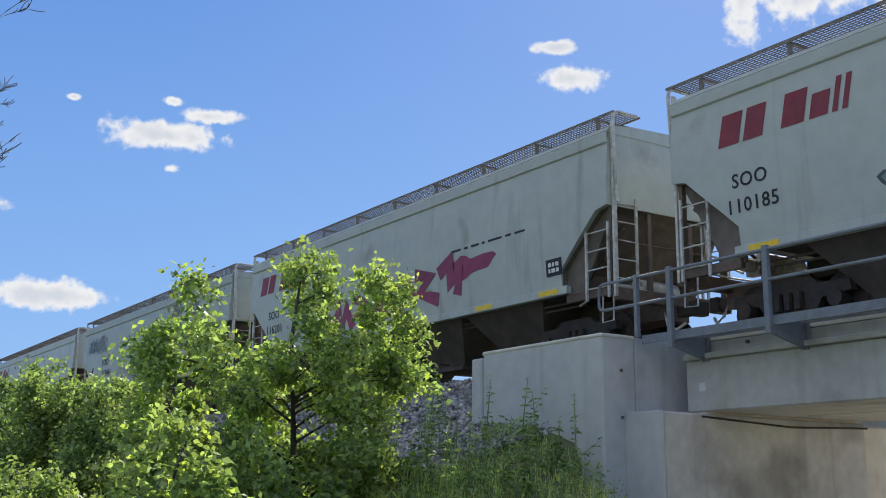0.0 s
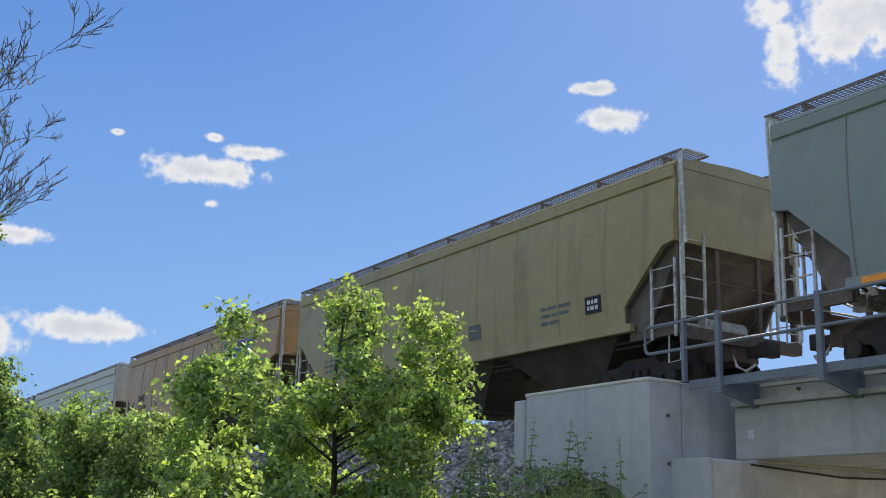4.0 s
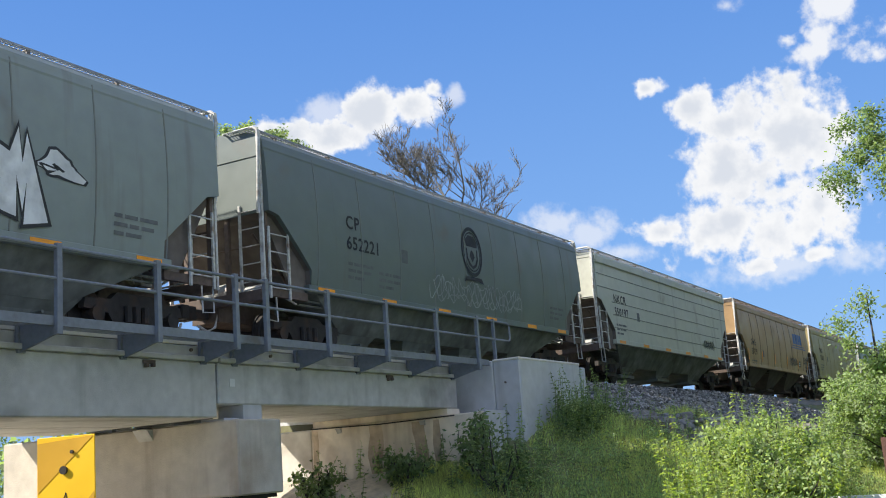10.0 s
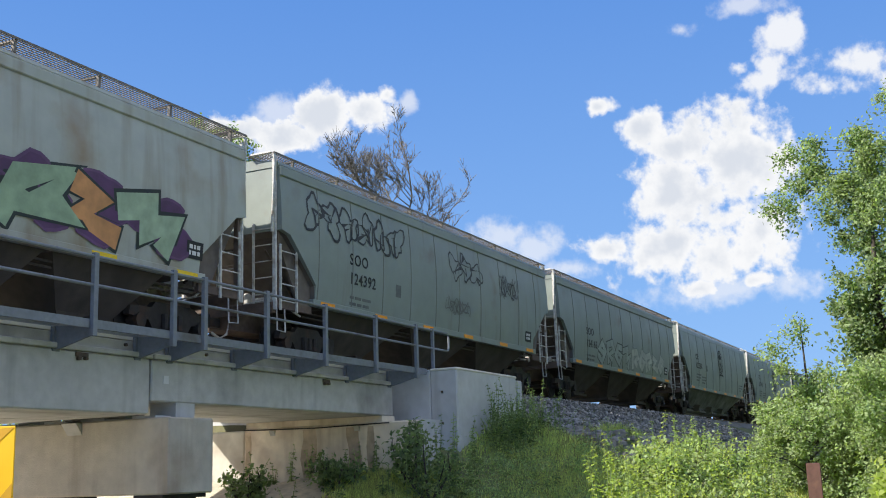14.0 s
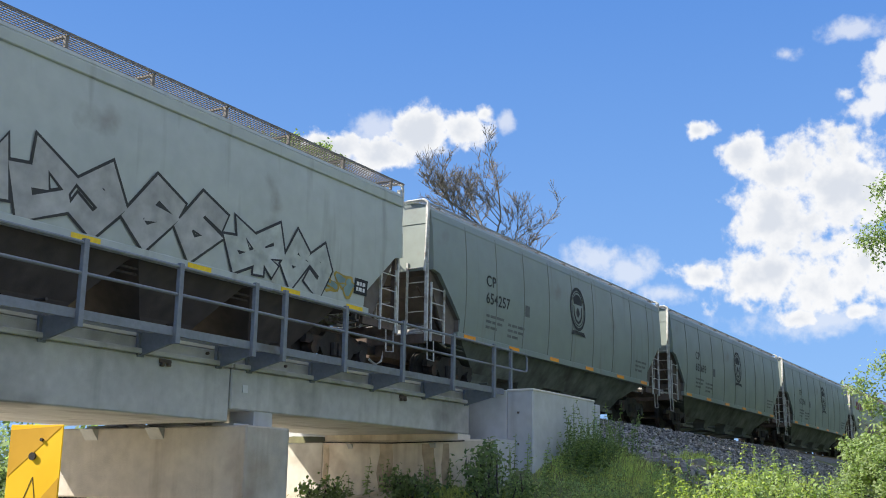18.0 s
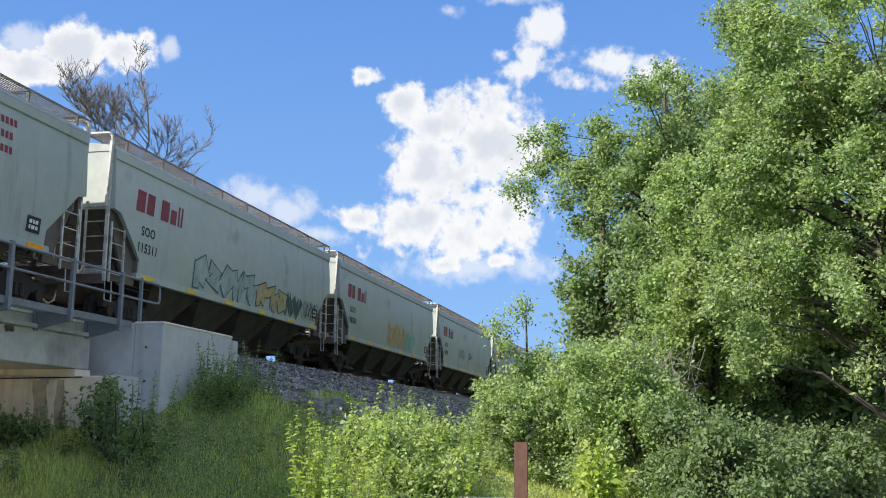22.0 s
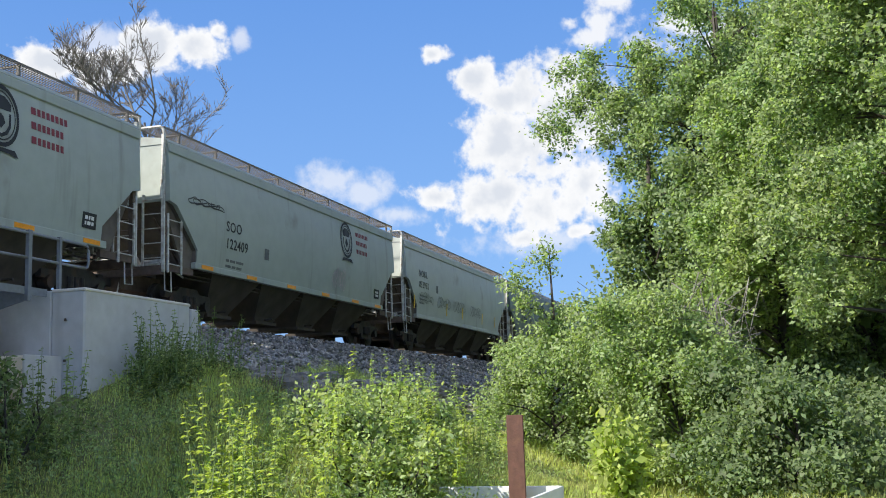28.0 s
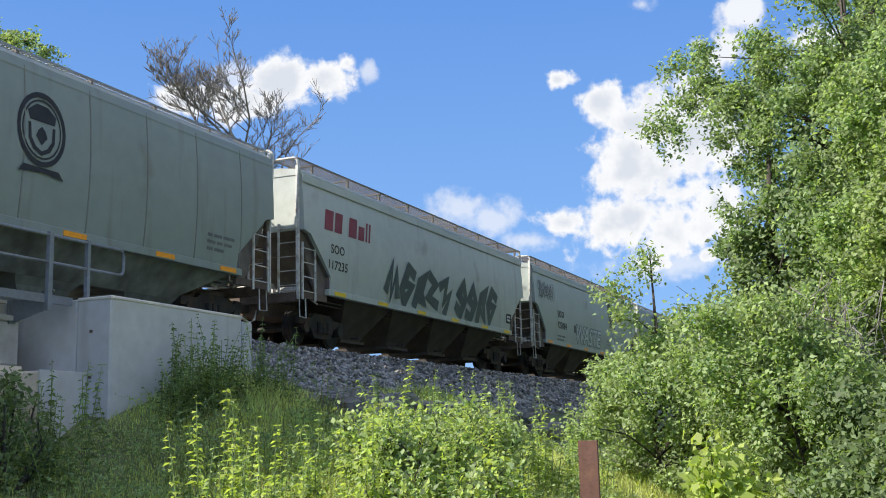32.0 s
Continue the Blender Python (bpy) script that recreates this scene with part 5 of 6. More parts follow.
def slope_mesh(s):
    """The dark brown slope sheet that closes a hopper end from below."""
    bm = bmesh.new()
    pts = [(x + 0.012 if i else x, z - 0.012) for i, (x, z) in enumerate(END[1:])]
    for p, q in zip(pts, pts[1:]):
        bm.faces.new([bm.verts.new((s * x, y, z)) for x, y, z in ((p[0], -1.59, p[1]), (q[0], -1.59, q[1]), (q[0], 1.59, q[1]), (p[0], 1.59, p[1]))])
    # side cheeks of the end frame
    for y in (-1.45, 1.45):
        prism(bm, [(s * a, b) for a, b in ((8.2, 2.78), (7.93, 2.72), (7.1, 1.98), (6.86, 1.74), (6.86, 1.2), (7.3, 1.2), (7.6, 1.75))], y - 0.03, y + 0.03)
    return finish("slope_sheet", bm, slope_brown)


def running_board_mesh(z):
    """An open steel grating with an edge angle on each side."""
    bm = bmesh.new()
    for y in np.linspace(-0.33, 0.33, 10):
        box(bm, -HALF - 0.15, HALF - SHORT + 0.15, y - 0.005, y + 0.005, z - 0.018, z)
    for y in (-0.345, 0.345):
        box(bm, -HALF - 0.15, HALF - SHORT + 0.15, y - 0.012, y + 0.012, z - 0.035, z + 0.004)
    for x in np.arange(-HALF - 0.15, HALF - SHORT + 0.15, 0.09):
        box(bm, x - 0.006, x + 0.006, -0.33, 0.33, z - 0.014, z - 0.004)
    return finish("running_board", bm, board_steel)


def ladder_mesh(w, z0, z1, rungs):
    """Stiles and rungs in the x, z plane."""
    bm = bmesh.new()
    for x in (0, w):
        box(bm, x - 0.025, x + 0.025, -0.02, 0.02, z0, z1)
    for k in range(rungs):
        z = z0 + (k + 0.6) * (z1 - z0) / rungs
        tube(bm, [(0, 0, z), (w, 0, z)], 0.014, 5)
    return finish("ladder", bm, ladder_steel)


def hopper_mesh(top, foot):
    bm = bmesh.new()
    rings = []
    for hx, hy, z in ((top / 2, 1.5, SILL - 0.03), (foot / 2 + 0.12, 0.86, 0.46), (foot / 2, 0.8, 0.3)):
        rings.append([bm.verts.new(q) for q in ((-hx, -hy, z), (hx, -hy, z), (hx, hy, z), (-hx, hy, z))])
    for a, b in zip(rings, rings[1:]):
        for i in range(4):
            j = (i + 1) % 4
            bm.faces.new((a[i], b[i], b[j], a[j]))
    bm.faces.new(rings[0]), bm.faces.new(rings[-1][::-1])
    box(bm, -foot / 2 - 0.1, foot / 2 + 0.1, -0.9, 0.9, 0.24, 0.33)
    tube(bm, [(0, -1.1, 0.4), (0, 1.1, 0.4)], 0.03, 6)
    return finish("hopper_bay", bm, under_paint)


def long_hopper_mesh():
    """The long sloped hopper sheet between the trucks, with ribs at its foot."""
    bm = bmesh.new()
    rings = [[bm.verts.new(q) for q in ((-hx, -hy, z), (hx, -hy, z), (hx, hy, z), (-hx, hy, z))] for hx, hy, z in ((6.7, 1.56, SILL + 0.005), (6.3, 1.4, SILL - 0.2), (5.0, 0.98, 0.62))]
    for a, b in zip(rings, rings[1:]):
        for i in range(4):
            j = (i + 1) % 4
            bm.faces.new((a[i], b[i], b[j], a[j]))
    bm.faces.new(rings[-1][::-1])
    return finish("hopper_slope", bm, underside_green)


def skirt_mesh():
    """The shallow belly over the bays, with a centre sill and brake pipes."""
    bm = bmesh.new()
    rings = [[bm.verts.new(q) for q in ((-hx, -hy, z), (hx, -hy, z), (hx, hy, z), (-hx, hy, z))] for hx, hy, z in ((6.6, 1.52, SILL), (6.3, 1.45, SILL - 0.12))]
    for i in range(4):
        j = (i + 1) % 4
        bm.faces.new((rings[0][i], rings[1][i], rings[1][j], rings[0][j]))
    bm.faces.new(rings[1][::-1])
    box(bm, -6.6, 6.6, -0.28, 0.28, 1.0, 1.3)
    for y, z in ((-1.3, 1.16), (-1.22, 1.08), (0.9, 1.1)):
        tube(bm, [(-6.8, y, z), (6.8, y, z)], 0.022, 5)
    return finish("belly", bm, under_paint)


def truck_mesh():
    bm = bmesh.new()
    for y in (-1.02, 1.02):
        out = [(-1.15, 0.55), (-1.12, 0.72), (-0.55, 0.74), (-0.42, 0.86), (0.42, 0.86), (0.55, 0.74), (1.12, 0.72), (1.15, 0.55), (0.62, 0.5), (0.42, 0.22), (-0.42, 0.22), (-0.62, 0.5)]
        prism(bm, out[::-1], y - 0.07, y + 0.07)
        for x in (-0.88, 0.88):
            disc(bm, x, y, 0.46, 0.14, 0.13, 10)
        for x in (-0.2, 0, 0.2):
            disc(bm, x, y - math.copysign(0.1, -y), 0.5, 0.075, 0.14, 8, "z")
    box(bm, -0.2, 0.2, -0.95, 0.95, 0.5, 0.82)
    return finish("truck", bm, dark_iron)


def wheel_mesh():
    bm = bmesh.new()
    for y in (-0.755, 0.755):
        s = 1 if y > 0 else -1
        disc(bm, 0, y, 0, 0.46, 0.065, 20)
        disc(bm, 0, y - s * 0.055, 0, 0.485, 0.014, 20)
        disc(bm, 0, y + s * 0.07, 0, 0.38, 0.012, 16)
    disc(bm, 0, 0, 0, 0.08, 0.95, 8)
    return finish("wheelset", bm, dark_iron)


def end_frame_mesh(s):
    """Platform, posts and draft sill of one end."""
    bm = bmesh.new()
    a, b = sorted((s * 6.5, s * 8.3))
    box(bm, a, b, -0.35, 0.35, 0.72, 1.12)
    a, b = sorted((s * 8.15, s * 8.35))
    box(bm, a, b, -1.5, 1.5, 1.0, 1.22)
    a, b = sorted((s * 6.9, s * 8.3))
    box(bm, a, b, -1.55, -1.45, 1.1, 1.26)
    box(bm, a, b, 1.45, 1.55, 1.1, 1.26)
    for y in (-1.5, -0.55, 0.55, 1.5):
        a, b = sorted((s * 8.14, s * 8.22))
        box(bm, a, b, y - 0.05, y + 0.05, 1.2, 3.04)
    for y in (-1.2, 1.2):
        tube(bm, [(s * 8.2, y, 2.4), (s * 6.9, y, 1.3)], 0.03, 5)
    tube(bm, [(s * 8.2, -1.5, 2.15), (s * 8.2, 1.5, 2.15)], 0.016, 5)
    return finish("end_frame", bm, rust_steel)


def brake_gear_mesh():
    """Air tank, brake cylinder, rods and a hanging hose at a car end."""
    bm = bmesh.new()
    disc(bm, 0.1, 0.2, 1.42, 0.2, 0.5, 14)
    disc(bm, 0.1, -0.75, 1.36, 0.13, 0.24, 12)
    tube(bm, [(0.1, -1.0, 1.36), (0.12, -1.2, 1.3), (-0.4, -1.35, 1.05)], 0.025, 5)
    tube(bm, [(0.75, -1.5, 1.3), (0.75, -1.52, 0.62), (0.45, -1.52, 0.6), (0.45, -1.5, 1.2)], 0.018, 5)
    tube(bm, [(0.1, 0.7, 1.3), (0.5, 0.3, 1.2), (0.7, -0.5, 1.25), (0.74, -1.4, 1.3)], 0.02, 5)
    tube(bm, [(0.8, -0.3, 0.95), (0.95, -0.33, 0.6), (1.15, -0.3, 0.5), (1.3, -0.2, 0.62)], 0.03, 6)
    box(bm, 0.0, 0.3, -0.45, -0.28, 1.2, 1.44)
    # whitish ladder paint on this gear stands in for sunlit glints
    return finish("brake_gear", bm, ladder_steel)


def coupler_mesh():
    bm = boxes((0, 0.55, -0.1, 0.1, 0.78, 0.98), (0.4, 0.62, -0.2, 0.14, 0.74, 1.02), bevel=0.02)
    return finish("coupler", bm, dark_iron)


MESH = {
    "body": body_mesh(True), "flat_body": body_mesh(False), "roof": roof_mesh(False), "round_roof": roof_mesh(True), "board": running_board_mesh(EAVE + 0.31),
    "ladder_end": ladder_mesh(0.55, 1.2, 3.0, 5), "ladder_side": ladder_mesh(0.62, 1.05, 2.5, 4), "hopper4": hopper_mesh(2.88, 1.15), "hopper3": hopper_mesh(4.1, 1.25), "belly": skirt_mesh(), "long_hopper": long_hopper_mesh(), "slope_a": slope_mesh(-1), "slope_b": slope_mesh(1),
    "truck": truck_mesh(), "wheelset": wheel_mesh(), "end_a": end_frame_mesh(-1), "end_b": end_frame_mesh(1), "coupler": coupler_mesh(), "brake_gear": brake_gear_mesh(),
    "seam": seam_mesh(True),
    "line": finish("seam", boxes((-6.9, 6.6, -0.01, 0.0, -0.012, 0.012)), gap_dark),
    "long_line": finish("seam", boxes((-8.2, 7.9, -0.01, 0.0, -0.012, 0.012)), gap_dark),
    "sill": finish("side_sill", boxes((-6.95, 6.7, -1.64, -1.5, SILL - 0.14, SILL + 0.02), bevel=0.01), PAINT["grey"]),
    "eave": finish("eave_rail", boxes((-HALF, HALF - SHORT, -1.665, -1.6, EAVE - 0.2, EAVE + 0.02), bevel=0.02), PAINT["grey"]),
    "corner": finish("corner_post", boxes((-0.03, 0.03, -0.045, 0.045, 1.05, EAVE + 0.24), bevel=0.006), ladder_steel),
    "support": finish("board_support", boxes((-0.03, 0.03, -1.56, -1.5, EAVE + 0.06, EAVE + 0.27), (-0.03, 0.03, -1.57, -0.6, EAVE + 0.24, EAVE + 0.275)), board_steel),
    "hoop": finish("end_hoop", tube(bmesh.new(), [(0, -1.5, 2.75), (0, -1.58, EAVE + 0.1), (0, -1.56, EAVE + 0.25), (0, -1.46, EAVE + 0.32), (0, -0.95, EAVE + 0.32)], 0.036, 7), ladder_steel),
    "hatch": finish("roof_hatch", boxes((-7.4, 7.4, -0.35, 0.35, EAVE + 0.24, EAVE + 0.33), bevel=0.03), PAINT["grey"]),
    "mark": finish("reflector", boxes((-0.3, 0.3, -0.006, 0.0, -0.05, 0.05)), orange_mark),
    "tick": finish("reflector", boxes((-0.05, 0.05, -0.006, 0.0, -0.27, 0.27)), yellow_mark),
    "plate": finish("data_plate", boxes((-0.24, 0.24, -0.008, 0.0, -0.17, 0.17)), ink),
}
wheel_disc = bmesh.new()
for k in range(16):
    a0, a1 = 2 * math.pi * k / 16, 2 * math.pi * (k + 1) / 16
    tube(wheel_disc, [(0, 0.28 * math.cos(a0), 0.28 * math.sin(a0)), (0, 0.28 * math.cos(a1), 0.28 * math.sin(a1))], 0.014, 4)
for k in range(3):
    a0 = 2 * math.pi * k / 3
    tube(wheel_disc, [(0, 0, 0), (0, 0.28 * math.cos(a0), 0.28 * math.sin(a0))], 0.012, 4)
MESH["brake"] = finish("brake_wheel", wheel_disc, dark_iron)


def put(name, key, parent, at=None, mat=None, label=""):
    """A part that shares its mesh with the other cars; mat paints this one."""
    ob = part(name, MESH[key], None, parent, label, at=at)
    if mat is not None:
        ob.material_slots[0].link = "OBJECT"
        ob.material_slots[0].material = mat
    return ob


def lettering(parent, words, x, z, height, mat, spacing=1.0):
    """Painted words on the near side; x counts from the car's rear body edge, z above the rail."""
    cu = bpy.data.curves.new("lettering", "FONT")
    cu.body, cu.size, cu.extrude, cu.space_character = words, height / 0.72, 0.0015, spacing
    cu.resolution_u, cu.offset = 3, 0.005 * height / 0.3
    cu.materials.append(mat)
    ob = new("lettering", cu)
    ob.parent = parent
    y, lean = on_side(parent, z + height / 2)
    ob.matrix_basis = pose(x - HALF, y - 0.007 - lean * height / 2, z, 90 - math.degrees(math.atan(lean)))
    return ob


def bars(parent, x, z, widths, h, mat, gap=0.05, slant=0.0, name="painted_bar", label=""):
    """Plain bars of the size of a row of small or branded writing."""
    q = x - HALF
    for w in widths:
        hh = h if w > 0 else h * 0.72
        w = abs(w)
        bm = bmesh.new()
        y, lean = on_side(parent, z + hh / 2)
        bm.faces.new([bm.verts.new((q + dx, y - (0.016 if mat is pale_ink else 0.006) + lean * (dz - hh / 2), z + dz)) for dx, dz in ((0, 0), (w, 0), (w + slant * hh, hh), (slant * hh, hh))])
        part(name, bm, mat, parent, label)
        q += w + gap


def emblem(parent, x, z, r, mat):
    """A plain oval badge: double ring, shield and a ribbon foot."""
    bm = bmesh.new()
    c, n = x - HALF, 28
    y, lean = on_side(parent, z)

    def spot(a, b):
        return bm.verts.new((c + a * r, y - 0.006 + lean * b * r, z + b * r))

    for big, small in ((1.0, 0.86), (0.8, 0.75)):
        rings = [[spot(q * 0.86 * math.cos(2 * math.pi * k / n), q * math.sin(2 * math.pi * k / n)) for k in range(n)] for q in (big, small)]
        for k in range(n):
            j = (k + 1) % n
            bm.faces.new((rings[0][k], rings[0][j], rings[1][j], rings[1][k]))
    # shield border, a dark chief over it, a small charge, and the ribbon
    bm.faces.new([spot(a, b) for a, b in ((-0.48, 0.12), (-0.46, -0.3), (-0.3, -0.56), (0, -0.7), (0.3, -0.56), (0.46, -0.3), (0.48, 0.12), (0.38, 0.12), (0.36, -0.26), (0.2, -0.48), (0, -0.58), (-0.2, -0.48), (-0.36, -0.26), (-0.38, 0.12))])
    bm.faces.new([spot(a, b) for a, b in ((-0.42, 0.2), (0.46, 0.2), (0.5, 0.42), (0.2, 0.64), (-0.2, 0.66), (-0.5, 0.44))])
    bm.faces.new([spot(a, b) for a, b in ((0, -0.42), (0.2, -0.2), (0.12, -0.02), (0, 0.08), (-0.12, -0.02), (-0.2, -0.2))])
    bm.faces.new([spot(a, b) for a, b in ((-0.62, -1.02), (0.62, -1.02), (0.8, -1.24), (0.3, -1.16), (-0.3, -1.16), (-0.8, -1.24))])
    return part("emblem", bm, mat, parent, "plain oval painted badge")


SPRAY = {}


def spray(rgb):
    if rgb not in SPRAY:
        SPRAY[rgb] = material("spray_paint", rgb, 0.5, var=0.2, grain=4, bump=0)
    return SPRAY[rgb]


def lay(car, bm, z, off):
    """Sets a flat drawing, made in the plane y = 0, on a car's side near height z."""
    y, lean = on_side(car, z)
    for v in bm.verts:
        v.co.y += y - off + lean * (v.co.z - z)


# strokes of abstract signs in a unit cell: zigzags, hooks and coils
SIGNS = (
    ((0.0, 0.3), (0.3, 1.0), (0.45, 0.1), (0.7, 0.8), (1.0, 0.2)), ((0.1, 0.95), (0.65, 0.75), (0.2, 0.35), (0.95, 0.1)),
    ((0.15, 0.0), (0.3, 0.7), (0.85, 0.95), (0.6, 0.4), (0.95, 0.1), (0.35, 0.25)), ((0.9, 0.8), (0.4, 1.0), (0.1, 0.4), (0.5, 0.05), (0.85, 0.45), (0.4, 0.55)),
    ((0.05, 0.75), (0.5, 1.0), (0.55, 0.3), (0.95, 0.6), (0.8, 0.0)), ((0.1, 0.1), (0.25, 0.95), (0.55, 0.4), (0.62, 0.95), (0.95, 0.05)),
    ((0.95, 0.7), (0.3, 0.95), (0.5, 0.55), (0.05, 0.5), (0.4, 0.0), (0.95, 0.25)), ((0.1, 0.2), (0.6, 0.0), (0.9, 0.5), (0.5, 0.9), (0.15, 0.65), (0.6, 0.45)),
    ((0.2, 0.0), (0.05, 0.8), (0.6, 1.0), (0.9, 0.6), (0.3, 0.4), (0.7, 0.15)), ((0.0, 0.95), (0.35, 0.15), (0.6, 0.75), (0.75, 0.0), (1.0, 0.9)))


def ribbon(pts, half):
    """One flat band along a line of points, with mitred bends and squared ends."""
    bm = bmesh.new()
    p = [Vector(q) for q in pts]
    p[0] = p[0] + (p[0] - p[1]).normalized() * half * 0.8
    p[-1] = p[-1] + (p[-1] - p[-2]).normalized() * half * 0.8
    rows = []
    for i, q in enumerate(p):
        a = (q - p[i - 1]).normalized() if i else (p[1] - q).normalized()
        b = (p[i + 1] - q).normalized() if i < len(p) - 1 else a
        n = Vector((-a.y - b.y, a.x + b.x))
        n = n.normalized() if n.length > 0.2 else Vector((-a.y, a.x))
        reach = half / max(0.62, abs(n.dot(Vector((-a.y, a.x)))))
        rows.append([bm.verts.new((g.x, -0.0006 * i, min(max(g.y, SILL - 0.1), EAVE - 0.1))) for g in (q + n * reach, q - n * reach)])
    for a, b in zip(rows, rows[1:]):
        bm.faces.new((a[0], a[1], b[1], b[0]))
    return bm


def block_signs(parent, x0, x1, z0, z1, fill, line, count, seed, fat=0.3, edge=0.055, slant=0.1, rise=0.0, pick=None):
    """Fat sprayed abstract signs side by side, each with an outline round it; none of them is a letter."""
    r = np.random.default_rng(seed)
    w, h = (x1 - x0) / count, z1 - z0
    for k in range(count):
        shape = SIGNS[pick[k] if pick else int(r.integers(0, len(SIGNS)))]
        t = fat * min(w, h) * 0.36
        pts = []
        for a, b in shape:
            a, b = a + r.normal() * 0.04, b + r.normal() * 0.04
            pts.append((x0 - HALF + w * k + t * 0.6 + a * (w - 0.7 * t) + slant * b * h, z0 + t + b * (h - 2 * t) + rise * k))
        for half, off, rgb, name in ((t + edge, 0.007, line, "graffiti_outline"), (t, 0.011, fill, "graffiti")):
            bm = ribbon(pts, half)
            lay(parent, bm, (z0 + z1) / 2, off)
            part(name, bm, spray(rgb), parent, "sprayed abstract sign" if half == t else "sprayed outline")


def graffiti(parent, x0, x1, z0, z1, fill, line, count, seed, solid=True):
    """Bubbly sprayed shapes with an outline; no real letters."""
    r = np.random.default_rng(seed)
    w = (x1 - x0) / count
    for k in range(count):
        cx, cz = x0 + w * (k + 0.5) - HALF, (z0 + z1) / 2 + r.normal() * 0.05
        n = 26
        ang = np.linspace(0, 2 * np.pi, n, endpoint=False)
        rad = 1 + 0.2 * np.sin(2 * ang + r.uniform(0, 6)) + 0.2 * np.sin(3 * ang + r.uniform(0, 6)) + 0.13 * np.sin(5 * ang + r.uniform(0, 6)) + 0.07 * np.sin(8 * ang + r.uniform(0, 6))
        px, pz = cx + rad * w * 0.52 * np.cos(ang), cz + rad * (z1 - z0) * 0.44 * np.sin(ang)
        pz = np.clip(pz, SILL + 0.05, EAVE - 0.25)
        y = 0.0
        bm = bmesh.new()
        t = 0.05 + 0.03 * r.random()
        o = [bm.verts.new((a, y, b)) for a, b in zip(px, pz)]
        d = np.hypot(px - cx, pz - cz) + 1e-6
        i = [bm.verts.new((a - (a - cx) / e * t, y, b - (b - cz) / e * t)) for a, b, e in zip(px, pz, d)]
        if solid:
            bm.faces.new(i)
        faces = [bm.faces.new((o[q], o[(q + 1) % n], i[(q + 1) % n], i[q])) for q in range(n)]
        # a stroke that grows out of the outline into the shape
        for s0 in (int(r.integers(0, n)), int(r.integers(0, n))):
            a, b = i[s0], i[(s0 + 1) % n]
            for step in range(4):
                m = Vector((cx + r.normal() * w * 0.17, y - 0.0025, cz + r.normal() * (z1 - z0) * 0.17))
                c0, c1 = bm.verts.new(m + Vector((-0.025, 0, -0.012))), bm.verts.new(m + Vector((0.025, 0, 0.012)))
                faces.append(bm.faces.new((a, b, c1, c0)))
                a, b = c0, c1
                if step == 1 and r.random() < 0.5:
                    break
        for f in faces:
            f.material_index = 1
        lay(parent, bm, cz, 0.006 + 0.0006 * k)
        part("graffiti", bm, [spray(fill), spray(line)], parent, "sprayed bubble shape with an outline")


def tag_letters(parent, words, x, z, height, fill, line, fat=0.03, spacing=1.05, width=1.0):
    """Fat sprayed letters over a wider outline."""
    for k, (rgb, more) in enumerate(((line, fat + 0.035), (fill, fat - 0.012))):
        cu = bpy.data.curves.new("graffiti", "FONT")
        cu.body, cu.size, cu.extrude, cu.offset, cu.space_character = words, height / 0.72, 0.0012, more, spacing
        cu.resolution_u = 3
        cu.shear = 0.12
        cu.materials.append(spray(rgb))
        ob = new("graffiti", cu)
        ob.parent = parent
        y, lean = on_side(parent, z + height / 2)
        ob.matrix_basis = pose(x - HALF, y - 0.008 - 0.004 * k - lean * height / 2, z, 90 - math.degrees(math.atan(lean))) @ Matrix.Diagonal((width, 1, 1, 1))


def scrawl(parent, x0, x1, z0, z1, rgb, seed, strokes=9):
    """Thin sprayed scribble, one running line for each sign."""
    r = np.random.default_rng(seed)
    w = (x1 - x0) / strokes
    for k in range(0, strokes, 2):
        bm = bmesh.new()
        p = np.array((x0 + w * k - HALF, r.uniform(z0, z1)))
        a = b = None
        loop = r.uniform(0, 6)
        for s in range(44):
            loop += r.uniform(0.3, 0.62)
            q = np.array((x0 - HALF + w * (k + 2 * s / 44) + 0.7 * w * math.cos(loop), (z0 + z1) / 2 + (z1 - z0) * 0.5 * math.sin(loop + 0.8 * math.sin(s * 0.31)) * (0.7 + 0.3 * math.sin(s * 0.9))))
            d = q - p
            nrm = np.array((-d[1], d[0])) / (np.linalg.norm(d) + 1e-6) * 0.016
            c0, c1 = (bm.verts.new((float(e[0]), 0.0, float(e[1]))) for e in (q - nrm, q + nrm))
            if a is not None:
                bm.faces.new((a, b, c1, c0))
            a, b, p = c0, c1, q
        lay(parent, bm, (z0 + z1) / 2, 0.0085)
        part("graffiti", bm, spray(rgb), parent, "thin sprayed scribble")


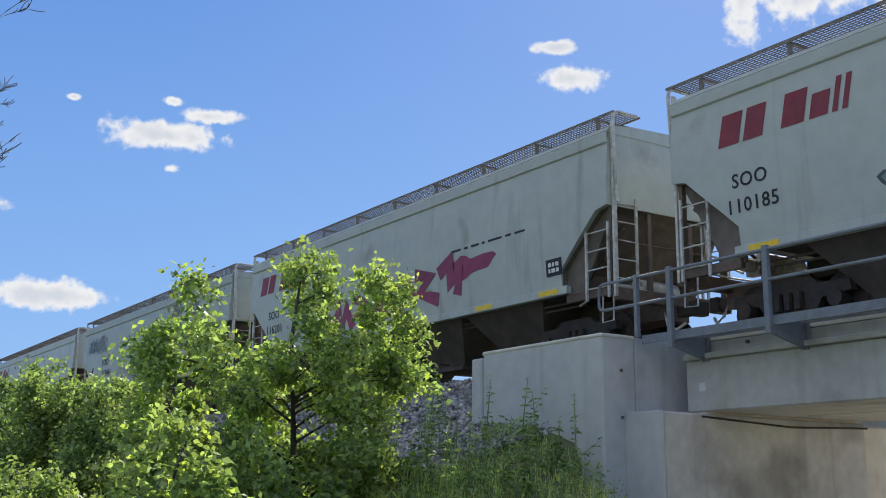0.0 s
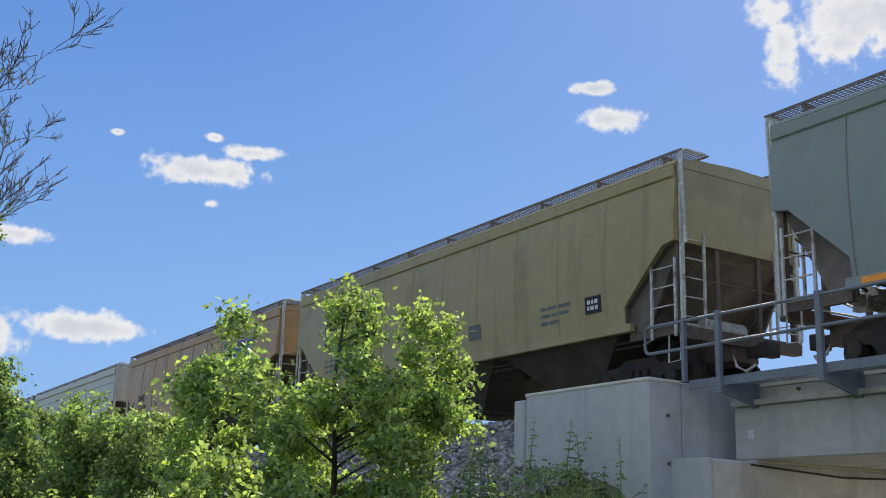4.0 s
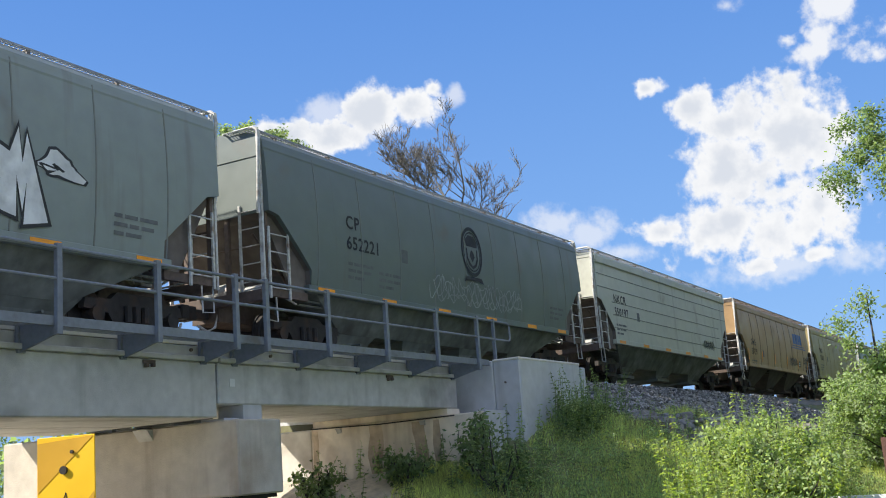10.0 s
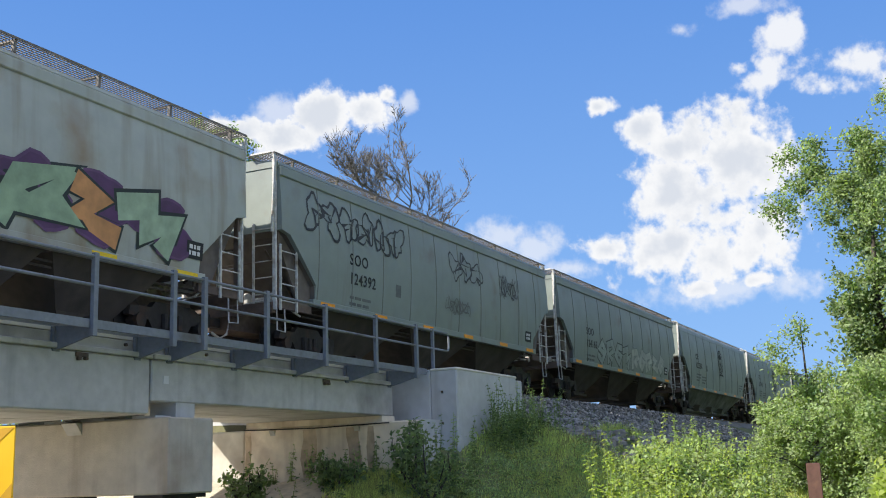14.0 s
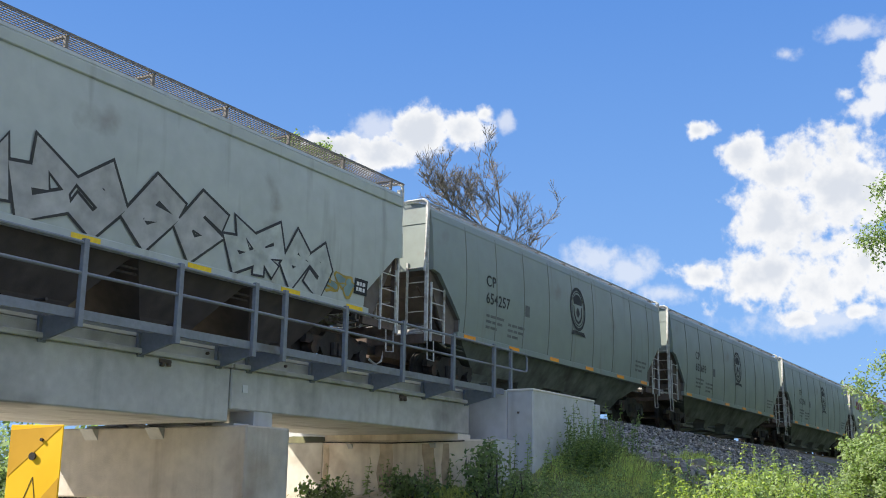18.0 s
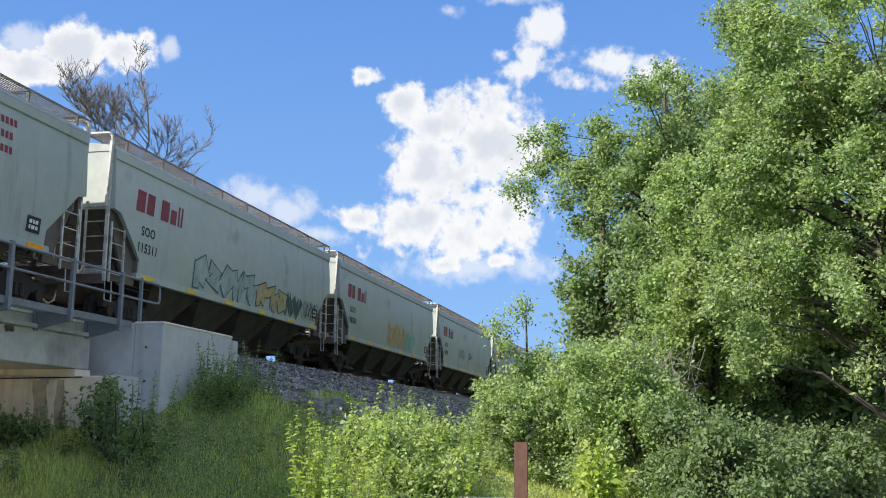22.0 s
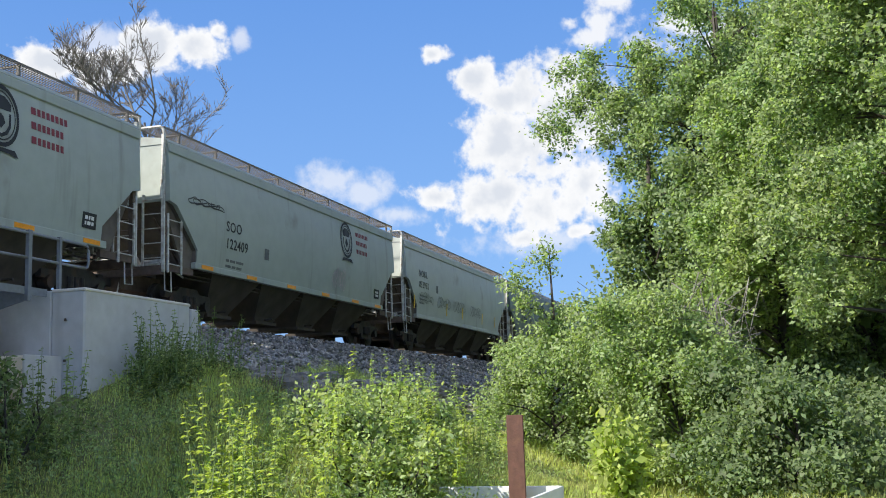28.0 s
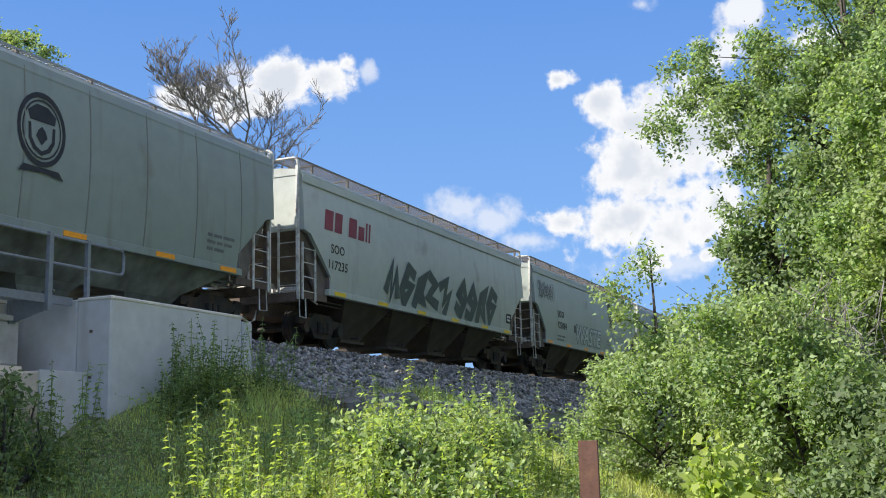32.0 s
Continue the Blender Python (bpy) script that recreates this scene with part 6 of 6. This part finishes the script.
def hopper_car(kind, color, label):
    """A covered hopper car: smooth, panelled, banded or ribbed."""
    car = thing("hopper_car", label, "train car", group="hopper cars of the train")
    pm = PAINT[color]
    if kind == "banded":
        FLAT_SIDED.add(car.name)
    body = put("body", "flat_body" if kind == "banded" else "body", car, mat=pm)
    roof = put("roof", "round_roof" if kind == "panelled" else "roof", car, mat=pm)
    put("roof_hatch", "hatch", roof, mat=pm)
    put("side_sill", "sill", car, mat=pm)
    if kind != "panelled":
        put("eave_rail", "eave", roof, mat=pm)
    for y in (-1.24, 1.24):
        put("running_board", "board", car, pose(0, y if kind != "panelled" else 0.85 * y, {"panelled": 0.02, "banded": -0.05, "smooth": 0.1}.get(kind, 0)), grating if kind in ("panelled", "banded") else None)
    for k in range(9):
        put("board_support", "support", roof, pose(-7.6 + 1.9 * k, 0 if kind != "panelled" else 0.12, {"banded": -0.05, "smooth": 0.1}.get(kind, 0)))
    if kind in ("panelled", "ribbed"):
        n = 9 if kind == "panelled" else 10
        for k in range(n):
            x = -HALF + (k + (0.52 if color in ("orange", "olive") else 1)) * 2 * HALF / (n + 1)
            if abs(x) < 6.8:
                put("seam", "seam", body, pose(x, SIDE_Y, 0), rust_steel if color == "orange" else pm if color == "olive" else None)
    if kind == "banded":
        for z in (1.85, 2.3, 2.75, 3.2, 3.65):
            put("seam", "line" if z < 3 else "long_line", body, pose(0, SIDE_Y, z))
    put("belly", "belly", car, mat=underside_green if kind in ("panelled", "banded") else None)
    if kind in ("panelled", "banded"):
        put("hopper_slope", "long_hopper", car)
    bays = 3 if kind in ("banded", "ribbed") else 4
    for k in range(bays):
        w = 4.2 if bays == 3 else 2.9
        put("hopper_bay", "hopper3" if bays == 3 else "hopper4", car, pose((k - (bays - 1) / 2) * w, 0, 0), underside_green if kind in ("panelled", "banded") else None)
    for s, key in ((-1, "end_a"), (1, "end_b")):
        back = pose(-SHORT if s > 0 else 0, 0, 0)
        e = put("end_frame", key, car, back)
        put("slope_sheet", "slope_a" if s < 0 else "slope_b", body, back)
        put("corner_post", "corner", e, pose(s * 8.29, -1.52, 0))
        put("corner_post", "corner", e, pose(s * 8.29, 1.52, 0))
        put("end_hoop", "hoop", e, pose(s * 8.36, 0, 0.1 if kind == "smooth" else 0))
        put("coupler", "coupler", e, pose(s * 8.3 + 0.1 * (s > 0), 0, 0, 0, 0, 0 if s > 0 else 180))
        put("brake_gear", "brake_gear", e, pose(s * 7.45, 0, 0, 0, 0, 0 if s > 0 else 180) @ (Matrix.Identity(4) if s > 0 else Matrix.Scale(-1, 4, (0, 1, 0))))
        for y in (-1.5, 0.95):
            put("ladder", "ladder_end", e, pose(s * 8.27, y, 0, 0, 0, 90))
        put("ladder", "ladder_side", e, pose(s * 7.85 - 0.31, SIDE_Y + 0.02, 0))
        put("ladder", "ladder_side", e, pose(s * 7.85 - 0.31, -SIDE_Y - 0.02, 0))
        t = put("truck", "truck", car, pose(s * 6.35, 0, 0))
        for x in (-0.88, 0.88):
            put("wheelset", "wheelset", t, pose(x, 0, 0.46))
    put("brake_wheel", "brake", car, pose(-8.36, 0.75, 2.35))
    return car


def data_block(car, x, z):
    bars(car, x, z + 0.3, [0.18, 0.3, 0.42], 0.07, grey_ink)
    bars(car, x, z + 0.15, [0.3, 0.22, 0.3], 0.07, grey_ink)
    bars(car, x, z, [0.22, 0.36], 0.07, grey_ink)


def reflectors(car, key, z, xs, mat=None):
    for x in xs:
        y, lean = on_side(car, z)
        put("reflector", key, car, pose(x - HALF, SIDE_Y - 0.045, z) if z < SILL else pose(x - HALF, y - 0.006, z, -math.degrees(math.atan(lean))), mat)


def data_plate(car, x, z, mat=None, label="small dark data plate"):
    y, lean = on_side(car, z)
    put("data_plate", "plate", car, pose(x - HALF, y - 0.006, z, -math.degrees(math.atan(lean))), mat, label)
    if mat is None:
        bars(car, x - 0.17, z + 0.02, [0.1, 0.06, 0.1], 0.08, pale_ink, 0.03)
        bars(car, x - 0.17, z - 0.1, [0.06, 0.12, 0.08], 0.08, pale_ink, 0.03)


def marks(car, code, number, x=2.2, z=2.85, h=0.3, mat=ink):
    lettering(car, code, x, z, h, mat, 1.15)
    lettering(car, number, x, z - 0.46, h, mat, 1.1)
    data_block(car, x + 0.05, z - 1.12)
    bars(car, x + 2.3, z - 0.5, [0.28], 0.32, grey_ink)


def brand_block(car, x, z, mat=red_ink, h=0.55):
    """The red slanted name, as plain blocks."""
    bars(car, x, z, [0.44, 0.4], h, mat, 0.09, 0.18, "brand_block", "plain slanted red block")
    bars(car, x + 1.3, z, [0.44], h, mat, 0.09, 0.18, "brand_block", "plain slanted red block")
    bars(car, x + 1.84, z, [-0.34, 0.1, 0.1], h, mat, 0.08, 0.18, "brand_block", "plain slanted red block")


def three_lines(car, x, z, mat=red_ink):
    for k, n in enumerate((7, 6, 6)):
        bars(car, x, z - 0.3 * k, [0.15] + [0.1] * n, 0.15, mat, 0.045, 0.0, "brand_block", "plain painted block in a row")


ORANGE_XS = (1.9, 4.4, 7.0, 9.6, 12.2, 14.4)


def soo(color, number, emb=True, kind="smooth", line_ink=red_ink):
    car = hopper_car(kind, color, "faded grey covered hopper car with sprayed graffiti on its side")
    marks(car, "SOO", number, 2.85, 2.47, 0.28)
    if emb:
        emblem(car, 11.4, 3.4, 0.62, grey_ink if line_ink is grey_ink else ink)
        three_lines(car, 12.3, 3.65, line_ink)
    reflectors(car, "mark", SILL - 0.06, ORANGE_XS)
    data_plate(car, 14.3, 1.8)
    return car


def red_name(color, number, upto=(1.0, 2.97)):
    car = hopper_car("smooth", color, "faded pale grey covered hopper car with red blocks and graffiti")
    brand_block(car, *upto)
    lettering(car, "SOO", 1.35, 2.4, 0.24, ink, 1.1)
    lettering(car, number, 1.2, 1.98, 0.24, ink, 1.1)
    reflectors(car, "mark", SILL - 0.06, ORANGE_XS, yellow_mark)
    data_plate(car, 14.6, 1.85)
    return car


def modern(color, number):
    car = hopper_car("panelled", color, "grey-green covered hopper car with flat panels and an oval badge")
    marks(car, "CP", number, 2.7, 2.85, 0.3)
    emblem(car, 8.65, 3.1, 0.68, ink)
    reflectors(car, "mark", SILL - 0.06, ORANGE_XS)
    data_block(car, 4.0, 1.65)
    data_block(car, 13.6, 1.7)
    return car


def train():
    cars = {}
    c = cars[-8] = red_name("pale", "115402")
    c = cars[-7] = red_name("pale", "110185", (1.1, 3.15))
    block_signs(c, 5.9, 12.5, 1.5, 2.95, (0.6, 0.6, 0.55), (0.03, 0.03, 0.03), 5, 1, 0.5, 0.06)
    graffiti(c, 4.2, 6.4, 1.55, 2.2, (0.16, 0.24, 0.22), (0.05, 0.08, 0.08), 3, 2)
    c = cars[-6] = red_name("pale", "116201", (0.7, 3.2))
    block_signs(c, 4.3, 11.4, 1.36, 2.35, (0.26, 0.035, 0.1), (0.3, 0.1, 0.16), 7, 3, 0.42, 0.015, 0.1, 0.06, (5, 0, 1, 3, 0, 1, 4))
    graffiti(c, 11.0, 12.4, 2.0, 2.6, (0.26, 0.035, 0.1), (0.26, 0.035, 0.1), 1, 103)
    bars(c, 11.0, 2.75, [0.4, 0.15, 0.3, 0.1, 0.5, 0.2, 0.35], 0.05, ink, 0.12)
    c = cars[-5] = soo("grey", "119441", line_ink=grey_ink)
    block_signs(c, 4.8, 10.5, 1.4, 2.3, (0.3, 0.3, 0.33), (0.22, 0.28, 0.32), 6, 5, 0.45, 0.04)
    block_signs(c, 9.0, 15.0, 1.75, 2.85, (0.46, 0.33, 0.36), (0.32, 0.3, 0.33), 6, 105, 0.3, 0.03, 0.2)
    scrawl(c, 0.8, 3.0, 3.0, 3.8, (0.07, 0.07, 0.08), 6)
    c = cars[-4] = red_name("pale", "115406", (0.8, 3.3))
    block_signs(c, 4.5, 8.9, 1.42, 2.6, (0.34, 0.37, 0.35), (0.04, 0.04, 0.05), 4, 7, 0.62, 0.05, 0.02, 0.0, (8, 5, 5, 1))
    scrawl(c, 10.9, 11.5, 1.75, 2.3, (0.05, 0.05, 0.05), 8, 2)
    scrawl(c, 11.55, 11.8, 1.75, 1.95, (0.05, 0.05, 0.05), 108, 2)
    scrawl(c, 13.4, 13.7, 2.0, 2.55, (0.06, 0.06, 0.06), 109, 2)
    bars(c, 11.6, 2.85, [0.5, 0.22, 0.3, 0.1], 0.05, ink, 0.06)
    c = cars[-3] = soo("green", "124347", False, "ribbed")
    block_signs(c, 3.4, 15.0, 1.42, 2.5, (0.36, 0.39, 0.37), (0.03, 0.04, 0.04), 8, 9, 0.34, 0.05, 0.12, 0.02, (5, 0, 7, 4, 1, 6, 4, 5))
    c = cars[-2] = hopper_car("ribbed", "olive", "dusty yellow covered hopper car with faint ribs")
    marks(c, "DME", "51563", 1.9, 2.9)
    data_plate(c, 13.9, 1.95)
    data_plate(c, 9.7, 1.95, grey_ink, "faded stencil patch")
    data_block(c, 12.2, 1.75)
    c = cars[-1] = hopper_car("ribbed", "orange", "dusty orange covered hopper car with dark ribs and yellow ticks")
    marks(c, "DME", "51139", 1.9, 2.37, 0.3)
    bars(c, 11.9, 3.0, [0.5, 0.66, 0.36, 0.48], 0.6, blue_ink, 0.09, 0.2, "brand_block", "plain slanted blue block")
    bars(c, 11.7, 2.86, [3.1], 0.06, blue_ink, name="brand_block", label="plain blue underline")
    bars(c, 11.4, 2.74, [3.7], 0.05, blue_ink, name="brand_block", label="plain blue underline")
    reflectors(c, "tick", 1.86, (1.3, 4.1, 6.9, 9.9, 12.7, 15.3), orange_mark)
    scrawl(c, 10.6, 12.4, 1.7, 2.2, (0.05, 0.04, 0.04), 11)
    scrawl(c, 14.3, 15.4, 1.85, 2.35, (0.05, 0.04, 0.04), 12, 6)
    data_plate(c, 13.1, 1.85)
    c = cars[0] = hopper_car("banded", "cream", "pale cream covered hopper car with horizontal seams")
    marks(c, "NKCR", "550197", 1.5, 2.75, 0.3)
    reflectors(c, "mark", SILL - 0.06, ORANGE_XS)
    scrawl(c, 12.2, 13.6, 1.7, 2.1, (0.05, 0.05, 0.05), 13)
    c = cars[1] = modern("dark", "652221")
    scrawl(c, 6.5, 11.5, 1.6, 2.3, (0.3, 0.33, 0.32), 14, 16)
    c = cars[2] = modern("green", "652913")
    block_signs(c, 9.7, 12.0, 1.55, 3.0, (0.66, 0.67, 0.66), (0.02, 0.02, 0.02), 3, 15, 0.85, 0.07, 0.05)
    graffiti(c, 12.0, 12.9, 2.3, 2.8, (0.66, 0.67, 0.66), (0.02, 0.02, 0.02), 1, 115)
    c = cars[3] = modern("green", "653550")
    c = cars[4] = soo("green", "124165", False, "ribbed")
    block_signs(c, 4.1, 8.5, 1.5, 2.5, (0.33, 0.38, 0.36), (0.04, 0.05, 0.05), 4, 17, 0.34, 0.045)
    block_signs(c, 8.7, 13.9, 1.5, 2.45, (0.42, 0.45, 0.42), (0.2, 0.24, 0.23), 5, 18, 0.4, 0.04)
    c = cars[5] = soo("green", "124392", False, "ribbed")
    graffiti(c, 0.9, 5.6, 3.0, 3.9, (0.3, 0.34, 0.32), (0.03, 0.03, 0.03), 6, 19, False)
    graffiti(c, 8.4, 10.6, 2.9, 3.7, (0.3, 0.34, 0.32), (0.03, 0.03, 0.03), 3, 20, False)
    scrawl(c, 12.0, 13.4, 2.8, 3.6, (0.04, 0.04, 0.04), 21, 6)
    scrawl(c, 8.2, 9.4, 1.9, 2.4, (0.15, 0.15, 0.15), 22, 5)
    c = cars[6] = red_name("rusty", "116968", (1.2, 3.2))
    graffiti(c, 8.2, 14.4, 1.5, 2.75, (0.1, 0.04, 0.12), (0.13, 0.06, 0.15), 4, 123)
    block_signs(c, 9.5, 11.4, 1.5, 2.95, (0.3, 0.42, 0.27), (0.02, 0.03, 0.03), 1, 23, 0.42, 0.07, 0.1, 0.0, (2,))
    block_signs(c, 11.2, 12.4, 1.5, 2.7, (0.55, 0.26, 0.1), (0.02, 0.03, 0.03), 1, 24, 0.5, 0.06, 0.05, 0.0, (1,))
    block_signs(c, 12.3, 13.9, 1.5, 2.75, (0.36, 0.48, 0.33), (0.02, 0.03, 0.03), 1, 25, 0.55, 0.07, 0.1, 0.0, (4,))
    block_signs(c, 4.0, 8.4, 1.5, 2.4, (0.3, 0.14, 0.24), (0.12, 0.06, 0.12), 4, 26, 0.4, 0.05)
    c = cars[7] = modern("green", "652704")
    c = cars[8] = modern("green", "652693")
    c = cars[9] = modern("green", "654257")
    c = cars[10] = red_name("pale", "116145")
    graffiti(c, 3.2, 4.9, 1.5, 2.2, (0.2, 0.32, 0.32), (0.2, 0.32, 0.32), 2, 127)
    block_signs(c, 4.2, 9.9, 1.42, 2.7, (0.4, 0.4, 0.38), (0.03, 0.03, 0.03), 5, 27, 0.42, 0.055, 0.2)
    graffiti(c, 13.0, 14.4, 1.5, 2.0, (0.2, 0.3, 0.3), (0.42, 0.3, 0.06), 2, 128)
    block_signs(c, 10.2, 13.4, 1.45, 2.5, (0.42, 0.45, 0.42), (0.03, 0.03, 0.04), 4, 28, 0.5, 0.055)
    c = cars[11] = red_name("pale", "115990")
    scrawl(c, 8.2, 9.2, 2.1, 2.55, (0.03, 0.06, 0.09), 29, 4)
    scrawl(c, 5.4, 6.9, 1.9, 2.7, (0.12, 0.14, 0.14), 129, 4)
    scrawl(c, 11.2, 12.4, 1.75, 2.1, (0.3, 0.33, 0.32), 130, 4)
    reflectors(c, "tick", 1.8, (1.2, 5.2, 8.0, 10.5, 13.0), orange_mark)
    c = cars[12] = red_name("pale", "118500")
    block_signs(c, 7.0, 10.2, 1.5, 2.6, (0.55, 0.36, 0.12), (0.6, 0.52, 0.35), 4, 30, 0.5, 0.045, 0.15)
    block_signs(c, 10.2, 12.0, 1.5, 2.35, (0.25, 0.46, 0.38), (0.3, 0.45, 0.4), 2, 31, 0.6, 0.04)
    c = cars[13] = red_name("pale", "115311")
    block_signs(c, 4.4, 8.8, 1.5, 2.4, (0.34, 0.42, 0.4), (0.06, 0.14, 0.14), 5, 32, 0.55, 0.045, 0.15)
    block_signs(c, 9.0, 11.6, 1.5, 2.3, (0.45, 0.36, 0.18), (0.06, 0.06, 0.05), 3, 33, 0.5, 0.045)
    block_signs(c, 11.5, 13.0, 1.5, 2.2, (0.05, 0.08, 0.08), (0.1, 0.2, 0.2), 2, 133, 0.6, 0.03)
    scrawl(c, 13.4, 14.6, 1.55, 2.2, (0.04, 0.05, 0.05), 134, 5)
    c = cars[14] = soo("grey", "122853")
    graffiti(c, 5.0, 10.3, 1.4, 2.2, (0.2, 0.42, 0.38), (0.3, 0.5, 0.46), 4, 34)
    tag_letters(c, "BTAK", 5.5, 1.62, 1.0, (0.012, 0.045, 0.055), (0.8, 0.86, 0.86), 0.09, 1.05, 1.45)
    graffiti(c, 0.2, 2.1, 2.5, 3.95, (0.03, 0.03, 0.03), (0.03, 0.03, 0.03), 1, 35)
    graffiti(c, 0.3, 1.95, 2.65, 3.85, (0.55, 0.46, 0.1), (0.4, 0.34, 0.08), 1, 135)
    c = cars[15] = hopper_car("banded", "cream", "pale cream covered hopper car with horizontal seams")
    marks(c, "COER", "317731", 2.0, 2.95, 0.34)
    reflectors(c, "mark", SILL - 0.06, ORANGE_XS)
    c = cars[16] = hopper_car("panelled", "green", "grey-green covered hopper car with large graffiti")
    marks(c, "UCRY", "5435", 3.0, 2.8, 0.34)
    graffiti(c, 6.6, 8.4, 1.8, 2.7, (0.08, 0.12, 0.1), (0.03, 0.03, 0.03), 2, 36)
    graffiti(c, 8.2, 9.4, 2.0, 2.8, (0.45, 0.3, 0.1), (0.04, 0.04, 0.03), 1, 37)
    block_signs(c, 9.4, 12.4, 1.5, 2.7, (0.4, 0.08, 0.12), (0.55, 0.45, 0.46), 5, 38, 0.4, 0.05)
    graffiti(c, 12.5, 13.9, 1.75, 2.75, (0.7, 0.7, 0.7), (0.66, 0.66, 0.66), 1, 39)
    bars(c, 12.95, 2.25, [0.22, 0.22], 0.3, ink, 0.16)
    c = cars[17] = modern("dark", "652318")
    c = cars[18] = hopper_car("smooth", "pale", "pale grey covered hopper car with yellow ticks and scribbles")
    marks(c, "NOKL", "853993", 1.6, 3.0, 0.28, grey_ink)
    reflectors(c, "tick", 1.9, (1.0, 5.5, 8.0, 11.5, 14.0))
    for k, x in enumerate((1.6, 4.2, 6.6, 9.4)):
        scrawl(c, x, x + 1.5, 1.9, 2.4, (0.2, 0.22, 0.2), 40 + 200 * k, 5)
    c = cars[19] = soo("grey", "122409")
    scrawl(c, 10.2, 11.3, 1.6, 2.4, (0.5, 0.45, 0.46), 41, 6)
    scrawl(c, 1.0, 2.2, 2.9, 3.1, (0.03, 0.03, 0.03), 141, 3)
    c = cars[20] = soo("grey", "119339")
    block_signs(c, 3.4, 6.7, 1.5, 2.2, (0.24, 0.1, 0.05), (0.04, 0.08, 0.04), 4, 42, 0.5, 0.06)
    block_signs(c, 6.9, 11.2, 1.5, 2.35, (0.44, 0.52, 0.52), (0.12, 0.26, 0.3), 5, 43, 0.4, 0.04)
    c = cars[21] = modern("green", "652430")
    graffiti(c, 5.6, 12.9, 1.45, 2.5, (0.16, 0.1, 0.24), (0.2, 0.14, 0.28), 5, 144)
    block_signs(c, 6.7, 11.6, 1.42, 2.85, (0.22, 0.52, 0.3), (0.03, 0.16, 0.1), 5, 44, 0.42, 0.06, 0.1)
    graffiti(c, 5.9, 6.8, 1.6, 2.7, (0.6, 0.36, 0.2), (0.5, 0.2, 0.16), 1, 45)
    graffiti(c, 11.2, 12.6, 1.6, 2.5, (0.2, 0.06, 0.3), (0.05, 0.02, 0.08), 2, 46)
    c = cars[22] = soo("grey", "122084")
    tag_letters(c, "WASTE", 5.4, 1.6, 0.75, (0.5, 0.56, 0.56), (0.1, 0.14, 0.15), 0.03, 1.0, 1.15)
    block_signs(c, 11.2, 14.6, 1.42, 2.2, (0.5, 0.56, 0.56), (0.1, 0.14, 0.15), 5, 148, 0.62, 0.03, 0.02)
    bars(c, 10.6, 1.95, [0.45], 0.03, ink)
    bars(c, 10.6, 1.8, [0.42], 0.03, ink)
    scrawl(c, 0.5, 2.4, 3.0, 3.8, (0.06, 0.06, 0.07), 48, 8)
    c = cars[23] = red_name("pale", "117235")
    block_signs(c, 4.4, 9.0, 1.4, 2.7, (0.05, 0.07, 0.07), (0.14, 0.19, 0.18), 5, 49, 0.46, 0.03, 0.2)
    block_signs(c, 9.5, 13.1, 1.4, 2.85, (0.05, 0.07, 0.07), (0.14, 0.19, 0.18), 4, 50, 0.46, 0.03, 0.2)
    c = cars[24] = modern("green", "653344")
    c = cars[25] = modern("green", "653012")
    for n in (-12, -11, -10, -9):
        cars[n] = red_name("pale", "115403") if n % 2 else soo("grey", "119102")
    return cars


CAR_PITCH, SPEED = 17.59, 18.21
# cars differ in length: how far each one stands ahead of an even spacing
AHEAD = {-7: 3.3, -6: 3.0, -5: 2.7, -4: 2.4, -3: 2.0, -2: 1.1, -1: 0.9, 0: 0.0, 1: -0.3, 2: -0.4, 3: -0.45, 4: -0.6, 5: -0.4, 6: -0.3, 7: -0.2, 8: -0.1,
         12: -0.2, 13: -0.1, 16: 0.2, 17: 0.4, 18: 0.55, 19: 0.5, 20: 0.6, 21: 0.7}


def rear_edge(n, t):
    """The rear body edge of car n along the track at t seconds."""
    q = min(max((t - 4.5) / 2.0, 0.0), 1.0)
    slip = 4.6 * (1 - q * q * (3 - 2 * q))
    ahead = AHEAD.get(n, 3.3 if n < 0 else 0.8 if n > 21 else 0.0)
    return 19.68 + slip + ahead + SPEED * (t - 9) - CAR_PITCH * n


def motions():
    for n, car in train().items():
        ts = [0, 1, 2, 3, 4, 4.5, 4.9, 5.2, 5.5, 5.8, 6.1, 6.5, 7] + list(range(8, 33))
        walk(car, [(t, pose(rear_edge(n, t) + HALF, TRACK_Y, RAIL_Z)) for t in ts])


motions()
